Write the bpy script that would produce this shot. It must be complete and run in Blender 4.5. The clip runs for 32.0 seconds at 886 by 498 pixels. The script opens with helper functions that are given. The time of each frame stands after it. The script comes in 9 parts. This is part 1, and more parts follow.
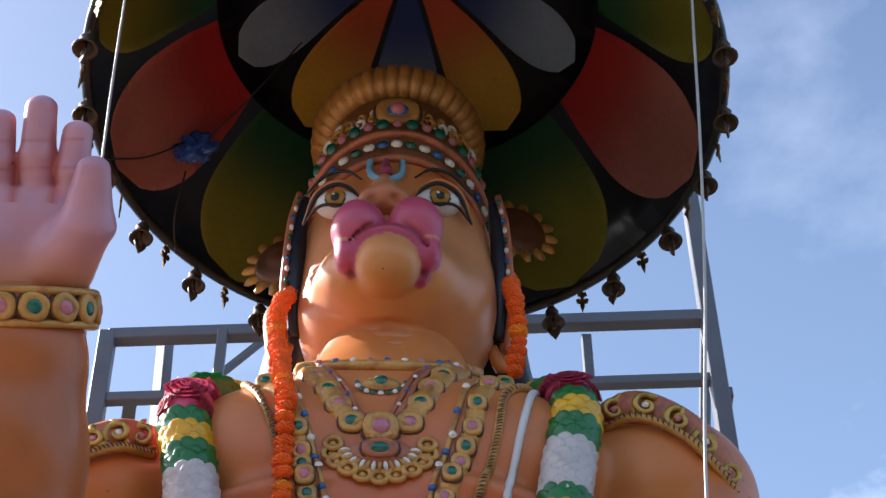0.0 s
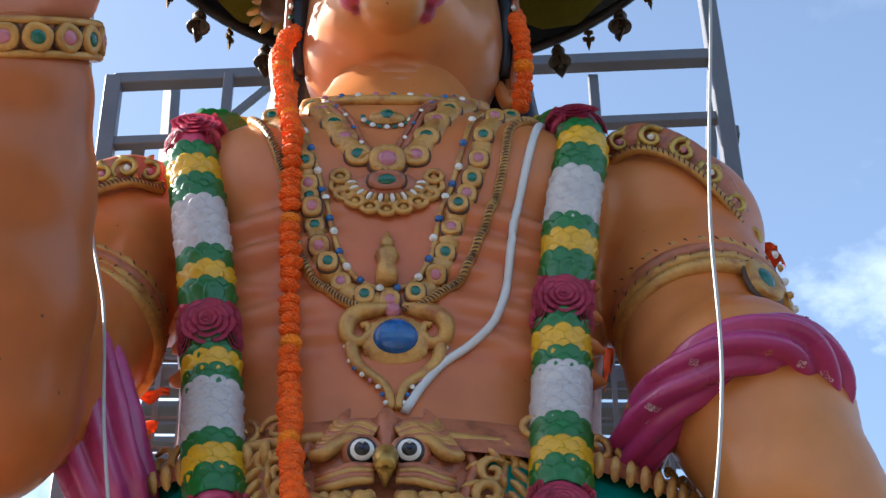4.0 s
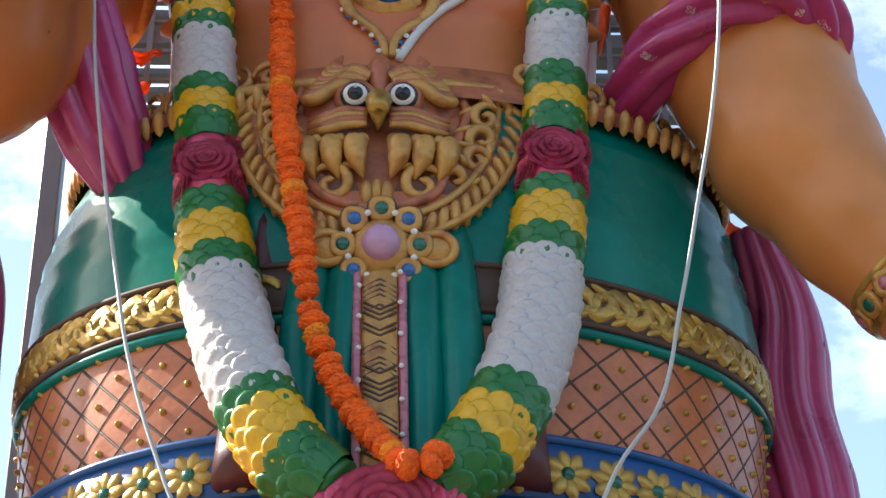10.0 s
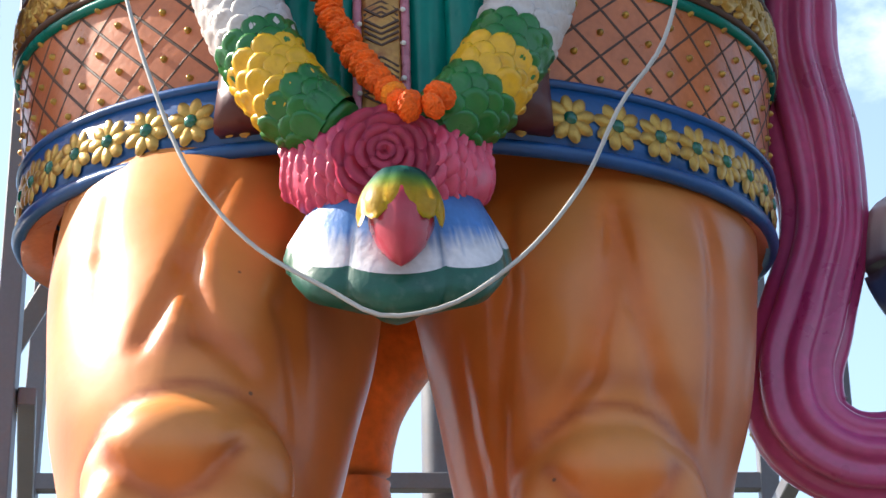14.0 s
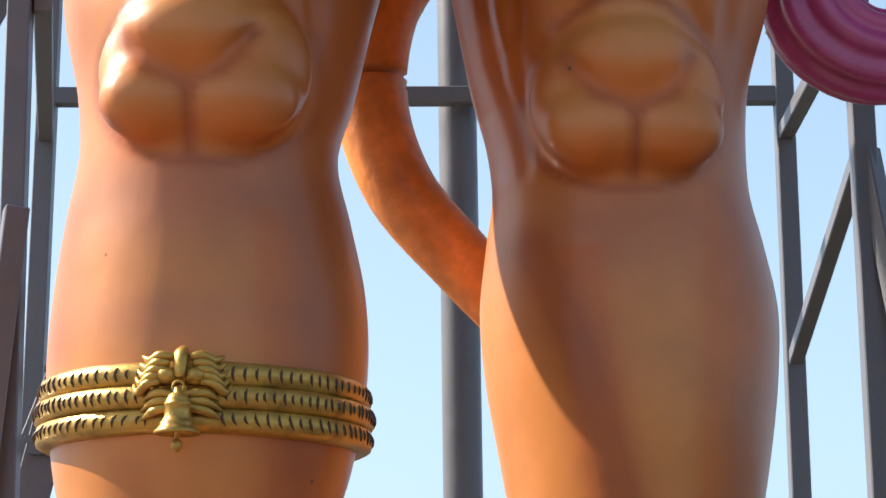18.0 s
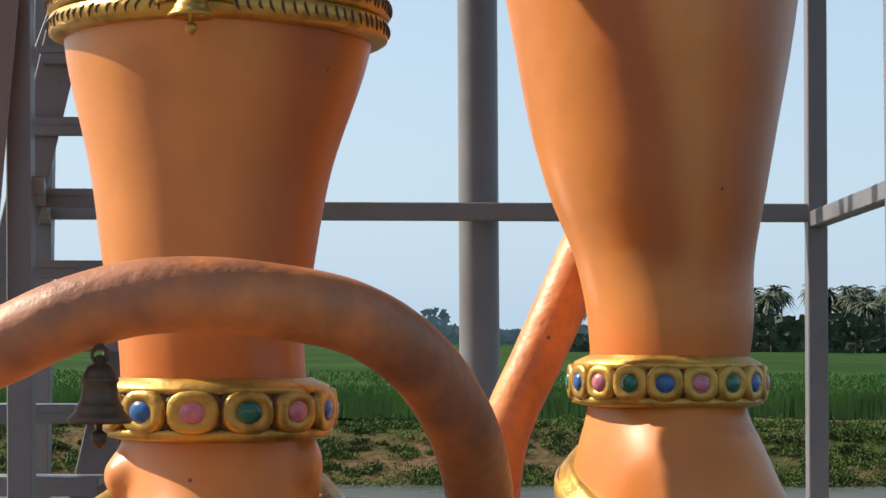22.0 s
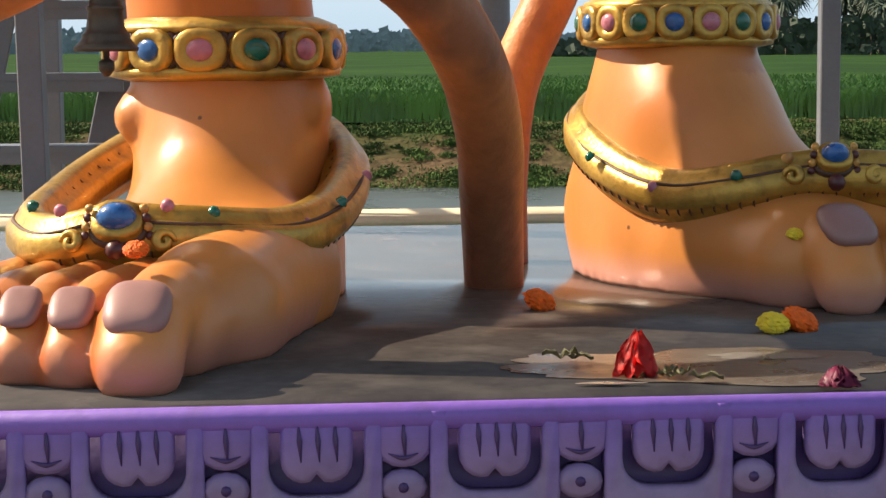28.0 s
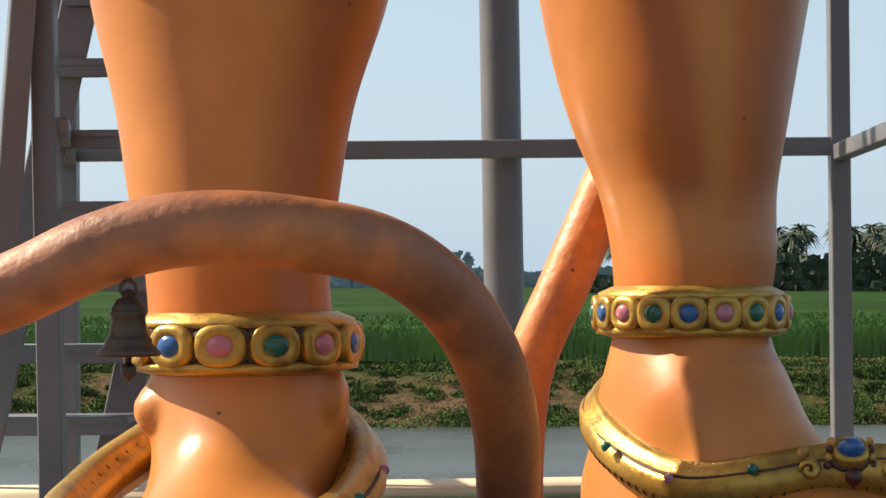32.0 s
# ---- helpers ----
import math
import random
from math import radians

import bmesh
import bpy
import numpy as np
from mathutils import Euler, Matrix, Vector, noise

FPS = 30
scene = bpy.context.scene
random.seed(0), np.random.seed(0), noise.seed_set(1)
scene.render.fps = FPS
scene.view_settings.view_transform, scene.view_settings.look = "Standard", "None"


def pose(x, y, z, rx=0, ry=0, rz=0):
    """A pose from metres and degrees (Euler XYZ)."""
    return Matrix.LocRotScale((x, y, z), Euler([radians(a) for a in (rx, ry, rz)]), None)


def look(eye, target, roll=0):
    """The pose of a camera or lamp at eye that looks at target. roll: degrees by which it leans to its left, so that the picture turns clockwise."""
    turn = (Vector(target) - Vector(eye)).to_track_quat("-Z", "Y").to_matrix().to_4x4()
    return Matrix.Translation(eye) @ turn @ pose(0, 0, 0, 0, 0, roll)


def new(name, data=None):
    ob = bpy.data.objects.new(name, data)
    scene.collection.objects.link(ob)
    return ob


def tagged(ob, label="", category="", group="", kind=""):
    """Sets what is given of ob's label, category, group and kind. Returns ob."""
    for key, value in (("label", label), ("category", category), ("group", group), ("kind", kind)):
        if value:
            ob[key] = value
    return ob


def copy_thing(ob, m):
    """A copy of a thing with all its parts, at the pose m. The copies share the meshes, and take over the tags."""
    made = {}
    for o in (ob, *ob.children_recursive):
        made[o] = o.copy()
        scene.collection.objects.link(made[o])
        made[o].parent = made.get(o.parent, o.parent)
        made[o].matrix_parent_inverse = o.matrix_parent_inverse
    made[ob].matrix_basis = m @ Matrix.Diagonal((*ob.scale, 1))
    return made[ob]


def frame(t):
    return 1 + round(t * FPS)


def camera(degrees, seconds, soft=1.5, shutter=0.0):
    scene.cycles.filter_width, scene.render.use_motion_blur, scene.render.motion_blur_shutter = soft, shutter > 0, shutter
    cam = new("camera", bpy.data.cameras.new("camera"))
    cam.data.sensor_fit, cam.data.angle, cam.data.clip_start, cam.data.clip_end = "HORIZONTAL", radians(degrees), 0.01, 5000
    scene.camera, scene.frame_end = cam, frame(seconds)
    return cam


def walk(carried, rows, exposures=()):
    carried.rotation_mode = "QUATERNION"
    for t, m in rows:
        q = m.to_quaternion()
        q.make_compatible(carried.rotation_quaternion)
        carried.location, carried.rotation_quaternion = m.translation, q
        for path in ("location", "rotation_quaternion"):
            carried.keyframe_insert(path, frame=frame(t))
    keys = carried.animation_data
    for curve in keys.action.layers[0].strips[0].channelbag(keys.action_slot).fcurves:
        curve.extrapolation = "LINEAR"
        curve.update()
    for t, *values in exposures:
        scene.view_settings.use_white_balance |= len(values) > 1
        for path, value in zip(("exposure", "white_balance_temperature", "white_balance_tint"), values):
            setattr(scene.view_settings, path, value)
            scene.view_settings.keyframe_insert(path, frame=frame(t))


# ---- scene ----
cam = camera(25.70, 32.0)
PATH = [
    (0, (0.006, -0.180, 2.400), (0.0392, 1.1489, 3.8942), -0.19),
    (0.5, (-0.000, -0.180, 2.400), (0.0323, 1.1701, 3.8754), -0.38),
    (1, (-0.017, -0.175, 2.384), (0.0069, 1.1903, 3.8453), -0.16),
    (1.5, (-0.016, -0.171, 2.378), (0.0104, 1.2153, 3.8196), -0.35),
    (2, (-0.025, -0.164, 2.369), (0.0028, 1.2430, 3.7897), -0.58),
    (2.5, (-0.024, -0.159, 2.353), (-0.0076, 1.2765, 3.7460), -0.36),
    (3, (-0.009, -0.153, 2.349), (0.0048, 1.3083, 3.7145), -0.22),
    (3.5, (-0.008, -0.138, 2.335), (0.0120, 1.3415, 3.6804), -0.48),
    (4, (0.018, -0.124, 2.325), (0.0440, 1.3773, 3.6460), -0.42),
    (4.5, (0.015, -0.119, 2.325), (0.0652, 1.3994, 3.6257), -1.07),
    (6.5, (0.023, -0.089, 2.270), (0.0595, 1.4644, 3.5291), -0.52),
    (7, (0.021, -0.067, 2.267), (0.0572, 1.5057, 3.5011), -0.44),
    (7.5, (0.023, -0.043, 2.250), (0.0601, 1.5542, 3.4537), -0.27),
    (8, (0.028, -0.024, 2.240), (0.0716, 1.5960, 3.4120), -0.19),
    (8.5, (0.024, -0.009, 2.228), (0.0741, 1.6325, 3.3694), -0.41),
    (9, (0.022, -0.005, 2.228), (0.0647, 1.6515, 3.3477), -0.41),
    (9.5, (0.016, -0.002, 2.219), (0.0556, 1.6648, 3.3237), -0.23),
    (10, (0.021, 0.006, 2.209), (0.0551, 1.6871, 3.2920), -0.06),
    (10.5, (0.024, 0.021, 2.195), (0.0551, 1.7201, 3.2494), 0.12),
    (11, (0.022, 0.031, 2.189), (0.0511, 1.7492, 3.2118), 0.10),
    (11.5, (0.030, 0.042, 2.181), (0.0548, 1.7854, 3.1616), -0.04),
    (12, (0.027, 0.057, 2.173), (0.0621, 1.8196, 3.1169), -0.33),
    (12.5, (0.024, 0.058, 2.170), (0.0461, 1.8406, 3.0764), -0.25),
    (13, (0.026, 0.057, 2.160), (0.0513, 1.8581, 3.0297), -0.20),
    (13.5, (0.028, 0.061, 2.148), (0.0576, 1.8790, 2.9821), -0.14),
    (15.5, (0.033, 0.061, 2.105), (0.0633, 1.9482, 2.7676), -0.42),
    (16, (0.030, 0.065, 2.079), (0.0508, 1.9660, 2.7014), -0.12),
    (16.5, (0.030, 0.076, 2.074), (0.0526, 1.9873, 2.6610), -0.02),
    (17, (0.031, 0.078, 2.055), (0.0563, 2.0029, 2.5988), -0.10),
    (17.5, (0.033, 0.079, 2.035), (0.0570, 2.0173, 2.5281), -0.27),
    (18, (0.030, 0.082, 2.019), (0.0445, 2.0308, 2.4670), -0.09),
    (18.5, (0.031, 0.089, 2.006), (0.0428, 2.0460, 2.4186), -0.42),
    (19, (0.025, 0.101, 1.985), (0.0377, 2.0681, 2.3435), -0.83),
    (19.5, (0.025, 0.102, 1.969), (0.0342, 2.0789, 2.2692), -0.67),
    (20, (0.025, 0.119, 1.957), (0.0320, 2.1024, 2.2156), -0.54),
    (20.5, (0.026, 0.114, 1.944), (0.0326, 2.1016, 2.1626), -0.38),
    (21, (0.024, 0.118, 1.928), (0.0294, 2.1106, 2.1003), -0.24),
    (21.5, (0.025, 0.129, 1.913), (0.0290, 2.1243, 2.0426), -0.17),
    (22, (0.023, 0.134, 1.900), (0.0247, 2.1316, 1.9925), 0.24),
    (22.5, (0.025, 0.139, 1.882), (0.0245, 2.1380, 1.9320), 0.21),
    (23, (0.031, 0.143, 1.871), (0.0286, 2.1432, 1.8777), -0.08),
    (23.5, (0.035, 0.151, 1.859), (0.0398, 2.1509, 1.8289), 0.02),
    (24, (0.035, 0.152, 1.848), (0.0541, 2.1513, 1.7859), 0.11),
    (24.5, (0.030, 0.153, 1.834), (0.0457, 2.1510, 1.7381), 0.30),
    (25, (0.029, 0.154, 1.821), (0.0414, 2.1498, 1.6871), 0.16),
    (25.5, (0.028, 0.153, 1.808), (0.0374, 2.1454, 1.6360), 0.28),
    (27.5, (0.034, 0.129, 1.763), (0.0332, 2.1206, 1.5762), -0.11),
    (28, (0.033, 0.135, 1.759), (0.0204, 2.1239, 1.5513), -0.40),
    (28.5, (0.018, 0.144, 1.786), (0.0072, 2.1342, 1.5843), -0.02),
    (29, (0.025, 0.137, 1.796), (0.0149, 2.1289, 1.6198), -0.36),
    (29.5, (0.026, 0.138, 1.803), (0.0148, 2.1306, 1.6337), -0.51),
    (30, (0.025, 0.136, 1.814), (0.0174, 2.1306, 1.6667), -0.41),
    (30.5, (0.022, 0.135, 1.826), (0.0153, 2.1309, 1.7021), -0.12),
    (31, (0.018, 0.129, 1.844), (0.0040, 2.1280, 1.7732), 0.17),
    (31.5, (0.020, 0.122, 1.863), (-0.0017, 2.1216, 1.8474), -0.23),
    (32, (0.023, 0.111, 1.878), (0.0001, 2.1104, 1.9120), -0.40),
]
walk(cam, [(t, look(eye, target, roll)) for t, eye, target, roll in PATH],
     [(0, 1.30, 6000, 12), (4, 1.42, 6000, 9), (8, 1.60, 6350, 7), (13, 1.52, 6500, 10), (16, 1.36, 6500, 10), (19, 0.90, 6700, 10), (24, 0.74, 7400, 10), (28, 0.94, 7500, 10), (32, 0.74, 7500, 10)])

# ---- daylight ----
SUN_TO = Vector((-0.94, 0.30, 0.80)).normalized()
world = bpy.data.worlds.new("sky")
scene.world = world
world.use_nodes = True
wn, wl = world.node_tree.nodes, world.node_tree.links
sky = wn.new("ShaderNodeTexSky")
sky.sky_type, sky.sun_disc = "NISHITA", False
sky.sun_elevation = math.asin(SUN_TO.z)
sky.sun_rotation = math.atan2(SUN_TO.x, SUN_TO.y)
sky.dust_density, sky.air_density, sky.ozone_density = 2.2, 1.0, 0.7
# broken fair-weather cloud, thicker low over the fields
tco = wn.new("ShaderNodeTexCoord")
cmap = wn.new("ShaderNodeMapping")
cmap.inputs["Scale"].default_value = (1.0, 1.0, 1.7)
cmap.inputs["Location"].default_value = (0.35, 0.0, 0.10)
cnoise = wn.new("ShaderNodeTexNoise")
cnoise.inputs["Scale"].default_value, cnoise.inputs["Detail"].default_value, cnoise.inputs["Roughness"].default_value = 4.2, 9.0, 0.58
cramp = wn.new("ShaderNodeValToRGB")
cramp.color_ramp.elements[0].position, cramp.color_ramp.elements[1].position = 0.52, 0.69
cmix = wn.new("ShaderNodeMixRGB")
cmix.inputs["Color2"].default_value = (11.5, 11.8, 12.4, 1)
wl.new(tco.outputs["Generated"], cmap.inputs["Vector"])
wl.new(cmap.outputs["Vector"], cnoise.inputs["Vector"])
wl.new(cnoise.outputs["Fac"], cramp.inputs["Fac"])
bank = wn.new("ShaderNodeValToRGB")
bank.color_ramp.elements[0].position, bank.color_ramp.elements[1].position = 0.38, 0.50
bank.color_ramp.elements[0].color, bank.color_ramp.elements[1].color = (0, 0, 0, 1), (1, 1, 1, 1)
for at, grey in ((0.60, 1.0), (0.68, 0.12)):
    stop = bank.color_ramp.elements.new(at)
    stop.color = (grey, grey, grey, 1)
share_of = wn.new("ShaderNodeMath")
share_of.operation = "MULTIPLY"
wl.new(cramp.outputs["Color"], share_of.inputs[0])
wl.new(bank.outputs["Color"], share_of.inputs[1])
wl.new(share_of.outputs["Value"], cmix.inputs["Fac"])
wl.new(sky.outputs["Color"], cmix.inputs["Color1"])
# pale haze low over the fields
sep = wn.new("ShaderNodeSeparateXYZ")
low_haze = wn.new("ShaderNodeMapRange")
low_haze.inputs["From Min"].default_value, low_haze.inputs["From Max"].default_value = 0.0, 0.85
low_haze.inputs["To Min"].default_value, low_haze.inputs["To Max"].default_value = 0.75, 0.0
hmix = wn.new("ShaderNodeMixRGB")
hmix.inputs["Color2"].default_value = (3.9, 5.7, 7.9, 1)
wl.new(tco.outputs["Generated"], sep.inputs["Vector"])
wl.new(sep.outputs["Z"], low_haze.inputs["Value"])
wl.new(sep.outputs["Z"], bank.inputs["Fac"])
wl.new(low_haze.outputs["Result"], hmix.inputs["Fac"])
wl.new(cmix.outputs["Color"], hmix.inputs["Color1"])
wl.new(hmix.outputs["Color"], wn["Background"].inputs["Color"])
wn["Background"].inputs["Strength"].default_value = 0.085
sun = new("sun", bpy.data.lights.new("sun", "SUN"))
sun.data.energy, sun.data.angle, sun.data.color = 5.0, radians(0.6), (1.0, 0.93, 0.82)
sun.rotation_mode = "QUATERNION"
sun.rotation_quaternion = SUN_TO.to_track_quat("Z", "Y")


# ---- materials ----
def material(name, color, rough=0.5, metal=0.0, vary=0.12, scale=6.0, bump=0.15, bscale=60.0, coat=0.0, attr="", dirt=None, rand=0.0, pits=0.0, gain=1.0):
    """A painted or natural surface: colour with broad stains and fine grain, and fine relief."""
    m = bpy.data.materials.new(name)
    m.use_nodes = True
    n, l = m.node_tree.nodes, m.node_tree.links
    b = n["Principled BSDF"]
    b.inputs["Roughness"].default_value, b.inputs["Metallic"].default_value = rough, metal
    b.inputs["Coat Weight"].default_value, b.inputs["Coat Roughness"].default_value = coat, 0.12
    co = n.new("ShaderNodeTexCoord")
    big, fine = n.new("ShaderNodeTexNoise"), n.new("ShaderNodeTexNoise")
    big.inputs["Scale"].default_value, big.inputs["Detail"].default_value = scale, 6.0
    fine.inputs["Scale"].default_value, fine.inputs["Detail"].default_value = bscale, 4.0
    for x in (big, fine):
        l.new(co.outputs["Object"], x.inputs["Vector"])
    ramp = n.new("ShaderNodeMapRange")
    ramp.inputs["From Min"].default_value, ramp.inputs["From Max"].default_value = 0.25, 0.75
    ramp.inputs["To Min"].default_value, ramp.inputs["To Max"].default_value = gain * (1 - vary), gain * (1 + vary)
    l.new(big.outputs["Fac"], ramp.inputs["Value"])
    grain = n.new("ShaderNodeMapRange")
    grain.inputs["From Min"].default_value, grain.inputs["From Max"].default_value = 0.25, 0.75
    grain.inputs["To Min"].default_value, grain.inputs["To Max"].default_value = 1 - vary * 0.45, 1 + vary * 0.45
    l.new(fine.outputs["Fac"], grain.inputs["Value"])
    both = n.new("ShaderNodeMath")
    both.operation = "MULTIPLY"
    l.new(ramp.outputs["Result"], both.inputs[0])
    l.new(grain.outputs["Result"], both.inputs[1])
    if attr:
        src = n.new("ShaderNodeVertexColor")
        src.layer_name = attr
        base = src.outputs["Color"]
    else:
        src = n.new("ShaderNodeRGB")
        src.outputs[0].default_value = (*color, 1)
        base = src.outputs[0]
    mul = n.new("ShaderNodeVectorMath")
    mul.operation = "SCALE"
    l.new(base, mul.inputs[0])
    last = both.outputs[0]
    if rand:
        info = n.new("ShaderNodeObjectInfo")
        rr = n.new("ShaderNodeMapRange")
        rr.inputs["To Min"].default_value, rr.inputs["To Max"].default_value = 1 - rand, 1 + rand
        l.new(info.outputs["Random"], rr.inputs["Value"])
        mm = n.new("ShaderNodeMath")
        mm.operation = "MULTIPLY"
        l.new(last, mm.inputs[0])
        l.new(rr.outputs["Result"], mm.inputs[1])
        last = mm.outputs[0]
    l.new(last, mul.inputs["Scale"])
    out = mul.outputs["Vector"]
    if dirt:
        grime = n.new("ShaderNodeTexNoise")
        grime.inputs["Scale"].default_value, grime.inputs["Detail"].default_value = scale * 2.7, 8.0
        l.new(co.outputs["Object"], grime.inputs["Vector"])
        gr = n.new("ShaderNodeMapRange")
        gr.inputs["From Min"].default_value, gr.inputs["From Max"].default_value = 0.52, 0.72
        gr.inputs["To Max"].default_value = dirt[3]
        l.new(grime.outputs["Fac"], gr.inputs["Value"])
        gm = n.new("ShaderNodeMixRGB")
        gm.inputs["Color2"].default_value = (*dirt[:3], 1)
        l.new(gr.outputs["Result"], gm.inputs["Fac"])
        l.new(out, gm.inputs["Color1"])
        out = gm.outputs["Color"]
    if pits:
        cell = n.new("ShaderNodeTexVoronoi")
        cell.inputs["Scale"].default_value = pits
        l.new(co.outputs["Object"], cell.inputs["Vector"])
        pr = n.new("ShaderNodeMapRange")
        pr.inputs["From Min"].default_value, pr.inputs["From Max"].default_value = 0.022, 0.036
        pr.inputs["To Min"].default_value, pr.inputs["To Max"].default_value = 0.85, 0.0
        l.new(cell.outputs["Distance"], pr.inputs["Value"])
        pm = n.new("ShaderNodeMixRGB")
        pm.inputs["Color2"].default_value = (0.08, 0.035, 0.02, 1)
        l.new(pr.outputs["Result"], pm.inputs["Fac"])
        l.new(out, pm.inputs["Color1"])
        out = pm.outputs["Color"]
    l.new(out, b.inputs["Base Color"])
    rv = n.new("ShaderNodeMapRange")
    rv.inputs["From Min"].default_value, rv.inputs["From Max"].default_value = 0.3, 0.7
    rv.inputs["To Min"].default_value, rv.inputs["To Max"].default_value = max(0.03, rough - 0.08), min(1, rough + 0.08)
    l.new(big.outputs["Fac"], rv.inputs["Value"])
    l.new(rv.outputs["Result"], b.inputs["Roughness"])
    if bump:
        bp = n.new("ShaderNodeBump")
        bp.inputs["Strength"].default_value, bp.inputs["Distance"].default_value = bump, 0.004
        l.new(fine.outputs["Fac"], bp.inputs["Height"])
        l.new(bp.outputs["Normal"], b.inputs["Normal"])
    return m


SKIN = material("enamel_skin_paint", (0.8, 0.4, 0.2), rough=0.38, vary=0.14, scale=3.5, bump=0.42, bscale=10, attr="paint", coat=0.09, pits=6.0, gain=0.90)
GOLD = material("gold_paint", (0.46, 0.27, 0.055), rough=0.36, metal=0.55, vary=0.25, scale=9, bump=0.35, bscale=90, dirt=(0.10, 0.045, 0.015, 0.6))
TAIL = material("coarse_tail_paint", (0.54, 0.175, 0.05), rough=0.5, vary=0.3, scale=7, bump=0.9, bscale=34, attr="paint", pits=6.0)
OLDGOLD = material("dull_gold_paint", (0.50, 0.255, 0.062), rough=0.42, metal=0.25, vary=0.28, scale=8, bump=0.45, bscale=80, dirt=(0.26, 0.06, 0.022, 0.75))
TERRA = material("terracotta_paint", (0.40, 0.120, 0.052), rough=0.42, vary=0.25, scale=8, bump=0.4, dirt=(0.10, 0.028, 0.014, 0.7))
GROOVE = material("groove_brown", (0.07, 0.03, 0.015), rough=0.6, vary=0.2)
TEAL = material("teal_enamel", (0.0, 0.15, 0.115), rough=0.27, vary=0.22, scale=3.5, bump=0.25, bscale=24, coat=0.22)
COPPER = material("copper_paint", (0.44, 0.135, 0.050), rough=0.33, vary=0.22, scale=7, bump=0.25, coat=0.28)
NAVY = material("blue_enamel", (0.005, 0.062, 0.21), rough=0.35, vary=0.2, scale=6, bump=0.2)
MAROON = material("maroon_enamel", (0.07, 0.012, 0.012), rough=0.4, vary=0.2)
MAGENTA = material("magenta_cloth_paint", (0.32, 0.045, 0.16), rough=0.32, vary=0.18, scale=5, bump=0.2, bscale=40, attr="paint", coat=0.2)
LEAF = material("green_petal_paint", (0.008, 0.13, 0.018), rough=0.34, vary=0.2, scale=14, bump=0.2, coat=0.1)
LEMON = material("yellow_petal_paint", (0.66, 0.36, 0.006), rough=0.38, vary=0.14, scale=14, bump=0.2, dirt=(0.30, 0.12, 0.01, 0.35))
PEARL = material("white_petal_paint", (0.52, 0.47, 0.455), rough=0.45, vary=0.14, scale=14, bump=0.25, dirt=(0.30, 0.22, 0.18, 0.35))
ROSE = material("rose_petal_paint", (0.58, 0.060, 0.125), rough=0.40, vary=0.22, scale=12, bump=0.2, coat=0.05)
SKIN.node_tree.nodes["Principled BSDF"].inputs["Specular IOR Level"].default_value = 0.36
TEAL.node_tree.nodes["Principled BSDF"].inputs["Specular IOR Level"].default_value = 0.135
COPPER.node_tree.nodes["Principled BSDF"].inputs["Specular IOR Level"].default_value = 0.25
WHITE = material("white_paint", (0.60, 0.575, 0.56), rough=0.5, vary=0.08, scale=10, bump=0.2)
BLACK = material("black_paint", (0.012, 0.012, 0.014), rough=0.4, vary=0.2)
GEM_G = material("green_gem", (0.0, 0.10, 0.06), rough=0.22, vary=0.2, scale=30, bump=0.2, coat=0.3)
GEM_B = material("blue_gem", (0.010, 0.09, 0.28), rough=0.25, vary=0.25, scale=30, bump=0.3, coat=0.3)
GEM_P = material("pink_gem", (0.44, 0.14, 0.18), rough=0.3, vary=0.2, scale=30, bump=0.3, coat=0.2)
GEM_W = material("white_gem", (0.72, 0.68, 0.62), rough=0.3, vary=0.1, scale=30, bump=0.2)
MARI = material("marigold_orange", (0.80, 0.115, 0.002), rough=0.75, vary=0.25, scale=40, bump=0.6, bscale=160)
MARIY = material("marigold_yellow", (0.85, 0.50, 0.05), rough=0.75, vary=0.25, scale=40, bump=0.6, bscale=160)
STEEL = material("grey_painted_steel", (0.125, 0.125, 0.142), rough=0.42, vary=0.12, scale=5, bump=0.15, bscale=70, dirt=(0.16, 0.12, 0.10, 0.35))
CABLE = material("white_pvc_cable", (0.38, 0.37, 0.35), rough=0.35, vary=0.08)
BRONZE = material("dark_bronze", (0.085, 0.060, 0.042), rough=0.5, metal=0.6, vary=0.3, scale=25, bump=0.3)
BRASS = material("tarnished_brass", (0.22, 0.13, 0.05), rough=0.45, metal=0.7, vary=0.3, scale=25, bump=0.3)
LILAC = material("lilac_plinth_paint", (0.30, 0.20, 0.42), rough=0.5, vary=0.12, scale=6, bump=0.25, attr="paint", dirt=(0.09, 0.05, 0.12, 0.35))
SLAB = material("polished_grey_stone", (0.085, 0.07, 0.062), rough=0.21, vary=0.35, scale=2.6, bump=0.12, bscale=35, dirt=(0.20, 0.165, 0.14, 0.45))
CREAM = material("cream_wall_paint", (0.62, 0.50, 0.34), rough=0.7, vary=0.12, scale=3)
SAFFRON = material("saffron_cloth", (0.75, 0.10, 0.008), rough=0.75, vary=0.15, scale=9, bump=0.3)
PAVE = material("grey_paving", (0.17, 0.14, 0.115), rough=0.75, vary=0.2, scale=1.5)


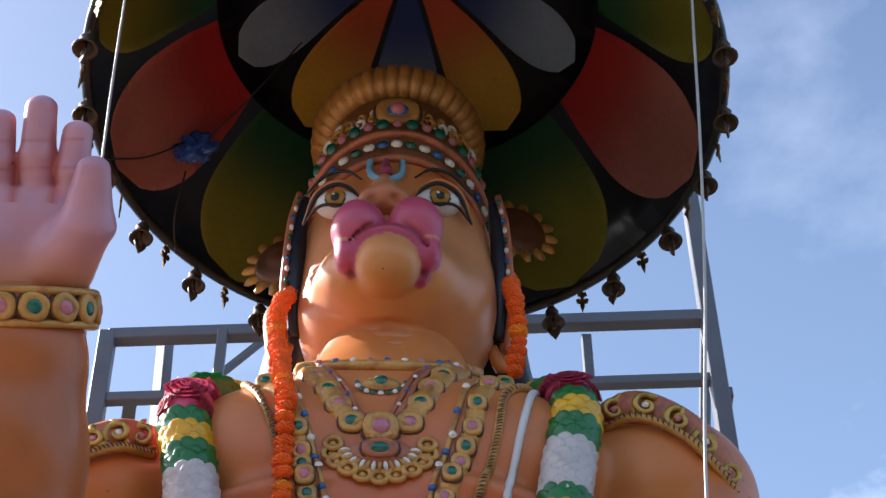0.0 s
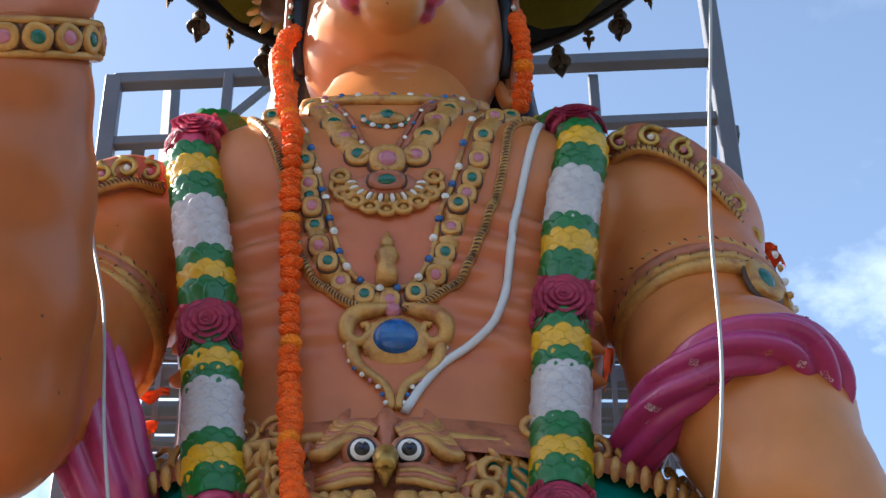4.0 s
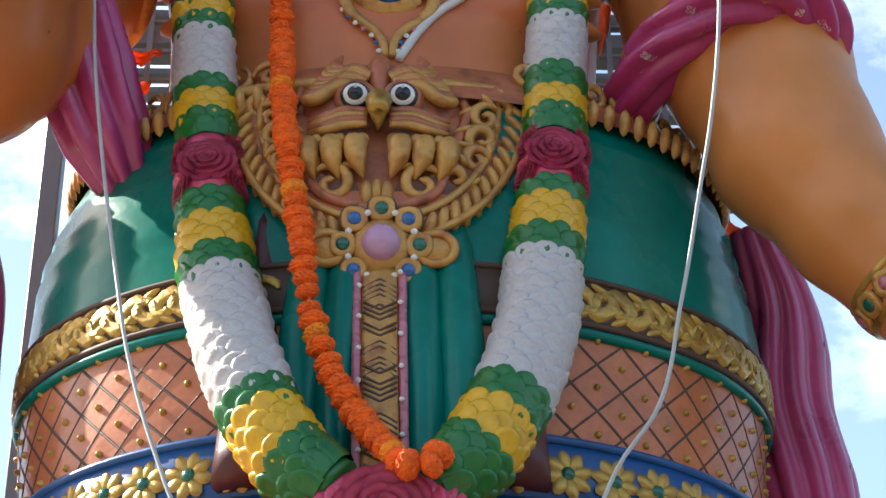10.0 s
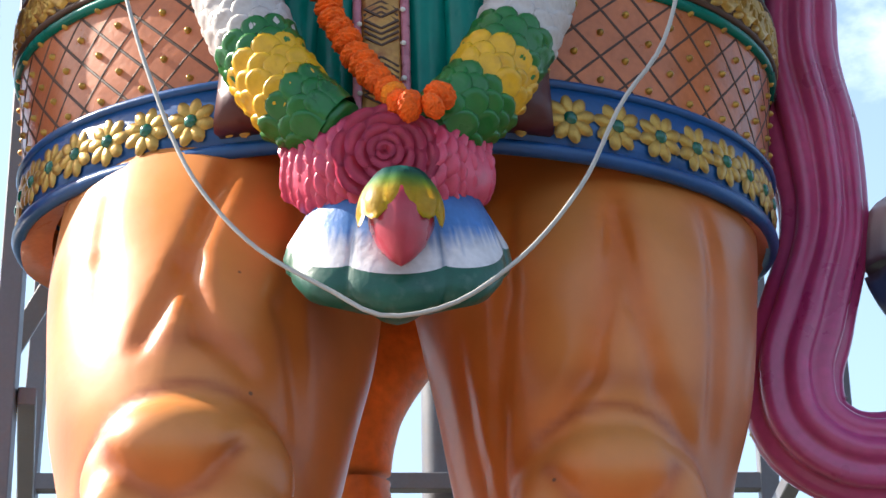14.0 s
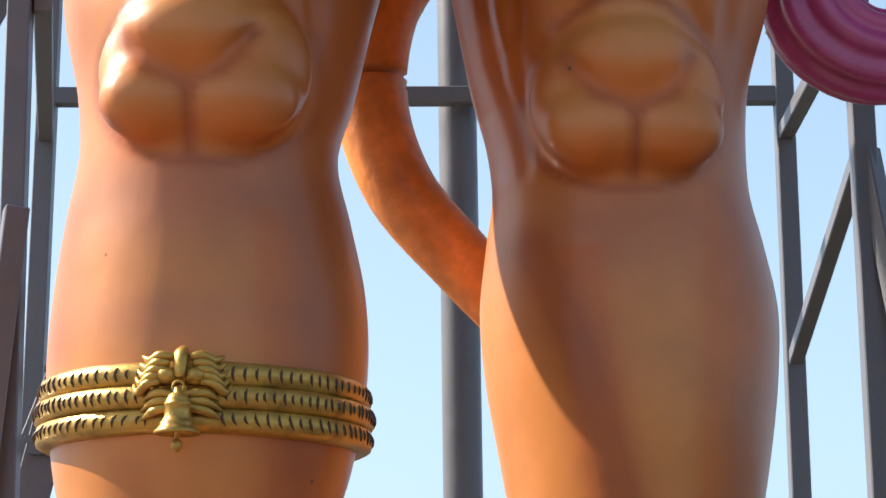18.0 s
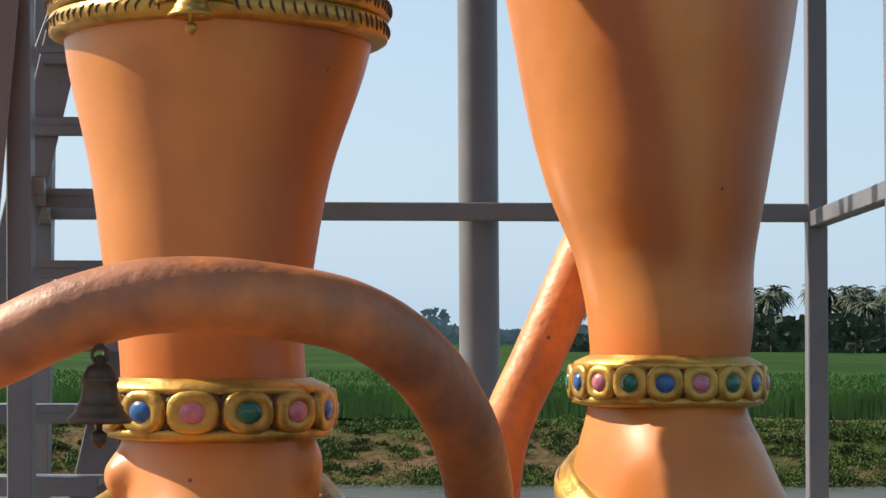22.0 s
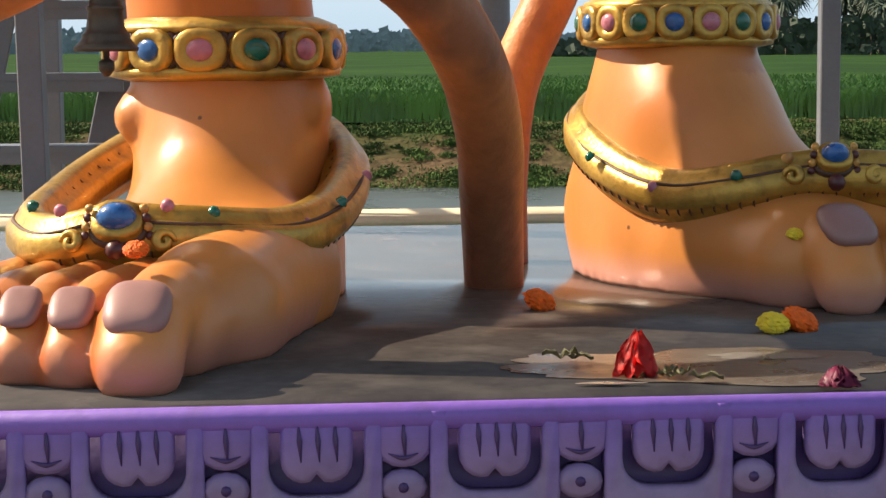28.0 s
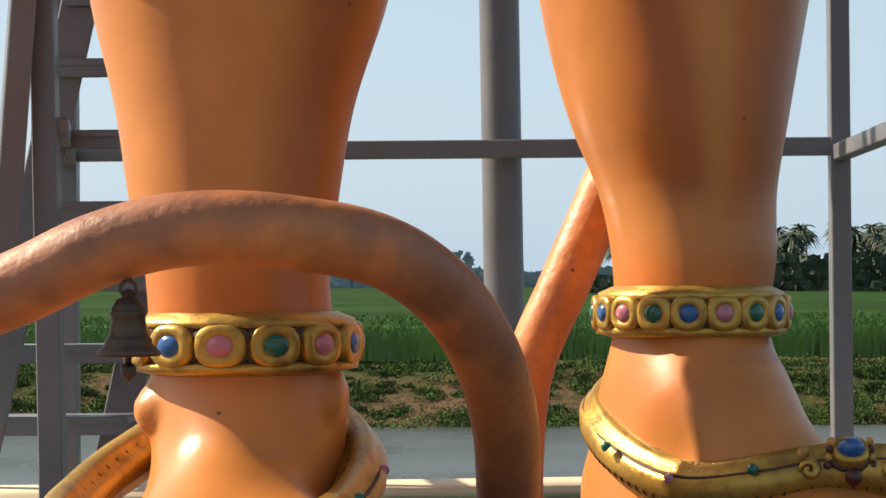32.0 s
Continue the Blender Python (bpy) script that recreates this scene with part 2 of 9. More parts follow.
# ---- mesh tools ----
def smooth_curve(xs, ys, q):
    """A smooth curve through a few given values."""
    xs, ys = np.asarray(xs, float), np.asarray(ys, float)
    d = np.gradient(ys, xs)
    i = np.clip(np.searchsorted(xs, q) - 1, 0, len(xs) - 2)
    h = xs[i + 1] - xs[i]
    u = np.clip((q - xs[i]) / h, 0, 1)
    a, b = ys[i], ys[i + 1]
    return a + (d[i] * h * u * (1 - u) ** 2) + (b - a) * (3 * u**2 - 2 * u**3) - d[i + 1] * h * u**2 * (1 - u)


class Clay:
    """A block of clay: soft shapes are added, blended and carved, and the skin is taken off as a mesh."""

    def __init__(self, low, high, cell):
        self.low, self.cell = np.array(low, float), cell
        self.n = np.ceil((np.array(high) - self.low) / cell).astype(int) + 1
        self.f = np.full(self.n, 9.0, np.float32)

    def box(self, low, high):
        a = np.clip(np.floor((np.array(low) - self.low) / self.cell).astype(int), 0, self.n)
        b = np.clip(np.ceil((np.array(high) - self.low) / self.cell).astype(int) + 1, 0, self.n)
        s = tuple(slice(i, j) for i, j in zip(a, b))
        g = np.meshgrid(*(self.low[k] + self.cell * np.arange(a[k], b[k]) for k in range(3)), indexing="ij")
        return s, g

    def put(self, s, d, k, carve=False):
        old = self.f[s]
        if carve:
            d = -d
            h = np.clip(0.5 - 0.5 * (old - d) / k, 0, 1)
            self.f[s] = old + (d - old) * h + k * h * (1 - h)
        else:
            h = np.clip(0.5 + 0.5 * (d - old) / k, 0, 1)
            self.f[s] = d + (old - d) * h - k * h * (1 - h)

    def ball(self, c, r, k=0.03, carve=False, turn=None):
        c, r = np.array(c, float), np.array(r if np.ndim(r) else (r, r, r), float)
        m = r.max() + k * 2
        s, g = self.box(c - m, c + m)
        p = np.stack([g[i] - c[i] for i in range(3)], -1)
        if turn is not None:
            p = p @ np.array(Euler([radians(a) for a in turn]).to_matrix())
        k0 = np.sqrt(((p / r) ** 2).sum(-1)) + 1e-6
        k1 = np.sqrt(((p / r**2) ** 2).sum(-1)) + 1e-6
        self.put(s, k0 * (k0 - 1) / k1, k, carve)
        return self

    def limb(self, path, radii, k=0.03, carve=False, flat=None):
        """A round limb along points, with a radius at each. flat: squeeze of its depth along y."""
        pts = [np.array(p, float) for p in path]
        for (a, ra), (b, rb) in zip(zip(pts, radii), zip(pts[1:], radii[1:])):
            m = max(ra, rb) + k * 2
            s, g = self.box(np.minimum(a, b) - m, np.maximum(a, b) + m)
            p = np.stack(g, -1) - a
            ab = b - a
            u = np.clip((p @ ab) / (ab @ ab), 0, 1)
            q = p - u[..., None] * ab
            if flat:
                q[..., 1] /= flat
            self.put(s, np.sqrt((q**2).sum(-1)) - (ra + (rb - ra) * u), k, carve)
        return self

    def column(self, rows, k=0.03, power=2.0):
        """An upright body: rows of height, left, right, middle depth and half depth."""
        rows = np.array(sorted(rows), float)
        z0, z1 = rows[0, 0], rows[-1, 0]
        w = max(rows[:, 2].max() - rows[:, 1].min(), 1) / 2
        lo = (rows[:, 1].min() - 0.1, (rows[:, 3] - rows[:, 4]).min() - 0.1, z0 - 0.1)
        hi = (rows[:, 2].max() + 0.1, (rows[:, 3] + rows[:, 4]).max() + 0.1, z1 + 0.1)
        s, g = self.box(lo, hi)
        zz = g[2][0, 0]
        l, r, y, d = (smooth_curve(rows[:, 0], rows[:, i], zz) for i in (1, 2, 3, 4))
        u = (np.abs((g[0] - (l + r) / 2) / ((r - l) / 2)) ** power + np.abs((g[1] - y) / d) ** power) ** (1 / power)
        f = (u - 1) * np.minimum((r - l) / 2, d) * 0.9
        f = np.maximum(f, np.maximum(z0 - g[2], g[2] - z1))
        self.put(s, f, k)
        return self

    def skin(self):
        """Surface nets: one vertex a crossed cell, one quad a crossed edge."""
        f = self.f
        inside = f < 0
        n = self.n
        corner = [(i, j, k) for i in (0, 1) for j in (0, 1) for k in (0, 1)]

        def at(a, c):
            return a[tuple(slice(c[i], n[i] - 1 + c[i]) for i in range(3))]

        count = sum(at(inside, c).astype(np.int8) for c in corner)
        cells = np.argwhere((count > 0) & (count < 8))
        ident = np.full(n - 1, -1, np.int64)
        ident[tuple(cells.T)] = np.arange(len(cells))
        total, hits = np.zeros((len(cells), 3)), np.zeros(len(cells))
        for ax in range(3):
            for c in corner:
                if c[ax]:
                    continue
                e = list(c)
                e[ax] = 1
                va, vb = f[tuple((cells + c).T)], f[tuple((cells + e).T)]
                x = (va < 0) != (vb < 0)
                u = np.where(x, va / np.where(va == vb, 1, va - vb), 0)
                p = np.array(c, float) + np.eye(3)[ax] * u[:, None]
                total += p * x[:, None]
                hits += x
        verts = self.low + self.cell * (cells + total / hits[:, None])
        quads = []
        for ax in range(3):
            b, c = (ax + 1) % 3, (ax + 2) % 3
            lo = [slice(1, m - 1) for m in n]
            lo[ax] = slice(0, n[ax] - 1)
            hi = list(lo)
            hi[ax] = slice(1, n[ax])
            a0, a1 = inside[tuple(lo)], inside[tuple(hi)]
            e = np.argwhere(a0 != a1)
            off = np.array([1 if i != ax else 0 for i in range(3)])
            e0 = e + off
            ub, uc = np.eye(3, dtype=int)[b], np.eye(3, dtype=int)[c]
            q = np.stack([ident[tuple((e0 - ub - uc).T)], ident[tuple((e0 - uc).T)], ident[tuple(e0.T)], ident[tuple((e0 - ub).T)]], 1)
            flip = ~a0[tuple(e.T)]
            q[flip] = q[flip][:, ::-1]
            quads.append(q)
        q = np.concatenate(quads)
        return verts, q[(q >= 0).all(1)]


def mix(a, b, w):
    return a + (np.asarray(b) - a) * np.asarray(w)[:, None]


def spray(v, c, r):
    """The soft round of an airbrush at c."""
    return np.exp(-(((v - np.array(c)) / np.array(r)) ** 2).sum(1))


def part(name, bm, mat, parent=None, label="", smooth=True):
    me = bpy.data.meshes.new(name)
    bm.to_mesh(me)
    bm.free()
    for m in mat if isinstance(mat, (list, tuple)) else [mat]:
        me.materials.append(m)
    if smooth:
        me.shade_smooth()
    ob = new(name, me)
    if parent is not None:
        ob.parent = parent
    return tagged(ob, label)


def share(name, me, parent, m, label=""):
    """One more object on a mesh that others use too."""
    ob = new(name, me)
    ob.parent = parent
    ob.matrix_basis = m
    return tagged(ob, label)


def thing(name, label, category, group="", at=(0, 0, 0), kind=""):
    ob = new(name)
    ob.empty_display_size = 0.05
    ob.location = at
    return tagged(ob, label, category, group, kind)


def bar(bm, a, b, w, d=None, turn=0.0, bevel=0.0):
    """A straight square bar from a to b."""
    a, b = Vector(a), Vector(b)
    r = bmesh.ops.create_cube(bm, size=1)
    m = Matrix.Translation((a + b) / 2) @ (b - a).to_track_quat("Z", "Y").to_matrix().to_4x4() @ Matrix.Rotation(turn, 4, "Z")
    bmesh.ops.transform(bm, matrix=m @ Matrix.Diagonal((w, d or w, (b - a).length, 1)), verts=r["verts"])
    if bevel:
        es = list({e for v in r["verts"] for e in v.link_edges})
        bmesh.ops.bevel(bm, geom=es, offset=bevel, segments=1, affect="EDGES")
    return bm


def box(bm, c, s, m=None, bevel=0.0):
    r = bmesh.ops.create_cube(bm, size=1)
    bmesh.ops.transform(bm, matrix=(m or Matrix()) @ Matrix.Translation(c) @ Matrix.Diagonal((*s, 1)), verts=r["verts"])
    if bevel:
        bmesh.ops.bevel(bm, geom=list({e for v in r["verts"] for e in v.link_edges}), offset=bevel, segments=2, affect="EDGES")
    return bm


def dense(path, n):
    """n points evenly along a smooth curve through path."""
    p = np.array(path, float)
    s = np.r_[0, np.cumsum(np.linalg.norm(np.diff(p, axis=0), axis=1))]
    fine = np.linspace(0, s[-1], 400)
    c = np.stack([smooth_curve(s, p[:, i], fine) for i in range(p.shape[1])], 1)
    t = np.r_[0, np.cumsum(np.linalg.norm(np.diff(c[:, :3], axis=0), axis=1))]
    q = np.linspace(0, t[-1], n)
    return np.stack([np.interp(q, t, c[:, i]) for i in range(p.shape[1])], 1)


def tube(bm, path, radius, sides=12, n=0, squash=1.0, closed=False, ridge=None, up=(0, 0, 1)):
    """A swept tube; radius is a number or one for each point. ridge(angle, along) scales the section."""
    p = dense(path, n) if n else np.array(path, float)
    rad = np.interp(np.linspace(0, 1, len(p)), np.linspace(0, 1, len(radius)), radius) if np.ndim(radius) else np.full(len(p), radius)
    rings = []
    N = len(p)
    for i in range(N):
        a = p[(i - 1) % N if closed else max(i - 1, 0)]
        b = p[(i + 1) % N if closed else min(i + 1, N - 1)]
        t = Vector(b - a).normalized()
        u = Vector(up)
        s = t.cross(u)
        if s.length < 1e-3:
            s = t.cross(Vector((0, 1, 0)))
        s.normalize()
        w = s.cross(t)
        ring = []
        for j in range(sides):
            g = 2 * math.pi * j / sides
            k = rad[i] * (ridge(g, i / (N - 1)) if ridge else 1)
            ring.append(bm.verts.new(Vector(p[i]) + s * math.cos(g) * k * squash + w * math.sin(g) * k))
        rings.append(ring)
    for i in range(N if closed else N - 1):
        x, y = rings[i], rings[(i + 1) % N]
        for j in range(sides):
            bm.faces.new((x[j], x[(j + 1) % sides], y[(j + 1) % sides], y[j]))
    if not closed:
        bm.faces.new(rings[0][::-1])
        bm.faces.new(rings[-1])
    return bm


def turned(bm, rows, sides=24, m=None):
    """A lathe: rows of radius and height."""
    m = m or Matrix()
    rings = []
    for r, z in rows:
        rings.append([bm.verts.new(m @ Vector((r * math.cos(2 * math.pi * j / sides), r * math.sin(2 * math.pi * j / sides), z))) for j in range(sides)])
    for x, y in zip(rings, rings[1:]):
        for j in range(sides):
            bm.faces.new((x[j], x[(j + 1) % sides], y[(j + 1) % sides], y[j]))
    bm.faces.new(rings[0][::-1])
    bm.faces.new(rings[-1])
    return bm


def dome(bm, m, rx, ry, h, sides=10, rings=3):
    """A low rounded stone on its local xy plane."""
    rows = []
    for i in range(rings):
        a = math.pi / 2 * i / rings
        rows.append([bm.verts.new(m @ Vector((rx * math.cos(a) * math.cos(g), ry * math.cos(a) * math.sin(g), h * math.sin(a)))) for g in (2 * math.pi * j / sides for j in range(sides))])
    top = bm.verts.new(m @ Vector((0, 0, h)))
    for x, y in zip(rows, rows[1:]):
        for j in range(sides):
            bm.faces.new((x[j], x[(j + 1) % sides], y[(j + 1) % sides], y[j]))
    for j in range(sides):
        bm.faces.new((rows[-1][j], rows[-1][(j + 1) % sides], top))
    return bm


def facing(c, out, up=(0, 0, 1)):
    """A frame at c whose z points out of the surface and whose y points up."""
    z = Vector(out).normalized()
    x = Vector(up).cross(z).normalized()
    y = z.cross(x)
    return Matrix.Translation(c) @ Matrix((x, y, z)).transposed().to_4x4()


# ---- the statue, one mesh ----
PEACH, ORANGE, BROWN = (0.62, 0.225, 0.060), (0.58, 0.135, 0.018), (0.30, 0.062, 0.014)
ROSY = (0.47, 0.160, 0.075)
statue_v, statue_f, statue_c, statue_m = [], [], [], []


def add_skin(v, f, c, mat=0):
    base = sum(len(x) for x in statue_v)
    statue_v.append(np.asarray(v, float))
    statue_f.extend((np.asarray(f) + base).tolist() if not isinstance(f, list) else [[i + base for i in q] for q in f])
    statue_c.append(np.broadcast_to(np.asarray(c, float), (len(v), 3)))
    m = np.asarray(mat)
    statue_m.extend([int(mat)] * len(f) if m.ndim == 0 else m.astype(int).tolist())


def add_bm(bm, c, mat=0):
    bm.verts.ensure_lookup_table()
    bm.verts.index_update()
    v = np.array([x.co for x in bm.verts])
    f = [[x.index for x in q.verts] for q in bm.faces]
    add_skin(v, f, c(v) if callable(c) else c, mat)
    bm.free()


# legs and feet
LEG_A = [(4.40, -0.86, 0.02, 4.70, 0.40), (4.15, -0.86, -0.01, 4.58, 0.42), (3.90, -0.85, -0.04, 4.44, 0.42), (3.69, -0.82, -0.06, 4.33, 0.40), (3.49, -0.79, -0.10, 4.26, 0.37),
         (3.29, -0.745, -0.14, 4.22, 0.33), (3.17, -0.735, -0.17, 4.20, 0.31), (3.02, -0.76, -0.14, 4.21, 0.32), (2.88, -0.78, -0.11, 4.22, 0.34),
         (2.72, -0.79, -0.10, 4.22, 0.35), (2.50, -0.77, -0.13, 4.21, 0.33), (2.24, -0.71, -0.21, 4.19, 0.27), (2.06, -0.68, -0.24, 4.17, 0.235),
         (1.90, -0.645, -0.26, 4.16, 0.215), (1.74, -0.635, -0.245, 4.16, 0.21), (1.58, -0.63, -0.235, 4.17, 0.24), (1.42, -0.63, -0.22, 4.22, 0.32), (1.24, -0.64, -0.20, 4.25, 0.36)]
LEG_B = [(4.40, -0.04, 0.92, 4.78, 0.42), (4.15, 0.0, 0.92, 4.68, 0.42), (3.93, 0.03, 0.89, 4.58, 0.43), (3.64, 0.09, 0.85, 4.55, 0.40), (3.43, 0.13, 0.795, 4.55, 0.36),
         (3.27, 0.17, 0.785, 4.55, 0.33), (3.17, 0.18, 0.79, 4.55, 0.32), (3.05, 0.165, 0.82, 4.56, 0.33), (2.90, 0.15, 0.85, 4.57, 0.345),
         (2.74, 0.16, 0.845, 4.57, 0.35), (2.56, 0.19, 0.82, 4.56, 0.33), (2.40, 0.22, 0.79, 4.55, 0.30), (2.22, 0.27, 0.755, 4.53, 0.26),
         (2.08, 0.325, 0.73, 4.52, 0.22), (1.92, 0.355, 0.725, 4.51, 0.20), (1.76, 0.355, 0.70, 4.50, 0.19), (1.58, 0.32, 0.74, 4.52, 0.26), (1.42, 0.295, 0.76, 4.55, 0.34), (1.24, 0.31, 0.72, 4.57, 0.37)]
GROUND = 1.24


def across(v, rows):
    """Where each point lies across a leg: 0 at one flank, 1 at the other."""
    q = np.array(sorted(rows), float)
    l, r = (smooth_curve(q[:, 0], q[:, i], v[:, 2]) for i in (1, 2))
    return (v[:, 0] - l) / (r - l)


def crease(clay, rows, pts, r, k=0.05):
    """A soft groove down the front of a leg."""
    q = np.array(sorted(rows), float)
    path = []
    for x, z in pts:
        l, rr, y, d = (float(smooth_curve(q[:, 0], q[:, i], np.array([z]))[0]) for i in (1, 2, 3, 4))
        u = min(0.98, abs(x - (l + rr) / 2) / ((rr - l) / 2))
        path.append((x, y - d * math.sqrt(1 - u * u), z))
    clay.limb(path, [r * (1 if 0 < i < len(path) - 1 else 0.6) for i in range(len(path))], k, carve=True)


def stroke(v, pts, w):
    """The soft line of a brush along points given by x and z."""
    best = np.full(len(v), 9.0)
    p = v[:, [0, 2]]
    for a, b in zip(pts, pts[1:]):
        a, b = np.array(a), np.array(b)
        u = np.clip(((p - a) @ (b - a)) / ((b - a) @ (b - a)), 0, 1)
        best = np.minimum(best, np.linalg.norm(p - a - u[:, None] * (b - a), axis=1))
    return np.exp(-((best / w) ** 2))


def toenail(tip, r, length, way, lift=0.0):
    """A broad flat nail set into the top of a toe."""
    bm = bmesh.new()
    bmesh.ops.create_uvsphere(bm, u_segments=20, v_segments=12, radius=1)
    out = Vector((-way[0] * 0.55, -way[1] * 0.55, 0.83))
    along = Vector((way[0] * 0.83, way[1] * 0.83, 0.55))
    c = Vector((tip[0] + way[0] * 0.05, tip[1] + way[1] * 0.05, GROUND + lift + (0.086 if r > 0.06 else 0.092))) + out * r * 0.72
    m = Matrix.Translation(c) @ Matrix((along.cross(out), along, out)).transposed().to_4x4() @ Matrix.Diagonal((r * 0.78, length * 0.95, r * 0.34, 1))
    for v in bm.verts:
        v.co.x = math.copysign(abs(v.co.x) ** 0.62, v.co.x)
        v.co.y = math.copysign(abs(v.co.y) ** 0.75, v.co.y)
    bmesh.ops.transform(bm, matrix=m, verts=bm.verts)
    add_bm(bm, (0.29, 0.150, 0.135))


low = Clay((-1.12, 2.82, 1.18), (0.02, 4.95, 4.45), 0.0155)
low.column(LEG_A, 0.05, 1.78)
toes_a = []
for n, (x, yt, r) in enumerate(((-0.450, 3.035, 0.068), (-0.562, 3.085, 0.047), (-0.648, 3.11, 0.044), (-0.726, 3.17, 0.041), (-0.795, 3.25, 0.039))):
    toes_a.append(((x + 0.06, yt + 0.50, GROUND + 0.110), (x, yt, GROUND + r), r))
low.limb([(-0.42, 4.30, GROUND + 0.13), (-0.39, 3.85, GROUND + 0.055), (-0.395, 3.40, GROUND + 0.03)], [0.20, 0.150, 0.10], 0.06)
low.limb([(-0.420, 3.22, GROUND + 0.055), (-0.385, 3.42, GROUND + 0.070), (-0.335, 3.86, GROUND + 0.085)], [0.075, 0.115, 0.15], 0.05)
low.limb([(-0.48, 4.1, GROUND + 0.11), (-0.58, 3.68, GROUND + 0.07), (-0.66, 3.54, GROUND + 0.04)], [0.17, 0.12, 0.08], 0.08)
low.limb([(-0.43, 4.16, GROUND + 0.36), (-0.45, 3.90, GROUND + 0.15), (-0.50, 3.56, GROUND + 0.05)], [0.16, 0.12, 0.07], 0.08)
for root, tip, r in toes_a:
    top = tip[2] + r * 1.0
    low.limb([root, (tip[0] + 0.02, tip[1] + 0.21, GROUND + 0.110), (tip[0], tip[1] + 0.07, GROUND + 0.086), (tip[0], tip[1] + 0.015, GROUND + 0.042)], [r * 0.95, r * 0.97, r * 1.04, r * 1.04], 0.008)
THIGH_A = (((-0.40, 4.12), (-0.466, 3.81), (-0.55, 3.60)), ((-0.466, 3.81), (-0.411, 3.62), (-0.32, 3.54)), ((-0.70, 4.1), (-0.69, 3.89), (-0.66, 3.64)), ((-0.22, 4.05), (-0.24, 3.7), (-0.20, 3.42)))
low.limb([(-0.43, 3.11, GROUND + 0.02), (-0.556, 3.10, GROUND + 0.02), (-0.66, 3.14, GROUND + 0.02), (-0.79, 3.25, GROUND + 0.02)], [0.030, 0.028, 0.026, 0.024], 0.02)
low.ball((-0.435, 3.945, 3.285), (0.222, 0.12, 0.190), 0.022).ball((-0.545, 3.885, 3.205), (0.10, 0.075, 0.085), 0.03).ball((-0.35, 3.885, 3.205), (0.115, 0.075, 0.085), 0.03)
low.ball((-0.46, 3.895, 3.345), (0.145, 0.10, 0.105), 0.022)
for line in THIGH_A:
    crease(low, LEG_A, line, 0.012, 0.045)
low.limb([(-0.62, 3.855, 3.355), (-0.53, 3.80, 3.258), (-0.456, 3.787, 3.228), (-0.39, 3.80, 3.258), (-0.32, 3.855, 3.355)], [0.012, 0.026, 0.030, 0.026, 0.012], 0.012, carve=True)
low.limb([(-0.456, 3.795, 3.22), (-0.458, 3.81, 3.16), (-0.458, 3.85, 3.08)], [0.026, 0.024, 0.02], 0.012, carve=True)
low.ball((-0.615, 4.10, 1.62), (0.045, 0.07, 0.05), 0.03).ball((-0.25, 4.12, 1.64), (0.03, 0.07, 0.05), 0.03)
v, f = low.skin()
v[:, 2] = np.maximum(v[:, 2], GROUND)
c = np.tile(PEACH, (len(v), 1))
c = mix(c, ROSY, 0.85 * spray(v, (-0.46, 3.9, 3.02), (0.42, 0.5, 0.12)) + 0.5 * spray(v, (-0.46, 3.9, 2.76), (0.5, 0.5, 0.06)))
for line in THIGH_A:
    c = mix(c, ORANGE, 0.75 * stroke(v, line, 0.05) * (v[:, 1] < 4.3))
c = mix(c, ORANGE, 0.9 * np.clip(spray(v, (-0.56, 3.85, 3.14), (0.10, 0.3, 0.05)) + spray(v, (-0.36, 3.85, 3.15), (0.12, 0.3, 0.05)) + spray(v, (-0.46, 3.80, 3.27), (0.11, 0.3, 0.035)), 0, 1))
c = mix(c, BROWN, 0.9 * np.clip(stroke(v, ((-0.61, 3.35), (-0.53, 3.258), (-0.456, 3.228), (-0.39, 3.258), (-0.33, 3.345)), 0.020) + stroke(v, ((-0.456, 3.228), (-0.458, 3.10)), 0.017), 0, 1) * (v[:, 1] < 4.0))
c = mix(c, ORANGE, 0.8 * stroke(v, ((-0.56, 3.30), (-0.456, 3.265), (-0.37, 3.30)), 0.045) * (v[:, 1] < 4.0))
rim = np.hypot((v[:, 0] + 0.435) / 0.235, (v[:, 2] - 3.285) / 0.205)
c = mix(c, BROWN, 0.75 * np.exp(-(((rim - 1.02) / 0.06) ** 2)) * (v[:, 1] < 4.2))
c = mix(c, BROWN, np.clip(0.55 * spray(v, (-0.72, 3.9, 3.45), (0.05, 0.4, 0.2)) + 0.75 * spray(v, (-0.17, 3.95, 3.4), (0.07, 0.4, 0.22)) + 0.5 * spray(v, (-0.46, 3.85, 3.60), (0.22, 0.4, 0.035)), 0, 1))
c = mix(c, ORANGE, np.clip(1.0 * np.exp(-(((v[:, 0] + 0.27 - 0.06 * (2.7 - v[:, 2])) / 0.035) ** 2)) * ((v[:, 2] < 3.0) & (v[:, 2] > 1.95) & (v[:, 1] < 4.2)), 0, 0.55))
c = mix(c, ORANGE, np.clip(np.exp(-(((v[:, 0] + 0.22 + 0.05 * (v[:, 2] - 3.5)) / 0.09) ** 2)) * (v[:, 2] > 3.4), 0, 0.5))
c = mix(c, ORANGE, 0.8 * spray(v, (-0.45, 3.9, 1.84), (0.5, 0.6, 0.10)))
c = mix(c, ORANGE, np.clip(0.75 * spray(v, (-0.70, 3.35, 1.32), (0.28, 0.14, 0.07)), 0, 1))
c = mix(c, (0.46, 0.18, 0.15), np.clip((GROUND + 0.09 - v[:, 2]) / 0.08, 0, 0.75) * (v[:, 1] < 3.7))
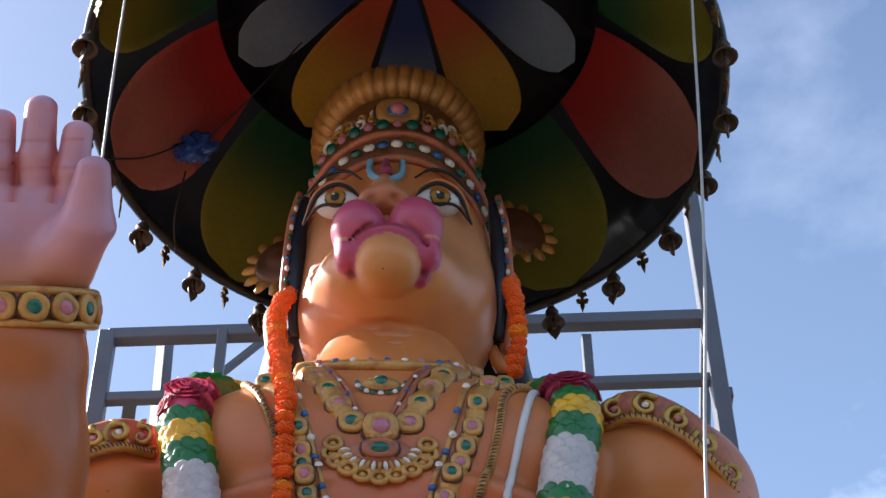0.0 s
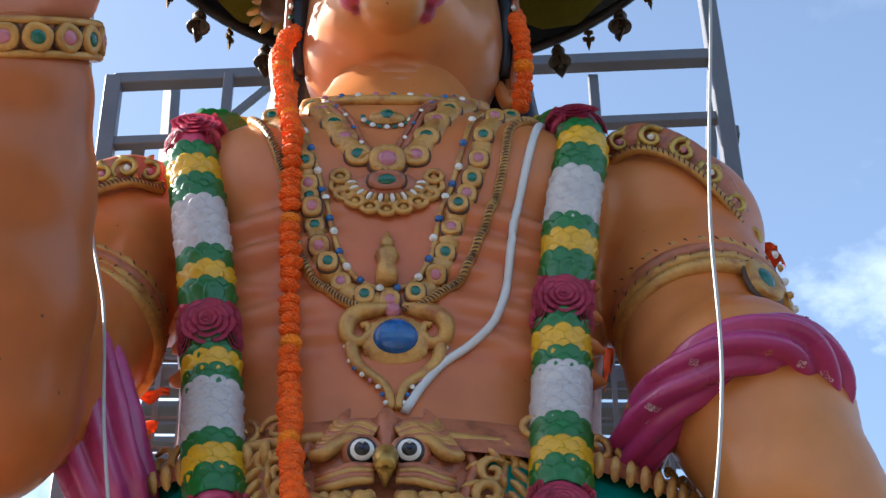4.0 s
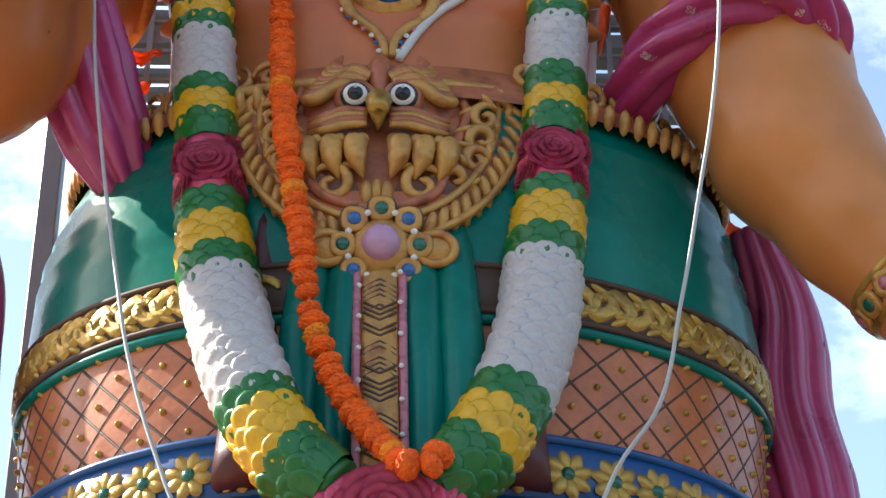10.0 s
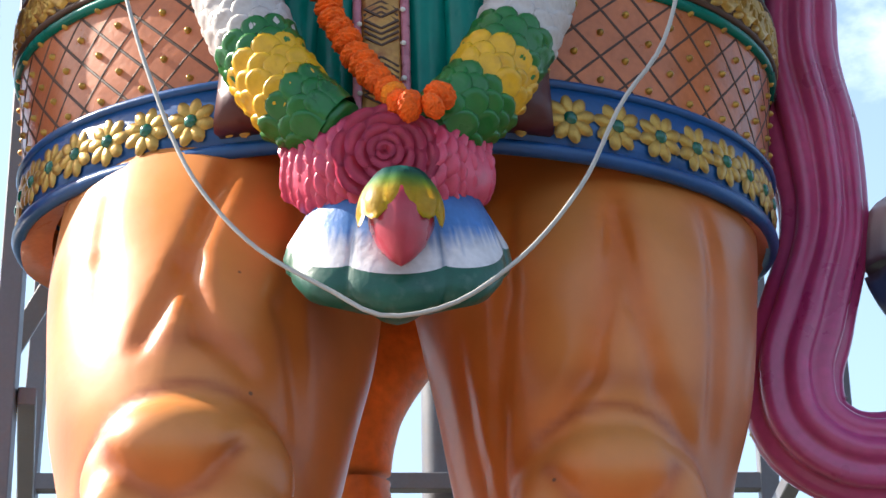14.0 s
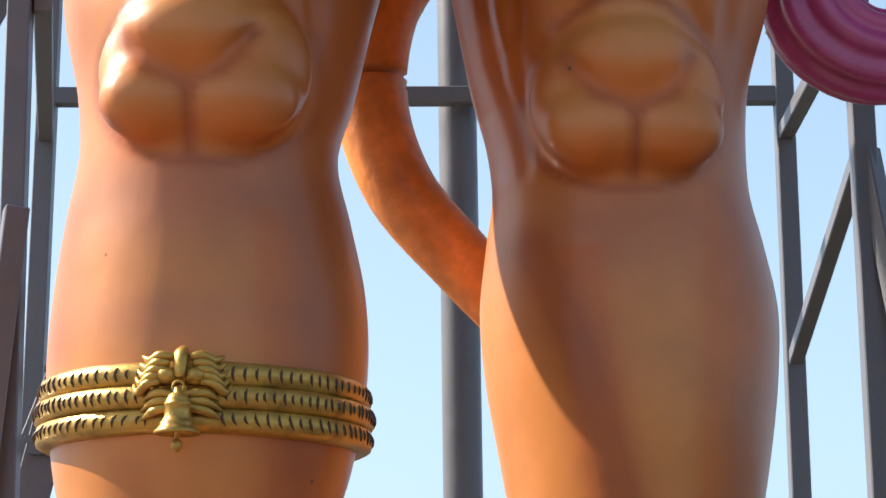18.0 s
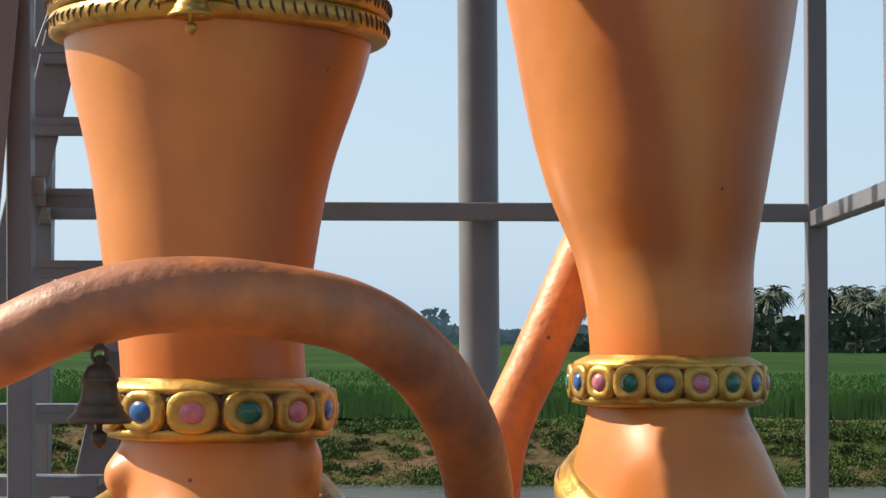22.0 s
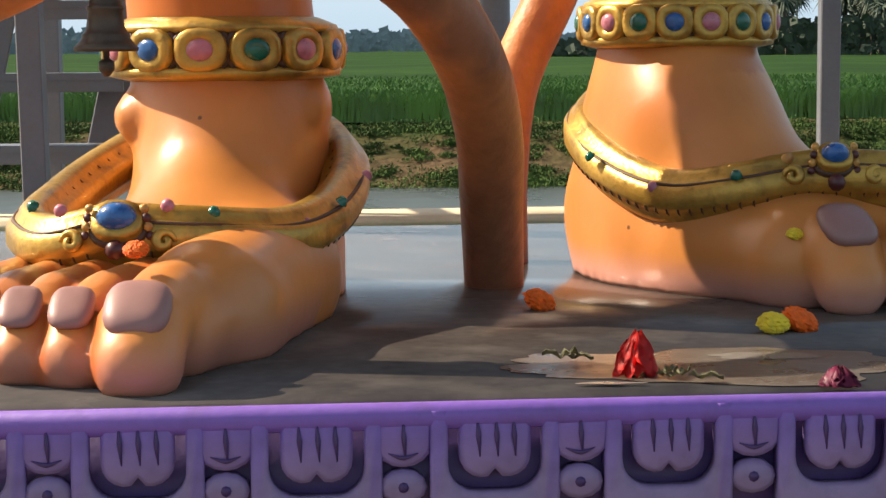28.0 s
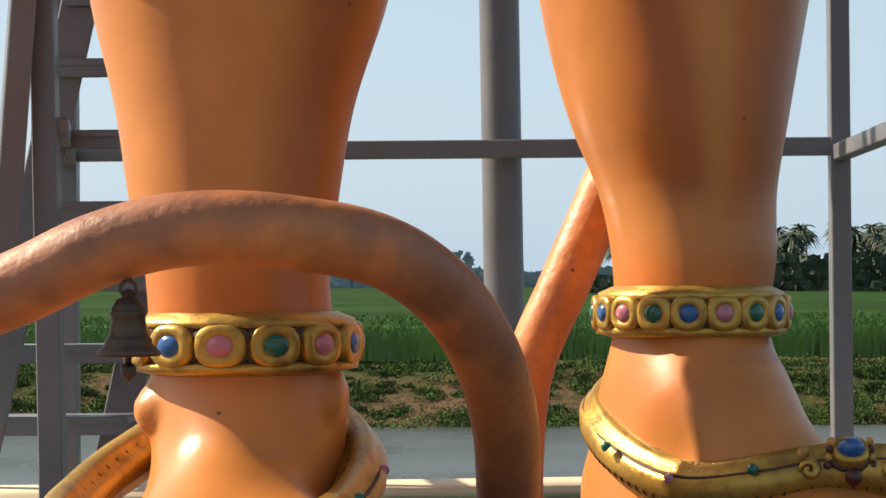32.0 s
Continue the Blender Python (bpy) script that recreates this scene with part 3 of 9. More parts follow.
for a, b in zip(toes_a, toes_a[1:]):
    c = mix(c, (0.50, 0.10, 0.018), 0.85 * np.exp(-(((v[:, 0] - (a[1][0] - a[2] + b[1][0] + b[2]) / 2 - 0.06 * np.clip(v[:, 1] - 3.1, 0, 1)) / 0.014) ** 2)) * (v[:, 1] < 3.5) * (v[:, 2] < GROUND + 0.17))
c = mix(c, (0.34, 0.085, 0.03), np.clip(0.75 * stroke(v, ((-0.20, 3.05), (-0.19, 2.7), (-0.25, 2.25), (-0.29, 1.95)), 0.07) + 0.5 * stroke(v, ((-0.72, 3.0), (-0.74, 2.72)), 0.05) + 0.4 * stroke(v, ((-0.46, 3.04), (-0.40, 3.0)), 0.10) + 0.4 * stroke(v, ((-0.56, 2.45), (-0.52, 2.1)), 0.05), 0, 0.75) * (v[:, 1] < 4.25))
# shade of the flank away from the sun, painted as darker brown
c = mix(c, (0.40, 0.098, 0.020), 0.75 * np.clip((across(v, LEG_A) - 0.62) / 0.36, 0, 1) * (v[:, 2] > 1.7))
for root, tip, r in toes_a:
    toenail(tip, r, 0.062 if r > 0.06 else 0.050, (0.0, 1.0))
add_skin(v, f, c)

low = Clay((-0.08, 3.42, 1.18), (1.42, 5.05, 4.45), 0.0155)
low.column(LEG_B, 0.05, 1.78)
low.limb([(0.51, 4.66, GROUND + 0.13), (0.64, 4.25, GROUND + 0.09), (0.73, 4.03, GROUND + 0.08)], [0.20, 0.155, 0.125], 0.08)
low.limb([(0.58, 4.60, GROUND + 0.12), (0.82, 4.22, GROUND + 0.09), (0.94, 4.08, GROUND + 0.08)], [0.17, 0.13, 0.10], 0.10)
low.limb([(0.54, 4.52, GROUND + 0.35), (0.66, 4.32, GROUND + 0.19), (0.80, 4.08, GROUND + 0.10)], [0.16, 0.12, 0.10], 0.10)
low.limb([(0.54, 4.47, 1.73), (0.57, 4.37, 1.59), (0.63, 4.25, 1.46)], [0.12, 0.145, 0.13], 0.08)
toes_b = []
for n, (x, yt, r) in enumerate(((0.80, 3.87, 0.072), (0.925, 3.88, 0.047), (1.005, 3.93, 0.044), (1.08, 3.99, 0.042), (1.14, 4.07, 0.040))):
    toes_b.append(((x - 0.10, yt + 0.34, GROUND + 0.14), (x, yt, GROUND + r), r))
for root, tip, r in toes_b:
    low.limb([root, (tip[0] - 0.05, tip[1] + 0.18, GROUND + 0.145), (tip[0] - 0.012, tip[1] + 0.05, GROUND + 0.11), (tip[0], tip[1] + 0.01, GROUND + 0.055)], [r * 1.0, r * 1.02, r * 1.05, r * 1.0], 0.010)
THIGH_B = (((0.507, 4.1), (0.48, 3.85), (0.43, 3.62), (0.33, 3.50)), ((0.507, 4.03), (0.54, 3.78), (0.596, 3.58), (0.66, 3.48)), ((0.25, 4.1), (0.236, 3.84), (0.213, 3.53), (0.23, 3.35)), ((0.74, 4.1), (0.75, 3.8), (0.72, 3.5)), ((0.12, 3.75), (0.17, 3.45), (0.24, 3.2)))
low.ball((0.476, 4.275, 3.325), (0.220, 0.12, 0.198), 0.022).ball((0.385, 4.215, 3.24), (0.10, 0.075, 0.088), 0.03).ball((0.58, 4.215, 3.24), (0.105, 0.075, 0.088), 0.03)
low.ball((0.476, 4.225, 3.40), (0.145, 0.10, 0.11), 0.022)
for line in THIGH_B:
    crease(low, LEG_B, line, 0.012, 0.045)
low.limb([(0.32, 4.185, 3.415), (0.40, 4.13, 3.31), (0.486, 4.115, 3.276), (0.565, 4.13, 3.31), (0.63, 4.185, 3.415)], [0.012, 0.026, 0.030, 0.026, 0.012], 0.012, carve=True)
low.limb([(0.486, 4.125, 3.27), (0.482, 4.14, 3.20), (0.48, 4.18, 3.12)], [0.026, 0.024, 0.02], 0.012, carve=True)
v, f = low.skin()
v[:, 2] = np.maximum(v[:, 2], GROUND)
c = np.tile(PEACH, (len(v), 1))
c = mix(c, ROSY, 0.7 * spray(v, (0.49, 4.2, 3.02), (0.42, 0.5, 0.14)))
for line in THIGH_B:
    c = mix(c, ORANGE, 0.75 * stroke(v, line, 0.05) * (v[:, 1] < 4.6))
c = mix(c, ORANGE, 0.9 * np.clip(spray(v, (0.39, 4.2, 3.18), (0.10, 0.3, 0.05)) + spray(v, (0.58, 4.2, 3.18), (0.12, 0.3, 0.05)) + spray(v, (0.486, 4.12, 3.315), (0.11, 0.3, 0.035)), 0, 1))
c = mix(c, BROWN, 0.9 * np.clip(stroke(v, ((0.33, 3.40), (0.40, 3.31), (0.486, 3.276), (0.565, 3.31), (0.615, 3.405)), 0.020) + stroke(v, ((0.486, 3.276), (0.482, 3.14)), 0.017), 0, 1) * (v[:, 1] < 4.35))
c = mix(c, ORANGE, 0.8 * stroke(v, ((0.38, 3.36), (0.486, 3.32), (0.57, 3.36)), 0.045) * (v[:, 1] < 4.35))
rim = np.hypot((v[:, 0] - 0.476) / 0.233, (v[:, 2] - 3.325) / 0.212)
c = mix(c, BROWN, 0.75 * np.exp(-(((rim - 1.02) / 0.06) ** 2)) * (v[:, 1] < 4.5))
c = mix(c, (0.62, 0.36, 0.30), 0.8 * stroke(v, ((0.06, 4.0), (0.10, 3.6), (0.20, 3.2)), 0.035))
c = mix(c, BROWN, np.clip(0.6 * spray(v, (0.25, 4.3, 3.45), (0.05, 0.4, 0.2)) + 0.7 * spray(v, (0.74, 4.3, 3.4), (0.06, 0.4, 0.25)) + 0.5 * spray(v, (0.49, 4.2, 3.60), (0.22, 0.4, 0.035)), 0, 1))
c = mix(c, ORANGE, np.clip(np.exp(-(((v[:, 0] - 0.20) / 0.12) ** 2)) * (v[:, 2] > 3.35), 0, 0.5))
c = mix(c, ORANGE, np.clip(np.exp(-(((v[:, 0] - 0.68 + 0.05 * (2.9 - v[:, 2])) / 0.045) ** 2)) * ((v[:, 2] < 3.15) & (v[:, 2] > 2.0) & (v[:, 1] < 4.5)), 0, 0.6))
c = mix(c, ORANGE, np.clip(np.exp(-(((v[:, 0] - 0.39 - 0.10 * (2.7 - v[:, 2])) / 0.05) ** 2)) * ((v[:, 2] < 3.0) & (v[:, 2] > 2.1) & (v[:, 1] < 4.5)), 0, 0.6))
c = mix(c, ORANGE, 0.8 * spray(v, (0.54, 4.3, 1.86), (0.5, 0.6, 0.08)) + 0.5 * spray(v, (0.40, 4.3, 1.64), (0.2, 0.6, 0.08)))
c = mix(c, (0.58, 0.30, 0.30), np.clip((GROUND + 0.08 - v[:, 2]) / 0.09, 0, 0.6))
c = mix(c, (0.34, 0.08, 0.022), np.clip(0.9 * stroke(v, ((0.26, 3.0), (0.36, 2.75), (0.46, 2.4), (0.50, 2.1)), 0.055) + 0.65 * stroke(v, ((0.74, 3.1), (0.76, 2.75), (0.72, 2.4), (0.68, 2.1)), 0.055) + 0.35 * stroke(v, ((0.40, 3.06), (0.55, 3.06)), 0.08), 0, 0.75) * (v[:, 1] < 4.6))
# same painted shade on this leg's flank away from the sun
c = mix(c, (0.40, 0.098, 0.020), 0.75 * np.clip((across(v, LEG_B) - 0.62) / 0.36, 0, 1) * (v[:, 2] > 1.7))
for root, tip, r in toes_b:
    toenail(tip, r, 0.064 if r > 0.06 else 0.048, (-0.30, 0.954), 0.040 if r > 0.06 else 0.028)
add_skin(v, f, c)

# the tail: out behind the legs, down, up over the right foot in an arch and down to the slab
bm = bmesh.new()
tube(bm, [(0.20, 5.2, 4.25), (0.03, 5.05, 4.03), (-0.10, 5.0, 3.80), (-0.12, 5.0, 3.52), (-0.05, 5.0, 3.32), (0.13, 5.0, 3.10), (0.30, 5.0, 2.90), (0.45, 5.0, 2.60), (0.46, 4.98, 2.30), (0.36, 4.9, 2.08), (0.26, 4.86, 1.86), (0.18, 4.84, 1.68), (0.15, 4.82, 1.45), (0.15, 4.80, 1.22)],
     [0.10, 0.105, 0.105, 0.10, 0.095, 0.09, 0.08, 0.075, 0.07, 0.066, 0.064, 0.062, 0.06, 0.06], 20, 110)
tube(bm, [(-1.25, 3.55, 1.62), (-0.95, 3.50, 1.80), (-0.74, 3.48, 1.88), (-0.62, 3.47, 1.935), (-0.50, 3.47, 1.968), (-0.39, 3.48, 1.975), (-0.27, 3.52, 1.965), (-0.13, 3.62, 1.935), (-0.02, 3.74, 1.86), (0.055, 3.86, 1.75), (0.10, 4.02, 1.60), (0.11, 4.20, 1.42), (0.118, 4.36, 1.22)],
     [0.068, 0.067, 0.066, 0.066, 0.066, 0.066, 0.066, 0.067, 0.068, 0.069, 0.068, 0.066, 0.065], 22, 110)
# sunlit upper run and shaded lower end painted in; mottled patina on arch
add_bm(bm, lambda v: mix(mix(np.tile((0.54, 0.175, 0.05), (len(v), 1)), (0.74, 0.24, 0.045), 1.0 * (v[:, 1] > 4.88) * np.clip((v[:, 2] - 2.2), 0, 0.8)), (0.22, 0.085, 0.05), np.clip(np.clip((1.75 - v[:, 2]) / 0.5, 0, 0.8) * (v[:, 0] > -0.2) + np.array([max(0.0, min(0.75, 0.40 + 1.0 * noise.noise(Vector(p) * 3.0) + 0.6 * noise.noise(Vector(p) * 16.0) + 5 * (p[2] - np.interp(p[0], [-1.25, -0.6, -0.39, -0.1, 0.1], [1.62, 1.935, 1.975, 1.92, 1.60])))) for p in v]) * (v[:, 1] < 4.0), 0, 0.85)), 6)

# trunk and arms
body = Clay((-1.62, 3.20, 4.25), (1.76, 5.42, 7.50), 0.0185)
body.column([(5.30, -0.80, 0.68, 4.80, 0.52), (5.55, -0.75, 0.62, 4.78, 0.48), (5.80, -0.72, 0.59, 4.78, 0.46), (6.02, -0.73, 0.60, 4.78, 0.46), (6.30, -0.77, 0.63, 4.78, 0.47),
             (6.62, -0.82, 0.68, 4.78, 0.48), (6.88, -0.78, 0.64, 4.80, 0.44), (7.05, -0.56, 0.42, 4.82, 0.36), (7.2, -0.38, 0.26, 4.80, 0.30), (7.48, -0.33, 0.20, 4.78, 0.28)], 0.05)
body.ball((-0.42, 4.50, 6.62), (0.34, 0.22, 0.26), 0.08).ball((0.28, 4.50, 6.62), (0.34, 0.22, 0.26), 0.08)
for side in (-1, 1):
    for n in range(5):
        z = 6.34 - n * 0.115
        body.ball((-0.07 + side * 0.40, 4.37 + 0.012 * n, z), (0.27, 0.065, 0.045), 0.06, turn=(0, side * 9, side * 14))
body.limb([(-0.07, 4.26, 6.95), (-0.07, 4.25, 6.3), (-0.07, 4.26, 5.7)], [0.02, 0.03, 0.02], 0.06, carve=True)
for side, zz in ((-1, 6.1), (-1, 5.85), (1, 6.1), (1, 5.85)):
    body.limb([(-0.07, 4.30, zz), (-0.07 + side * 0.45, 4.34, zz + 0.03)], [0.012, 0.012], 0.05, carve=True)
# the lowered arm
body.ball((0.84, 4.78, 6.70), (0.34, 0.33, 0.30), 0.08)
body.limb([(0.88, 4.75, 6.62), (0.90, 4.66, 6.30), (0.92, 4.58, 5.98), (0.98, 4.42, 5.70)], [0.285, 0.262, 0.250, 0.235], 0.06)
body.limb([(0.97, 4.40, 5.80), (1.00, 4.34, 5.62), (1.07, 4.30, 5.30), (1.20, 4.28, 5.05), (1.30, 4.27, 4.90), (1.38, 4.26, 4.78)], [0.25, 0.255, 0.222, 0.178, 0.148, 0.135], 0.06)
body.limb([(1.38, 4.26, 4.78), (1.46, 4.24, 4.62), (1.50, 4.22, 4.46)], [0.14, 0.16, 0.13], 0.05)
# the raised arm
body.ball((-0.98, 4.72, 6.50), (0.32, 0.33, 0.28), 0.08)
body.limb([(-1.02, 4.66, 6.42), (-1.04, 4.50, 6.05), (-1.12, 4.22, 5.62), (-1.16, 4.02, 5.42)], [0.27, 0.25, 0.25, 0.25], 0.06)
body.limb([(-1.15, 4.00, 5.40), (-1.12, 3.86, 5.64), (-1.09, 3.68, 5.90), (-1.06, 3.54, 6.11), (-1.052, 3.49, 6.19)], [0.27, 0.268, 0.235, 0.190, 0.165], 0.06)
v, f = body.skin()
c = np.tile(PEACH, (len(v), 1))
crease = np.zeros(len(v))
for n in range(5):
    crease += np.exp(-(((v[:, 2] - (6.275 - n * 0.115 + 0.10 * np.abs(v[:, 0] + 0.07))) / 0.022) ** 2)) * (np.abs(v[:, 0] + 0.07) > 0.18)
c = mix(c, (0.50, 0.12, 0.03), np.clip(0.8 * crease, 0, 0.8) * (np.abs(v[:, 0] + 0.07) < 0.7) * (v[:, 1] < 4.7))
c = mix(c, ORANGE, np.clip((np.abs(v[:, 0]) - 0.72) * 3, 0, 0.75) * (v[:, 2] > 5.9) * (v[:, 1] < 5.5))
# raised forearm browned: its shade is put into the colour
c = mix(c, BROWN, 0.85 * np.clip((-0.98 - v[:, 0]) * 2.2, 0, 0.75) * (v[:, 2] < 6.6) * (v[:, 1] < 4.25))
c = mix(c, ORANGE, 0.6 * (v[:, 0] < -0.85) * (v[:, 1] < 4.3))
c = mix(c, (0.56, 0.138, 0.058), 0.85 * spray(v, (-0.07, 4.3, 6.1), (0.65, 0.4, 0.8)))
# more painted shade over the front of the raised forearm
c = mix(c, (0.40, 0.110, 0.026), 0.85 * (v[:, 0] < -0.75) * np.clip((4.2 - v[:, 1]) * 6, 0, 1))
c = mix(c, PEACH, 0.8 * np.clip((v[:, 0] - 0.9) * 4, 0, 1) * (v[:, 2] < 5.6))
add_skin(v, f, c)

# the raised palm
palm = Clay((-1.58, 3.55, 6.75), (-0.88, 4.10, 7.62), 0.0095)
palm.column([(6.78, -1.38, -1.05, 3.86, 0.15), (6.92, -1.40, -1.02, 3.86, 0.14), (7.04, -1.40, -0.985, 3.86, 0.115), (7.16, -1.42, -1.00, 3.86, 0.09), (7.24, -1.40, -1.02, 3.87, 0.06)], 0.03)
for x0, z0, x1, z1, r in ((-1.365, 7.16, -1.40, 7.38, 0.042), (-1.265, 7.18, -1.265, 7.475, 0.046), (-1.165, 7.18, -1.155, 7.525, 0.048), (-1.07, 7.15, -1.055, 7.44, 0.045)):
    palm.limb([(x0, 3.87, z0), ((x0 + x1) / 2, 3.84, (z0 + z1) / 2), (x1, 3.86, z1)], [r * 1.04, r, r * 0.92], 0.014)
palm.limb([(-1.10, 3.82, 6.95), (-1.01, 3.75, 7.10), (-0.99, 3.73, 7.30)], [0.105, 0.075, 0.046], 0.025)
palm.ball((-1.30, 3.78, 7.0), (0.10, 0.06, 0.12), 0.05)
palm.limb([(-1.40, 3.735, 7.12), (-1.2, 3.73, 7.10), (-1.10, 3.735, 7.15)], [0.012, 0.012, 0.012], 0.012, carve=True)
palm.limb([(-1.14, 3.70, 6.88), (-1.17, 3.715, 7.0), (-1.11, 3.73, 7.10)], [0.012, 0.012, 0.012], 0.012, carve=True)
v, f = palm.skin()
c = np.tile((0.56, 0.27, 0.33), (len(v), 1))
c = mix(c, (0.62, 0.22, 0.07), np.clip((7.06 - v[:, 2]) / 0.20, 0, 1))
for x in (-1.315, -1.215, -1.11):
    c = mix(c, (0.45, 0.08, 0.05), 0.8 * np.exp(-(((v[:, 0] - x) / 0.014) ** 2)) * (v[:, 2] > 7.18))
for z in (7.30, 7.40):
    c = mix(c, (0.45, 0.13, 0.13), 0.6 * np.exp(-(((v[:, 2] - z - 0.06 * (v[:, 0] + 1.2)) / 0.006) ** 2)) * (v[:, 0] < -1.03))
# the palm leans forward along the forearm
d = v - np.array((-1.21, 3.86, 6.85))
v = np.array((-1.06, 3.45, 6.265)) + d[:, :1] * np.array((1.0, 0, 0)) + d[:, 1:2] * np.array((0, 0.67, 0.742)) + 0.76 * d[:, 2:] * np.array((0, -0.742, 0.67))
add_skin(v, f, c)

# head
HX = -0.07
LIP_A, LIP_B, LIP_R = (-0.176, 4.262, 7.480), (0.020, 4.262, 7.500), (0.098, 0.098, 0.112)
CHIN, CHIN_R, NOSE = (-0.073, 4.288, 7.338), (0.115, 0.110, 0.104), (-0.092, 4.245, 7.640)
# the muzzle is turned up: its own up and its way in
MUZ_UP, MUZ_IN = np.array((0, -0.72, 0.69)), np.array((0, 0.69, 0.72))


def muzzle(r, deg, depth):
    """A point round the chin, in the plane of the lips."""
    return tuple(np.array(CHIN) + r * math.cos(radians(deg)) * np.array((1.0, 0, 0)) + r * math.sin(radians(deg)) * MUZ_UP + depth * MUZ_IN)


LIP_ENDS = ((-0.202, 4.285, 7.378), (0.056, 4.285, 7.393))
LIP_ROLL = [muzzle(0.124, a, 0.012) for a in range(-22, 203, 15)]
LIP_LINE = [muzzle(0.150, a, 0.0) for a in range(15, 166, 15)]
head = Clay((-0.60, 3.90, 7.02), (0.48, 5.30, 8.62), 0.0105)
head.column([(7.25, -0.27, 0.18, 4.80, 0.20), (7.31, -0.335, 0.24, 4.76, 0.27), (7.38, -0.378, 0.293, 4.73, 0.325), (7.47, -0.40, 0.32, 4.72, 0.355), (7.62, -0.405, 0.335, 4.74, 0.37), (7.85, -0.405, 0.312, 4.76, 0.38), (8.1, -0.385, 0.275, 4.78, 0.39), (8.35, -0.345, 0.23, 4.80, 0.37), (8.55, -0.28, 0.15, 4.8, 0.30)], 0.05)
head.column([(7.02, -0.29, 0.19, 4.78, 0.31), (7.14, -0.25, 0.145, 4.77, 0.285), (7.4, -0.24, 0.135, 4.76, 0.26)], 0.03)
head.ball((HX, 4.45, 7.43), (0.25, 0.19, 0.15), 0.08)
head.ball(LIP_A, LIP_R, 0.012, turn=(46, 0, 0)).ball(LIP_B, LIP_R, 0.012, turn=(46, 0, 0))
for e in LIP_ENDS:
    head.ball(e, (0.056, 0.060, 0.066), 0.035)
head.limb(LIP_ROLL, [0.020] * len(LIP_ROLL), 0.012)
head.ball(CHIN, CHIN_R, 0.010)
head.ball((HX, 4.44, 7.39), (0.19, 0.13, 0.10), 0.07)
head.limb(LIP_LINE, [0.008] * len(LIP_LINE), 0.006, carve=True)
head.limb([muzzle(0.150, 92, -0.03), muzzle(0.23, 93, -0.01)], [0.010, 0.008], 0.012, carve=True)
for deg in (-14, 194):
    head.ball(muzzle(0.128, deg, -0.01), 0.014, 0.008, True)
head.ball(NOSE, (0.062, 0.06, 0.052), 0.03).ball((NOSE[0] - 0.052, 4.255, 7.630), (0.040, 0.05, 0.040), 0.02).ball((NOSE[0] + 0.052, 4.255, 7.635), (0.040, 0.05, 0.040), 0.02)
head.limb([(NOSE[0], 4.27, 7.68), (NOSE[0] - 0.002, 4.34, 7.78), (NOSE[0] - 0.005, 4.39, 7.93)], [0.048, 0.042, 0.030], 0.05)
head.ball((NOSE[0] - 0.042, 4.208, 7.600), (0.020, 0.03, 0.018), 0.01, True).ball((NOSE[0] + 0.042, 4.208, 7.605), (0.020, 0.03, 0.018), 0.01, True)
head.ball((-0.262, 4.405, 7.795), (0.092, 0.05, 0.055), 0.03, True).ball((0.102, 4.405, 7.812), (0.092, 0.05, 0.055), 0.03, True)
for z in (7.03, 7.085, 7.14, 7.195, 7.245):
    head.limb([(-0.25, 4.60, z + 0.02), (-0.16, 4.50, z + 0.005), (HX, 4.480, z), (0.04, 4.50, z + 0.005), (0.14, 4.60, z + 0.02)], [0.006, 0.012, 0.014, 0.012, 0.006], 0.022, carve=True)
v, f = head.skin()
c = np.tile((0.62, 0.25, 0.10), (len(v), 1))
c = mix(c, (0.62, 0.20, 0.05), 0.8 * np.clip((v[:, 2] - 7.80) / 0.15, 0, 1) + 0.4 * spray(v, (HX, 4.4, 7.25), (0.5, 0.3, 0.10)))
c = mix(c, (0.66, 0.33, 0.27), 0.85 * spray(v, (HX, 4.50, 7.10), (0.4, 0.25, 0.09)))


def inside(v, e, r, grow=1.04):
    return ((((v - np.array(e)) / (np.array(r) * grow)) ** 2).sum(1) < 1)


def near_line(v, pts):
    best = np.full(len(v), 9.0)
    for a, b in zip(pts, pts[1:]):
        a, b = np.array(a), np.array(b)
        u = np.clip(((v - a) @ (b - a)) / ((b - a) @ (b - a)), 0, 1)
        best = np.minimum(best, np.linalg.norm(v - a - u[:, None] * (b - a), axis=1))
    return best


turned_up = np.array(Euler((radians(46), 0, 0)).to_matrix())


def in_lobe(e):
    return ((((v - np.array(e)) @ turned_up) / (np.array(LIP_R) * 1.05)) ** 2).sum(1) < 1


chin = inside(v, CHIN, CHIN_R, 1.02)
lip = (in_lobe(LIP_A) | in_lobe(LIP_B) | (near_line(v, LIP_ROLL) < 0.034) | inside(v, LIP_ENDS[0], (0.056, 0.060, 0.066), 1.12) | inside(v, LIP_ENDS[1], (0.056, 0.060, 0.066), 1.12)) & ~chin & (v[:, 1] < 4.36)
c = mix(c, (0.64, 0.26, 0.065), 1.0 * spray(v, (CHIN[0], 4.30, 7.27), (0.20, 0.16, 0.11)))
c = mix(c, (0.50, 0.070, 0.135), 1.0 * lip)
# highlight painted as a lighter band across the upper lip
c = mix(c, (0.58, 0.14, 0.21), 0.5 * lip * np.clip(1 - np.abs((v - np.array(CHIN)) @ MUZ_UP - 0.15) / 0.06, 0, 1))
c = mix(c, (0.22, 0.012, 0.035), lip * np.clip(np.exp(-((near_line(v, LIP_LINE) / 0.014) ** 2)) + np.exp(-((near_line(v, [muzzle(0.108, a, 0.01) for a in range(-14, 197, 15)]) / 0.020) ** 2)), 0, 0.9))
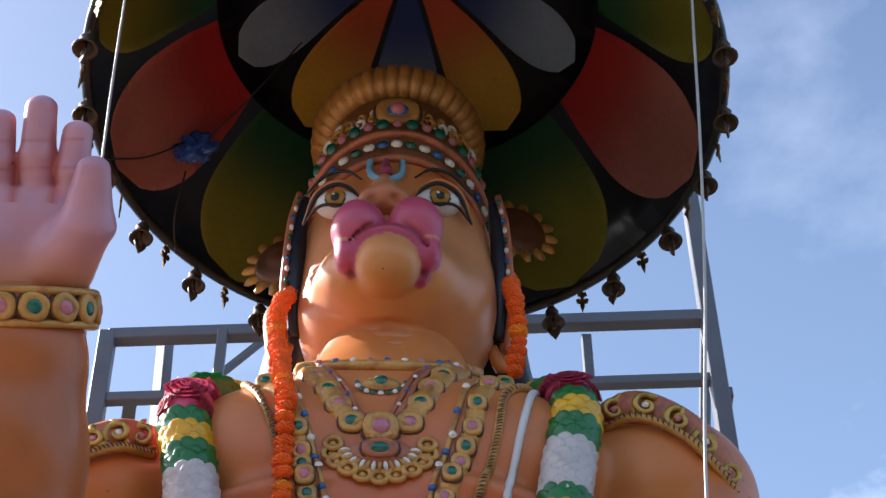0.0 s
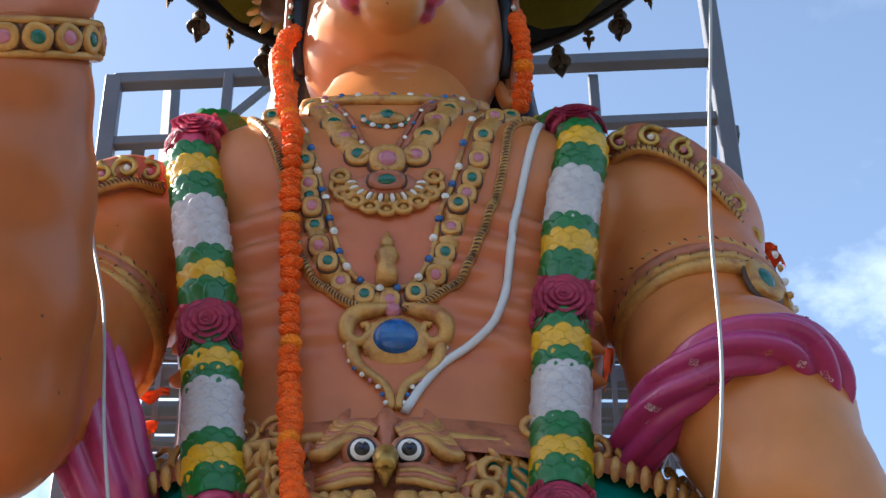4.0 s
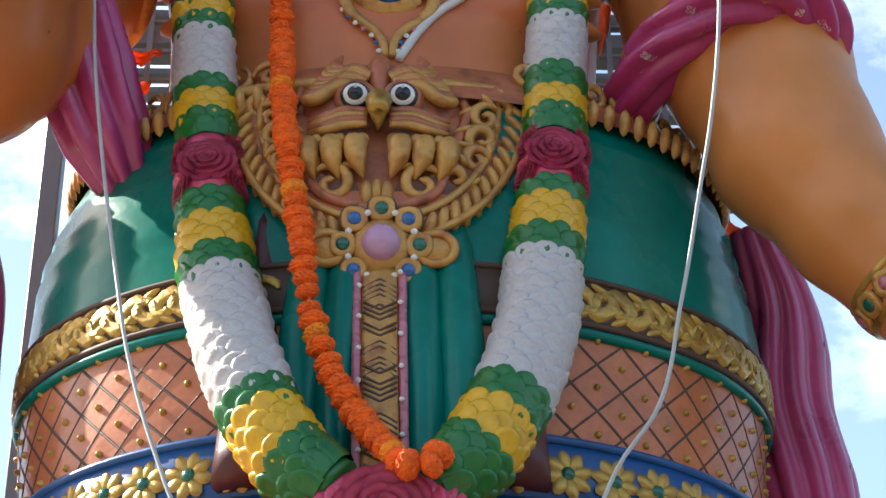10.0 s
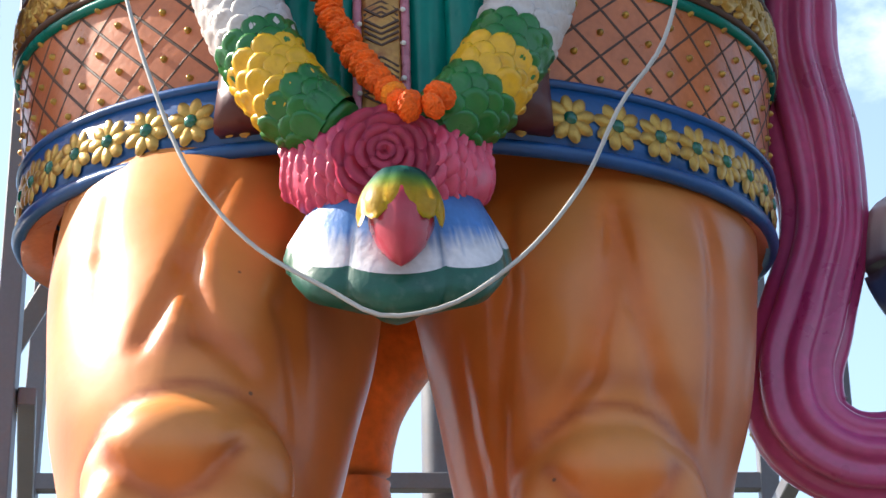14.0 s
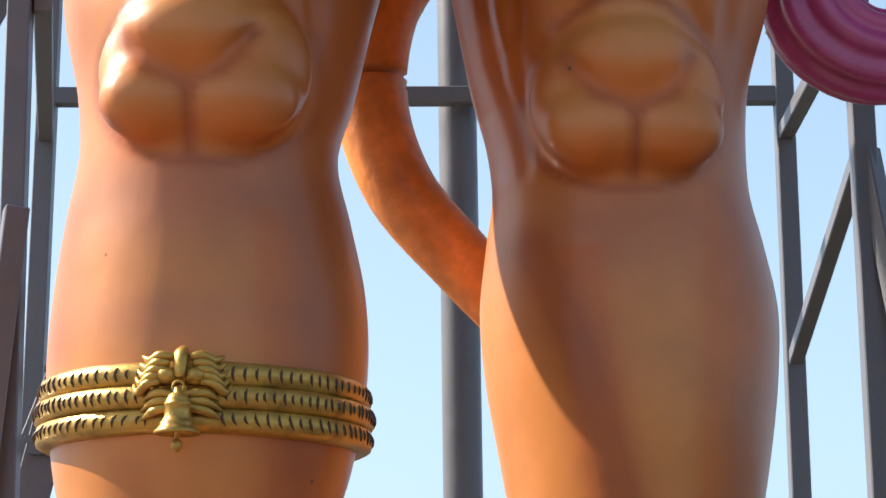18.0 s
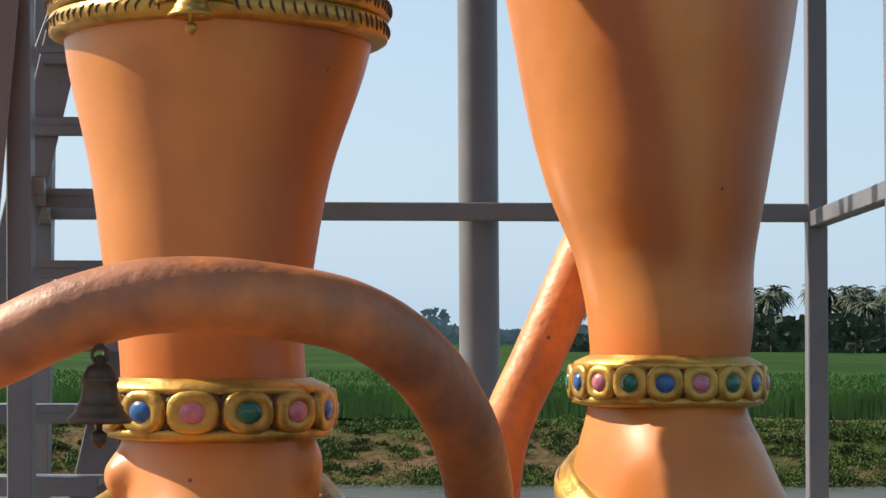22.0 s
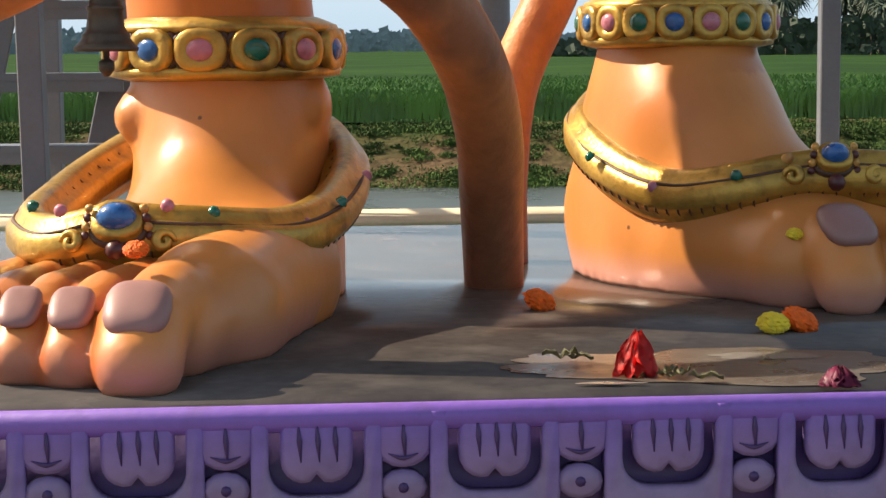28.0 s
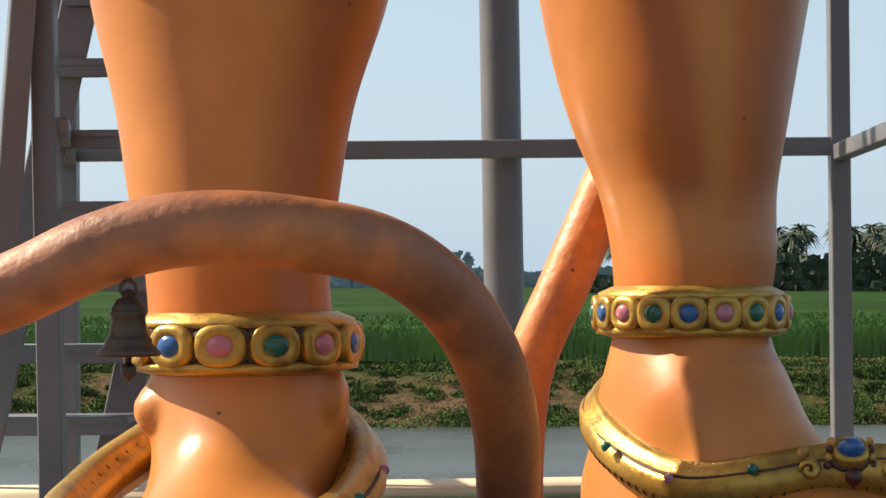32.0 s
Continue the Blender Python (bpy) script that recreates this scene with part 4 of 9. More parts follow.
c = mix(c, (0.20, 0.012, 0.03), np.clip(spray(v, muzzle(0.128, -14, 0.0), (0.024, 0.03, 0.024)) + spray(v, muzzle(0.128, 194, 0.0), (0.024, 0.03, 0.024)), 0, 1))
c = mix(c, (0.46, 0.13, 0.07), 0.8 * spray(v, (NOSE[0], 4.22, 7.625), (0.12, 0.07, 0.05)))
c = mix(c, (0.60, 0.16, 0.04), 0.7 * spray(v, (-0.26, 4.4, 7.9), (0.13, 0.3, 0.05)) + 0.7 * spray(v, (0.11, 4.4, 7.91), (0.13, 0.3, 0.05)))
add_skin(v, f, c)

# eyes, brows, mark on the brow, hair
for ex, ez, tilt in ((-0.262, 7.795, 1), (0.102, 7.812, -1)):
    bm = bmesh.new()
    bmesh.ops.create_uvsphere(bm, u_segments=110, v_segments=76, radius=1)
    m = pose(ex, 4.412, ez, 0, 0, 0) @ Matrix.Rotation(tilt * -0.22, 4, "Z") @ Matrix.Rotation(0.12 * tilt, 4, "Y")
    loc = np.array([x.co for x in bm.verts])
    size = np.array((0.086, 0.058, 0.048))
    bmesh.ops.transform(bm, matrix=m @ Matrix.Diagonal((*size, 1)), verts=bm.verts)
    # the gaze is cast down at those who stand below
    spot = loc * size - np.array((0.004 * tilt, -0.050, -0.012))
    rr = np.linalg.norm(spot, axis=1)
    col = np.tile((0.74, 0.72, 0.70), (len(loc), 1))
    col = mix(col, (0.02, 0.012, 0.01), 1.0 * (rr < 0.040))
    col = mix(col, (0.42, 0.20, 0.015), 1.0 * (rr < 0.035))
    col = mix(col, (0.01, 0.01, 0.01), 1.0 * (rr < 0.018))
    # small white catchlight painted on the eye
    col = mix(col, (0.9, 0.9, 0.9), 1.0 * (np.linalg.norm(spot - np.array((-0.008, -0.004, 0.010)), axis=1) < 0.006))
    add_bm(bm, col)
    bm = bmesh.new()
    lid = [(ex - 0.094, 4.415, ez - 0.018), (ex - 0.055, 4.368, ez + 0.032), (ex, 4.352, ez + 0.046), (ex + 0.055, 4.368, ez + 0.032), (ex + 0.094, 4.415, ez - 0.018)]
    out = 4 if tilt < 0 else 0
    lid[out] = (ex - tilt * 0.128, 4.47, ez - 0.050)
    tube(bm, lid, [0.003, 0.008, 0.009, 0.008, 0.003], 8, 28)
    low_lid = [lid[0], (ex - 0.05, 4.372, ez - 0.048), (ex, 4.362, ez - 0.058), (ex + 0.05, 4.372, ez - 0.048), lid[4]]
    tube(bm, low_lid, [0.003, 0.006, 0.006, 0.006, 0.003], 8, 28)
    tube(bm, [(ex + tilt * 0.085, 4.385, ez + 0.115), (ex + tilt * 0.03, 4.382, ez + 0.158), (ex - tilt * 0.04, 4.408, ez + 0.172), (ex - tilt * 0.13, 4.480, ez + 0.125)], [0.003, 0.007, 0.007, 0.003], 8, 24)
    add_bm(bm, (0.015, 0.012, 0.014))
    bm = bmesh.new()
    tube(bm, [(x, y + 0.004, z + 0.014) for x, y, z in lid], [0.004, 0.012, 0.014, 0.012, 0.004], 10, 28)
    add_bm(bm, (0.60, 0.19, 0.05))
bm = bmesh.new()
tube(bm, [(-0.150, 4.370, 8.00), (-0.144, 4.360, 7.91), (-0.09, 4.340, 7.855), (-0.036, 4.360, 7.91), (-0.03, 4.370, 8.00)], 0.013, 8, 30)
add_bm(bm, (0.22, 0.42, 0.55))
bm = bmesh.new()
tube(bm, [(-0.09, 4.362, 8.00), (-0.09, 4.348, 7.94), (-0.09, 4.340, 7.895)], [0.010, 0.020, 0.027], 8, 12)
add_bm(bm, (0.32, 0.05, 0.10))
bm = bmesh.new()
for s, xs in ((-1, -0.40), (1, 0.32)):
    tube(bm, [(xs - 0.005 * s, 4.58, 8.02), (xs + 0.012 * s, 4.60, 7.85), (xs + 0.022 * s, 4.66, 7.60), (xs + 0.01 * s, 4.72, 7.42)], [0.02, 0.035, 0.042, 0.025], 10, 20)
    tube(bm, [(xs - 0.02 * s, 4.98, 8.0), (xs + 0.03 * s, 5.02, 7.5), (xs + 0.08 * s, 5.05, 7.1), (xs + 0.06 * s, 5.0, 6.85)], [0.10, 0.12, 0.13, 0.06], 12, 20, ridge=lambda g, a: 1 + 0.08 * math.cos(9 * g))
add_bm(bm, (0.016, 0.018, 0.028))
# ears with stretched lobes
bm = bmesh.new()
for s, xs in ((-1, -0.44), (1, 0.315)):
    tube(bm, [(xs, 4.84, 7.72), (xs + 0.05 * s, 4.82, 7.66), (xs + 0.055 * s, 4.80, 7.50), (xs + 0.02 * s, 4.78, 7.34), (xs - 0.01 * s, 4.76, 7.42)], [0.03, 0.035, 0.033, 0.03, 0.02], 10, 24)
add_bm(bm, PEACH)


# the lower garment
DHOTI = np.array([(4.14, -0.995, 0.965, 4.78, 0.66), (4.3, -1.0, 0.975, 4.78, 0.68), (4.5, -1.025, 0.99, 4.79, 0.70), (4.72, -1.045, 1.01, 4.80, 0.71), (4.88, -1.045, 1.01, 4.80, 0.70), (5.14, -1.025, 0.975, 4.80, 0.66), (5.33, -0.965, 0.935, 4.80, 0.61), (5.50, -0.88, 0.855, 4.80, 0.56), (5.60, -0.83, 0.78, 4.80, 0.54)])


def cloth(a, z, out=0.0):
    """A point on the garment: a turns from the middle of the front (0) to the flanks (+-90 degrees)."""
    l, r, y, d = (float(smooth_curve(DHOTI[:, 0], DHOTI[:, i], np.array([z]))[0]) for i in (1, 2, 3, 4))
    n = Vector((math.sin(a) / ((r - l) / 2), -math.cos(a) / d, 0.0)).normalized()
    return Vector(((l + r) / 2 + (r - l) / 2 * math.sin(a), y - d * math.cos(a), z)) + n * out, n


bm = bmesh.new()
N, R = 96, 34
grid = []
for i in range(R):
    z = 4.14 + (5.49 - 4.14) * i / (R - 1)
    row = []
    for j in range(N):
        a = 2 * math.pi * j / N
        p, n = cloth(a, z)
        if i == 0:
            p.z += 0.012 * math.sin(9 * a) + 0.035 * math.cos(a)
        if z > 4.95:
            p += n * (0.006 * math.sin(z * 70 + 2 * math.sin(3 * a)))
        row.append(bm.verts.new(p))
    grid.append(row)
for i in range(R - 1):
    for j in range(N):
        q = bm.faces.new((grid[i][j], grid[i][(j + 1) % N], grid[i + 1][(j + 1) % N], grid[i + 1][j]))
        q.material_index = 1 if i > (4.73 - 4.14) / 1.35 * (R - 1) else 2
inner = [bm.verts.new(v.co + Vector((-v.co.x * 0.08, (4.78 - v.co.y) * 0.08, 0.02))) for v in grid[0]]
for j in range(N):
    bm.faces.new((inner[j], inner[(j + 1) % N], grid[0][(j + 1) % N], grid[0][j])).material_index = 2
mats = [q.material_index for q in bm.faces]
add_bm(bm, (0.1, 0.1, 0.1), np.array(mats))
# central pleats hanging in front
for x0, x1, w0, w1 in ((-0.20, -0.26, 0.05, 0.065), (-0.125, -0.155, 0.05, 0.06), (0.045, 0.06, 0.05, 0.06), (0.115, 0.165, 0.05, 0.065)):
    bm = bmesh.new()
    tube(bm, [(x0, 4.20, 5.06), (x0 * 0.6 + x1 * 0.4, 4.10, 4.75), (x1, 4.05, 4.2)], [w0, (w0 + w1) / 2, w1], 12, 20, squash=1.0)
    add_bm(bm, (0, 0, 0), 1)
bm = bmesh.new()
tube(bm, [(-0.34, 4.21, 5.0), (-0.36, 4.12, 4.2)], [0.06, 0.08], 12, 12)
tube(bm, [(0.26, 4.21, 5.0), (0.28, 4.12, 4.2)], [0.06, 0.08], 12, 12)
add_bm(bm, (0, 0, 0), 3)
# lattice grooves on the copper field
bm = bmesh.new()
for k in range(-26, 27):
    for s in (-1, 1):
        pts = []
        for i in range(9):
            z = 4.30 + 0.40 * i / 8
            a = radians(k * 8.5) + s * (z - 4.50) * 1.15
            if abs(a) < radians(9) or abs(a) > radians(100):
                continue
            pts.append(cloth(a, z, -0.004)[0])
        if len(pts) > 4:
            tube(bm, pts, 0.0062, 5)
add_bm(bm, (0, 0, 0), 4)

# the long scarf: over both forearms and down beside the legs
def scarf(path, radii, sides=72, folds=9, n=90, squash=0.55, twist=2.5, dots=90, deep=0.085):
    bm = bmesh.new()
    tube(bm, path, radii, sides, n, squash=squash, ridge=lambda g, a: 1 + deep * (2.6 * abs(math.cos(0.5 * (folds * g + twist * a))) - 1.6), up=(0, 1, 0))
    def tint(v):
        k = np.array([noise.noise(Vector(p) * 2.2) for p in v])
        return mix(np.tile((0.37, 0.028, 0.135), (len(v), 1)), (0.46, 0.070, 0.20), np.clip(k + 0.4, 0, 1))
    bm.normal_update()
    bm.verts.ensure_lookup_table()
    r = random.Random(len(path))
    spots = [(v.co.copy(), v.normal.copy()) for v in r.sample(list(bm.verts), dots)]
    add_bm(bm, tint, 5)
    for q, (p, nr) in enumerate(spots):
        if nr.y > 0.3:
            continue
        bm = bmesh.new()
        m = facing(p, nr, (0.1, 0.2, 1)) @ Matrix.Rotation(r.uniform(0, 3), 4, "Z")
        for i in range(4):
            dome(bm, m @ Matrix.Translation((0.009 * math.cos(i * 1.571), 0.009 * math.sin(i * 1.571), 0)), 0.0065, 0.0065, 0.002, 6, 1)
        add_bm(bm, (0.62, 0.50, 0.55) if q % 3 else (0.60, 0.33, 0.05))


scarf([(1.02, 4.75, 5.35), (1.10, 4.85, 5.10), (1.10, 4.90, 4.80), (1.14, 4.9, 4.55), (1.15, 4.9, 4.28), (1.08, 4.9, 4.03), (1.03, 4.9, 3.85), (1.05, 4.9, 3.73), (1.15, 4.9, 3.65), (1.30, 4.9, 3.65), (1.43, 4.9, 3.73), (1.46, 4.9, 3.88), (1.42, 4.9, 4.05)],
      [0.06, 0.10, 0.125, 0.13, 0.13, 0.115, 0.115, 0.125, 0.125, 0.12, 0.11, 0.11, 0.06], squash=1.0)
scarf([(-1.30, 4.6, 5.5), (-1.28, 4.6, 5.2), (-1.22, 4.6, 5.0), (-1.20, 4.6, 4.75), (-1.19, 4.6, 4.45), (-1.20, 4.6, 4.25), (-1.30, 4.6, 4.08), (-1.42, 4.6, 4.02)],
      [0.12, 0.125, 0.12, 0.115, 0.12, 0.125, 0.12, 0.06], squash=1.0)
scarf([(0.60, 4.60, 5.50), (0.66, 4.38, 5.56), (0.76, 4.16, 5.60), (0.90, 4.06, 5.64), (1.04, 4.07, 5.66), (1.13, 4.16, 5.64), (1.17, 4.36, 5.58), (1.12, 4.6, 5.45)], [0.09, 0.10, 0.10, 0.10, 0.098, 0.095, 0.09, 0.08], squash=0.75, twist=40, folds=6, deep=0.13)
scarf([(-0.98, 4.30, 5.98), (-0.93, 4.30, 5.72), (-0.87, 4.36, 5.5), (-0.79, 4.44, 5.32), (-0.74, 4.5, 5.22)], [0.05, 0.12, 0.145, 0.13, 0.06], squash=0.9, deep=0.12)
# blue and white tip of the scarf
bm = bmesh.new()
tube(bm, [(1.42, 4.88, 4.00), (1.38, 4.88, 4.10), (1.40, 4.88, 4.28), (1.50, 4.88, 4.40)], [0.06, 0.12, 0.13, 0.05], 24, 24, ridge=lambda g, a: 1 + 0.07 * math.cos(8 * g))
add_bm(bm, lambda v: mix(np.tile((0.03, 0.07, 0.17), (len(v), 1)), (0.6, 0.5, 0.45), np.clip((v[:, 2] - 4.12) / 0.2, 0, 1)))

me = bpy.data.meshes.new("statue")
allv = np.concatenate(statue_v)
me.from_pydata(allv.tolist(), [], statue_f)
for m in (SKIN, TEAL, COPPER, MAROON, GROOVE, MAGENTA, TAIL):
    me.materials.append(m)
me.polygons.foreach_set("material_index", np.array(statue_m, np.int32))
col = me.color_attributes.new("paint", "FLOAT_COLOR", "POINT")
col.data.foreach_set("color", np.c_[np.concatenate(statue_c), np.ones(len(allv))].astype(np.float32).ravel())
me.shade_smooth()
me.validate()
statue = tagged(new("statue", me), "giant painted standing statue with a raised palm and long tail", "statue")


# ---- ground, river, far bank and fields ----
def earth(name, a, b, c, scale):
    """Soil, dry grass and green mixed in patches."""
    m = bpy.data.materials.new(name)
    m.use_nodes = True
    n, l = m.node_tree.nodes, m.node_tree.links
    b0 = n["Principled BSDF"]
    b0.inputs["Roughness"].default_value = 0.95
    b0.inputs["Specular IOR Level"].default_value = 0.05
    co = n.new("ShaderNodeTexCoord")
    t1, t2 = n.new("ShaderNodeTexNoise"), n.new("ShaderNodeTexNoise")
    t1.inputs["Scale"].default_value, t1.inputs["Detail"].default_value = scale, 8
    t2.inputs["Scale"].default_value, t2.inputs["Detail"].default_value = scale * 9, 6
    l.new(co.outputs["Object"], t1.inputs["Vector"])
    l.new(co.outputs["Object"], t2.inputs["Vector"])
    r = n.new("ShaderNodeValToRGB")
    r.color_ramp.elements[0].color, r.color_ramp.elements[1].color = (*a, 1), (*c, 1)
    r.color_ramp.elements[0].position, r.color_ramp.elements[1].position = 0.38, 0.64
    e = r.color_ramp.elements.new(0.52)
    e.color = (*b, 1)
    l.new(t1.outputs["Fac"], r.inputs["Fac"])
    k = n.new("ShaderNodeMapRange")
    k.inputs["To Min"].default_value, k.inputs["To Max"].default_value = 0.5, 1.5
    l.new(t2.outputs["Fac"], k.inputs["Value"])
    s = n.new("ShaderNodeVectorMath")
    s.operation = "SCALE"
    l.new(r.outputs["Color"], s.inputs[0])
    l.new(k.outputs["Result"], s.inputs["Scale"])
    l.new(s.outputs["Vector"], b0.inputs["Base Color"])
    bp = n.new("ShaderNodeBump")
    bp.inputs["Distance"].default_value = 0.15
    l.new(t2.outputs["Fac"], bp.inputs["Height"])
    l.new(bp.outputs["Normal"], b0.inputs["Normal"])
    return m


SOIL = earth("bank_soil", (0.030, 0.050, 0.014), (0.060, 0.056, 0.024), (0.100, 0.066, 0.038), 0.30)
CROP = earth("standing_crop", (0.012, 0.036, 0.007), (0.017, 0.048, 0.008), (0.026, 0.062, 0.012), 0.05)
WATER_Z, BANK_Y = -2.5, 58.0

bm = bmesh.new()
xs = [-4000, -600, -120] + list(np.linspace(-60, 60, 61)) + [120, 600, 4000]
ys = [(-4000, 0.0), (-40, 0.0), (7.6, 0.0), (8.4, -0.9), (12, -3.6), (30, -4.2), (56.5, -3.5), (58, -3.0), (60, -2.35), (62.5, -1.75), (64, -1.15), (66, -0.95), (68, -0.9), (90, -0.9), (400, -0.9), (4500, -0.9)]
rows = []
for y, z in ys:
    row = []
    for x in xs:
        k = 0.0 if y < 50 or y > 80 else noise.noise(Vector((x * 0.16, y * 0.3, 0))) * 0.9
        row.append(bm.verts.new((x, y + k, z + k * 0.25 * (y > 57))))
    rows.append(row)
for a, b in zip(rows, rows[1:]):
    for j in range(len(xs) - 1):
        bm.faces.new((a[j], a[j + 1], b[j + 1], b[j]))
tagged(part("ground", bm, SOIL), "bare earth and rough grass running from the paving to the far fields", "ground", kind="structure")

bm = bmesh.new()
box(bm, (0, 34, WATER_Z - 0.05), (4000, 50, 0.1))
WATER = material("river_water", (0.055, 0.065, 0.06), rough=0.3, vary=0.1, scale=0.2, bump=0.4, bscale=2.5)
tagged(part("water", bm, WATER), "calm grey-green river water below the bank", "water", kind="structure")

bm = bmesh.new()
box(bm, (0, -5, 0.02), (40, 25.0, 0.04))
tagged(part("pavement", bm, PAVE), "plain pale grey paving round the plinth", "pavement", kind="structure")


def joined(name, verts, faces, mat, label, category, cols=None):
    me = bpy.data.meshes.new(name)
    me.from_pydata([tuple(v) for v in verts], [], faces)
    me.materials.append(mat)
    ob = new(name, me)
    return tagged(ob, label, category, kind="stuff")


LEAVES = material("bush_leaves", (0.050, 0.088, 0.022), rough=0.8, vary=0.75, scale=0.55, bump=0)
LEAVES.node_tree.nodes["Principled BSDF"].inputs["Specular IOR Level"].default_value = 0.15
CANE = material("cane_blades", (0.085, 0.19, 0.033), rough=0.6, vary=0.4, scale=0.5, bump=0)
PALM = material("palm_fronds", (0.034, 0.056, 0.032), rough=0.7, vary=0.4, scale=0.4, bump=0)
WOODY = material("palm_trunk", (0.07, 0.06, 0.05), rough=0.9, vary=0.2)
rng = random.Random(5)

# the crop: a standing mass with upright blades along its edge and top
bm = bmesh.new()
rows = []
for y in [69, 69.4, 70, 72, 75, 79, 84, 90, 98, 110, 130, 170, 250, 400, 700, 1500, 4000]:
    w = max(60, y * 0.6)
    row = []
    for i in range(81):
        x = -w + 2 * w * i / 80
        z = -0.85 if y == 69 else (0.05 if y > 69.5 else -0.2) + 0.16 * noise.noise(Vector((x * 0.9, y * 0.3, 4))) + 0.12 * noise.noise(Vector((x * 0.12, y * 0.05, 1)))
        row.append(bm.verts.new((x, y + 0.5 * noise.noise(Vector((x * 0.3, 3, 0))), z)))
    rows.append(row)
for a, b in zip(rows, rows[1:]):
    for j in range(80):
        bm.faces.new((a[j], a[j + 1], b[j + 1], b[j]))
tagged(part("field", bm, CROP), "broad field of standing green sugar cane", "field", kind="stuff")
vs, fs = [], []
for n in range(15000):
    y = 68.6 + 36 * rng.random() ** 2.2
    x = rng.uniform(-0.27, 0.27) * y
    z0 = -0.9 if y < 69.6 else -0.15
    h = (0.9 if y < 69.6 else 0.35) * rng.uniform(0.7, 1.35)
    lean, w = rng.uniform(-0.22, 0.22), rng.uniform(0.02, 0.045)
    dy = rng.uniform(-0.2, 0.2)
    i = len(vs)
    vs += [(x - w, y, z0), (x + w, y, z0), (x + lean * 0.6 + w * 0.8, y + dy * 0.5, z0 + h * 0.75), (x + lean * 0.6 - w * 0.8, y + dy * 0.5, z0 + h * 0.75), (x + lean * 1.5, y + dy, z0 + h)]
    fs += [(i, i + 1, i + 2, i + 3), (i + 3, i + 2, i + 4)]
joined("cane_blades", vs, fs, CANE, "long green blades along the edge of the cane field", "crop")

# scrub on the bank
vs, fs = [], []
for n in range(1500):
    y = rng.uniform(57.4, 66.5)
    x = rng.uniform(-19, 19)
    patch = noise.noise(Vector((x * 0.22, y * 0.35, 2.0))) + 0.5 * noise.noise(Vector((x * 0.8, y * 0.9, 5.0)))
    if patch < (-0.7 if y < 59.8 else -0.24 if y < 65.0 else -0.6):
        continue
    zb = float(np.interp(y, [56.5, 58, 60, 62.5, 64, 66], [-3.5, -3.0, -2.35, -1.75, -1.15, -0.95]))
    r = rng.uniform(0.22, 0.62) * (1.15 if y < 60.0 else 0.62) * (1.0 + 0.7 * max(0.0, patch))
    for k in range(150):
        u = Vector((rng.gauss(0, 1), rng.gauss(0, 1), abs(rng.gauss(0, 0.75)))).normalized() * r * rng.uniform(0.3, 1.05)
        c = Vector((x, y, zb)) + Vector((u.x * 1.5, u.y, u.z * 0.95))
        s = rng.uniform(0.018, 0.05)
        d1 = Vector((rng.gauss(0, 1), rng.gauss(0, 1), rng.gauss(0, 1.6))).normalized() * s * 1.5
        d2 = d1.cross(Vector((rng.gauss(0, 1), rng.gauss(0, 1), rng.gauss(0, 1)))).normalized() * s * 0.55
        i = len(vs)
        vs += [c - d1, c + d2, c + d1, c - d2]
        fs.append((i, i + 1, i + 2, i + 3))
joined("bank_scrub", vs, fs, LEAVES, "low green scrub and weeds on the river bank", "bushes")

# far tree line, with distance haze put into the leaf colour
vs, fs = [], []
for n in range(5200):
    y = rng.uniform(600, 900)
    x = rng.uniform(-0.27, 0.27) * y
    h = 7 + 5 * noise.noise(Vector((x * 0.02, 0, 7))) + (5 if abs(x / y + 0.003) < 0.006 else 0)
    c = Vector((x, y, -0.9 + h * rng.random()))
    for k in range(2):
        d1 = Vector((rng.gauss(0, 1), 0, rng.gauss(0, 1))).normalized() * rng.uniform(0.8, 2.2)
        d2 = Vector((-d1.z, rng.gauss(0, 0.4), d1.x)) * 0.7
        i = len(vs)
        vs += [c - d1, c + d2, c + d1, c - d2]
        fs.append((i, i + 1, i + 2, i + 3))
FARTREE = material("far_leaves_haze_tinted", (0.20, 0.26, 0.29), rough=0.9, vary=0.25, scale=0.05, bump=0)
joined("far_woods", vs, fs, FARTREE, "far low woods, haze painted into their pale leaves, along the horizon", "woods")


def palm(h, seed):
    """A coconut palm: a tapered leaning trunk and a crown of drooping fronds."""
    r = random.Random(seed)
    t = thing("palm_tree", "tall coconut palm with a ragged drooping crown at the field's end", "palm tree", "palms behind the field")
    bm = bmesh.new()
    lean = r.uniform(-0.5, 0.5)
    tube(bm, [(0, 0, 0), (lean * 0.3, 0, h * 0.4), (lean, 0, h * 0.85)], [0.22, 0.15, 0.12], 6, 7)
    part("trunk", bm, WOODY, t)
    bm = bmesh.new()
    for k in range(44):
        a, e = r.uniform(0, 6.283), r.uniform(-0.5, 1.2)
        L = r.uniform(2.2, 3.4)
        d = Vector((math.cos(a), math.sin(a), 0))
        side = Vector((-d.y, d.x, 0))
        last = None
        for i in range(6):
            u = i / 5
            p = Vector((lean, 0, h * 0.85)) + d * (L * u * math.cos(e * 0.7)) + Vector((0, 0, L * (u * math.sin(e) - 0.75 * u * u)))
            w = 0.24 * math.sin(math.pi * (0.12 + 0.85 * u)) * r.uniform(0.5, 1.2)
            pair = (bm.verts.new(p + side * w - Vector((0, 0, w * 0.7))), bm.verts.new(p), bm.verts.new(p - side * w - Vector((0, 0, w * 0.7))))
            if last:
                bm.faces.new((last[0], last[1], pair[1], pair[0]))
                bm.faces.new((last[1], last[2], pair[2], pair[1]))
            last = pair
    part("crown", bm, PALM, t, smooth=False)
    return t


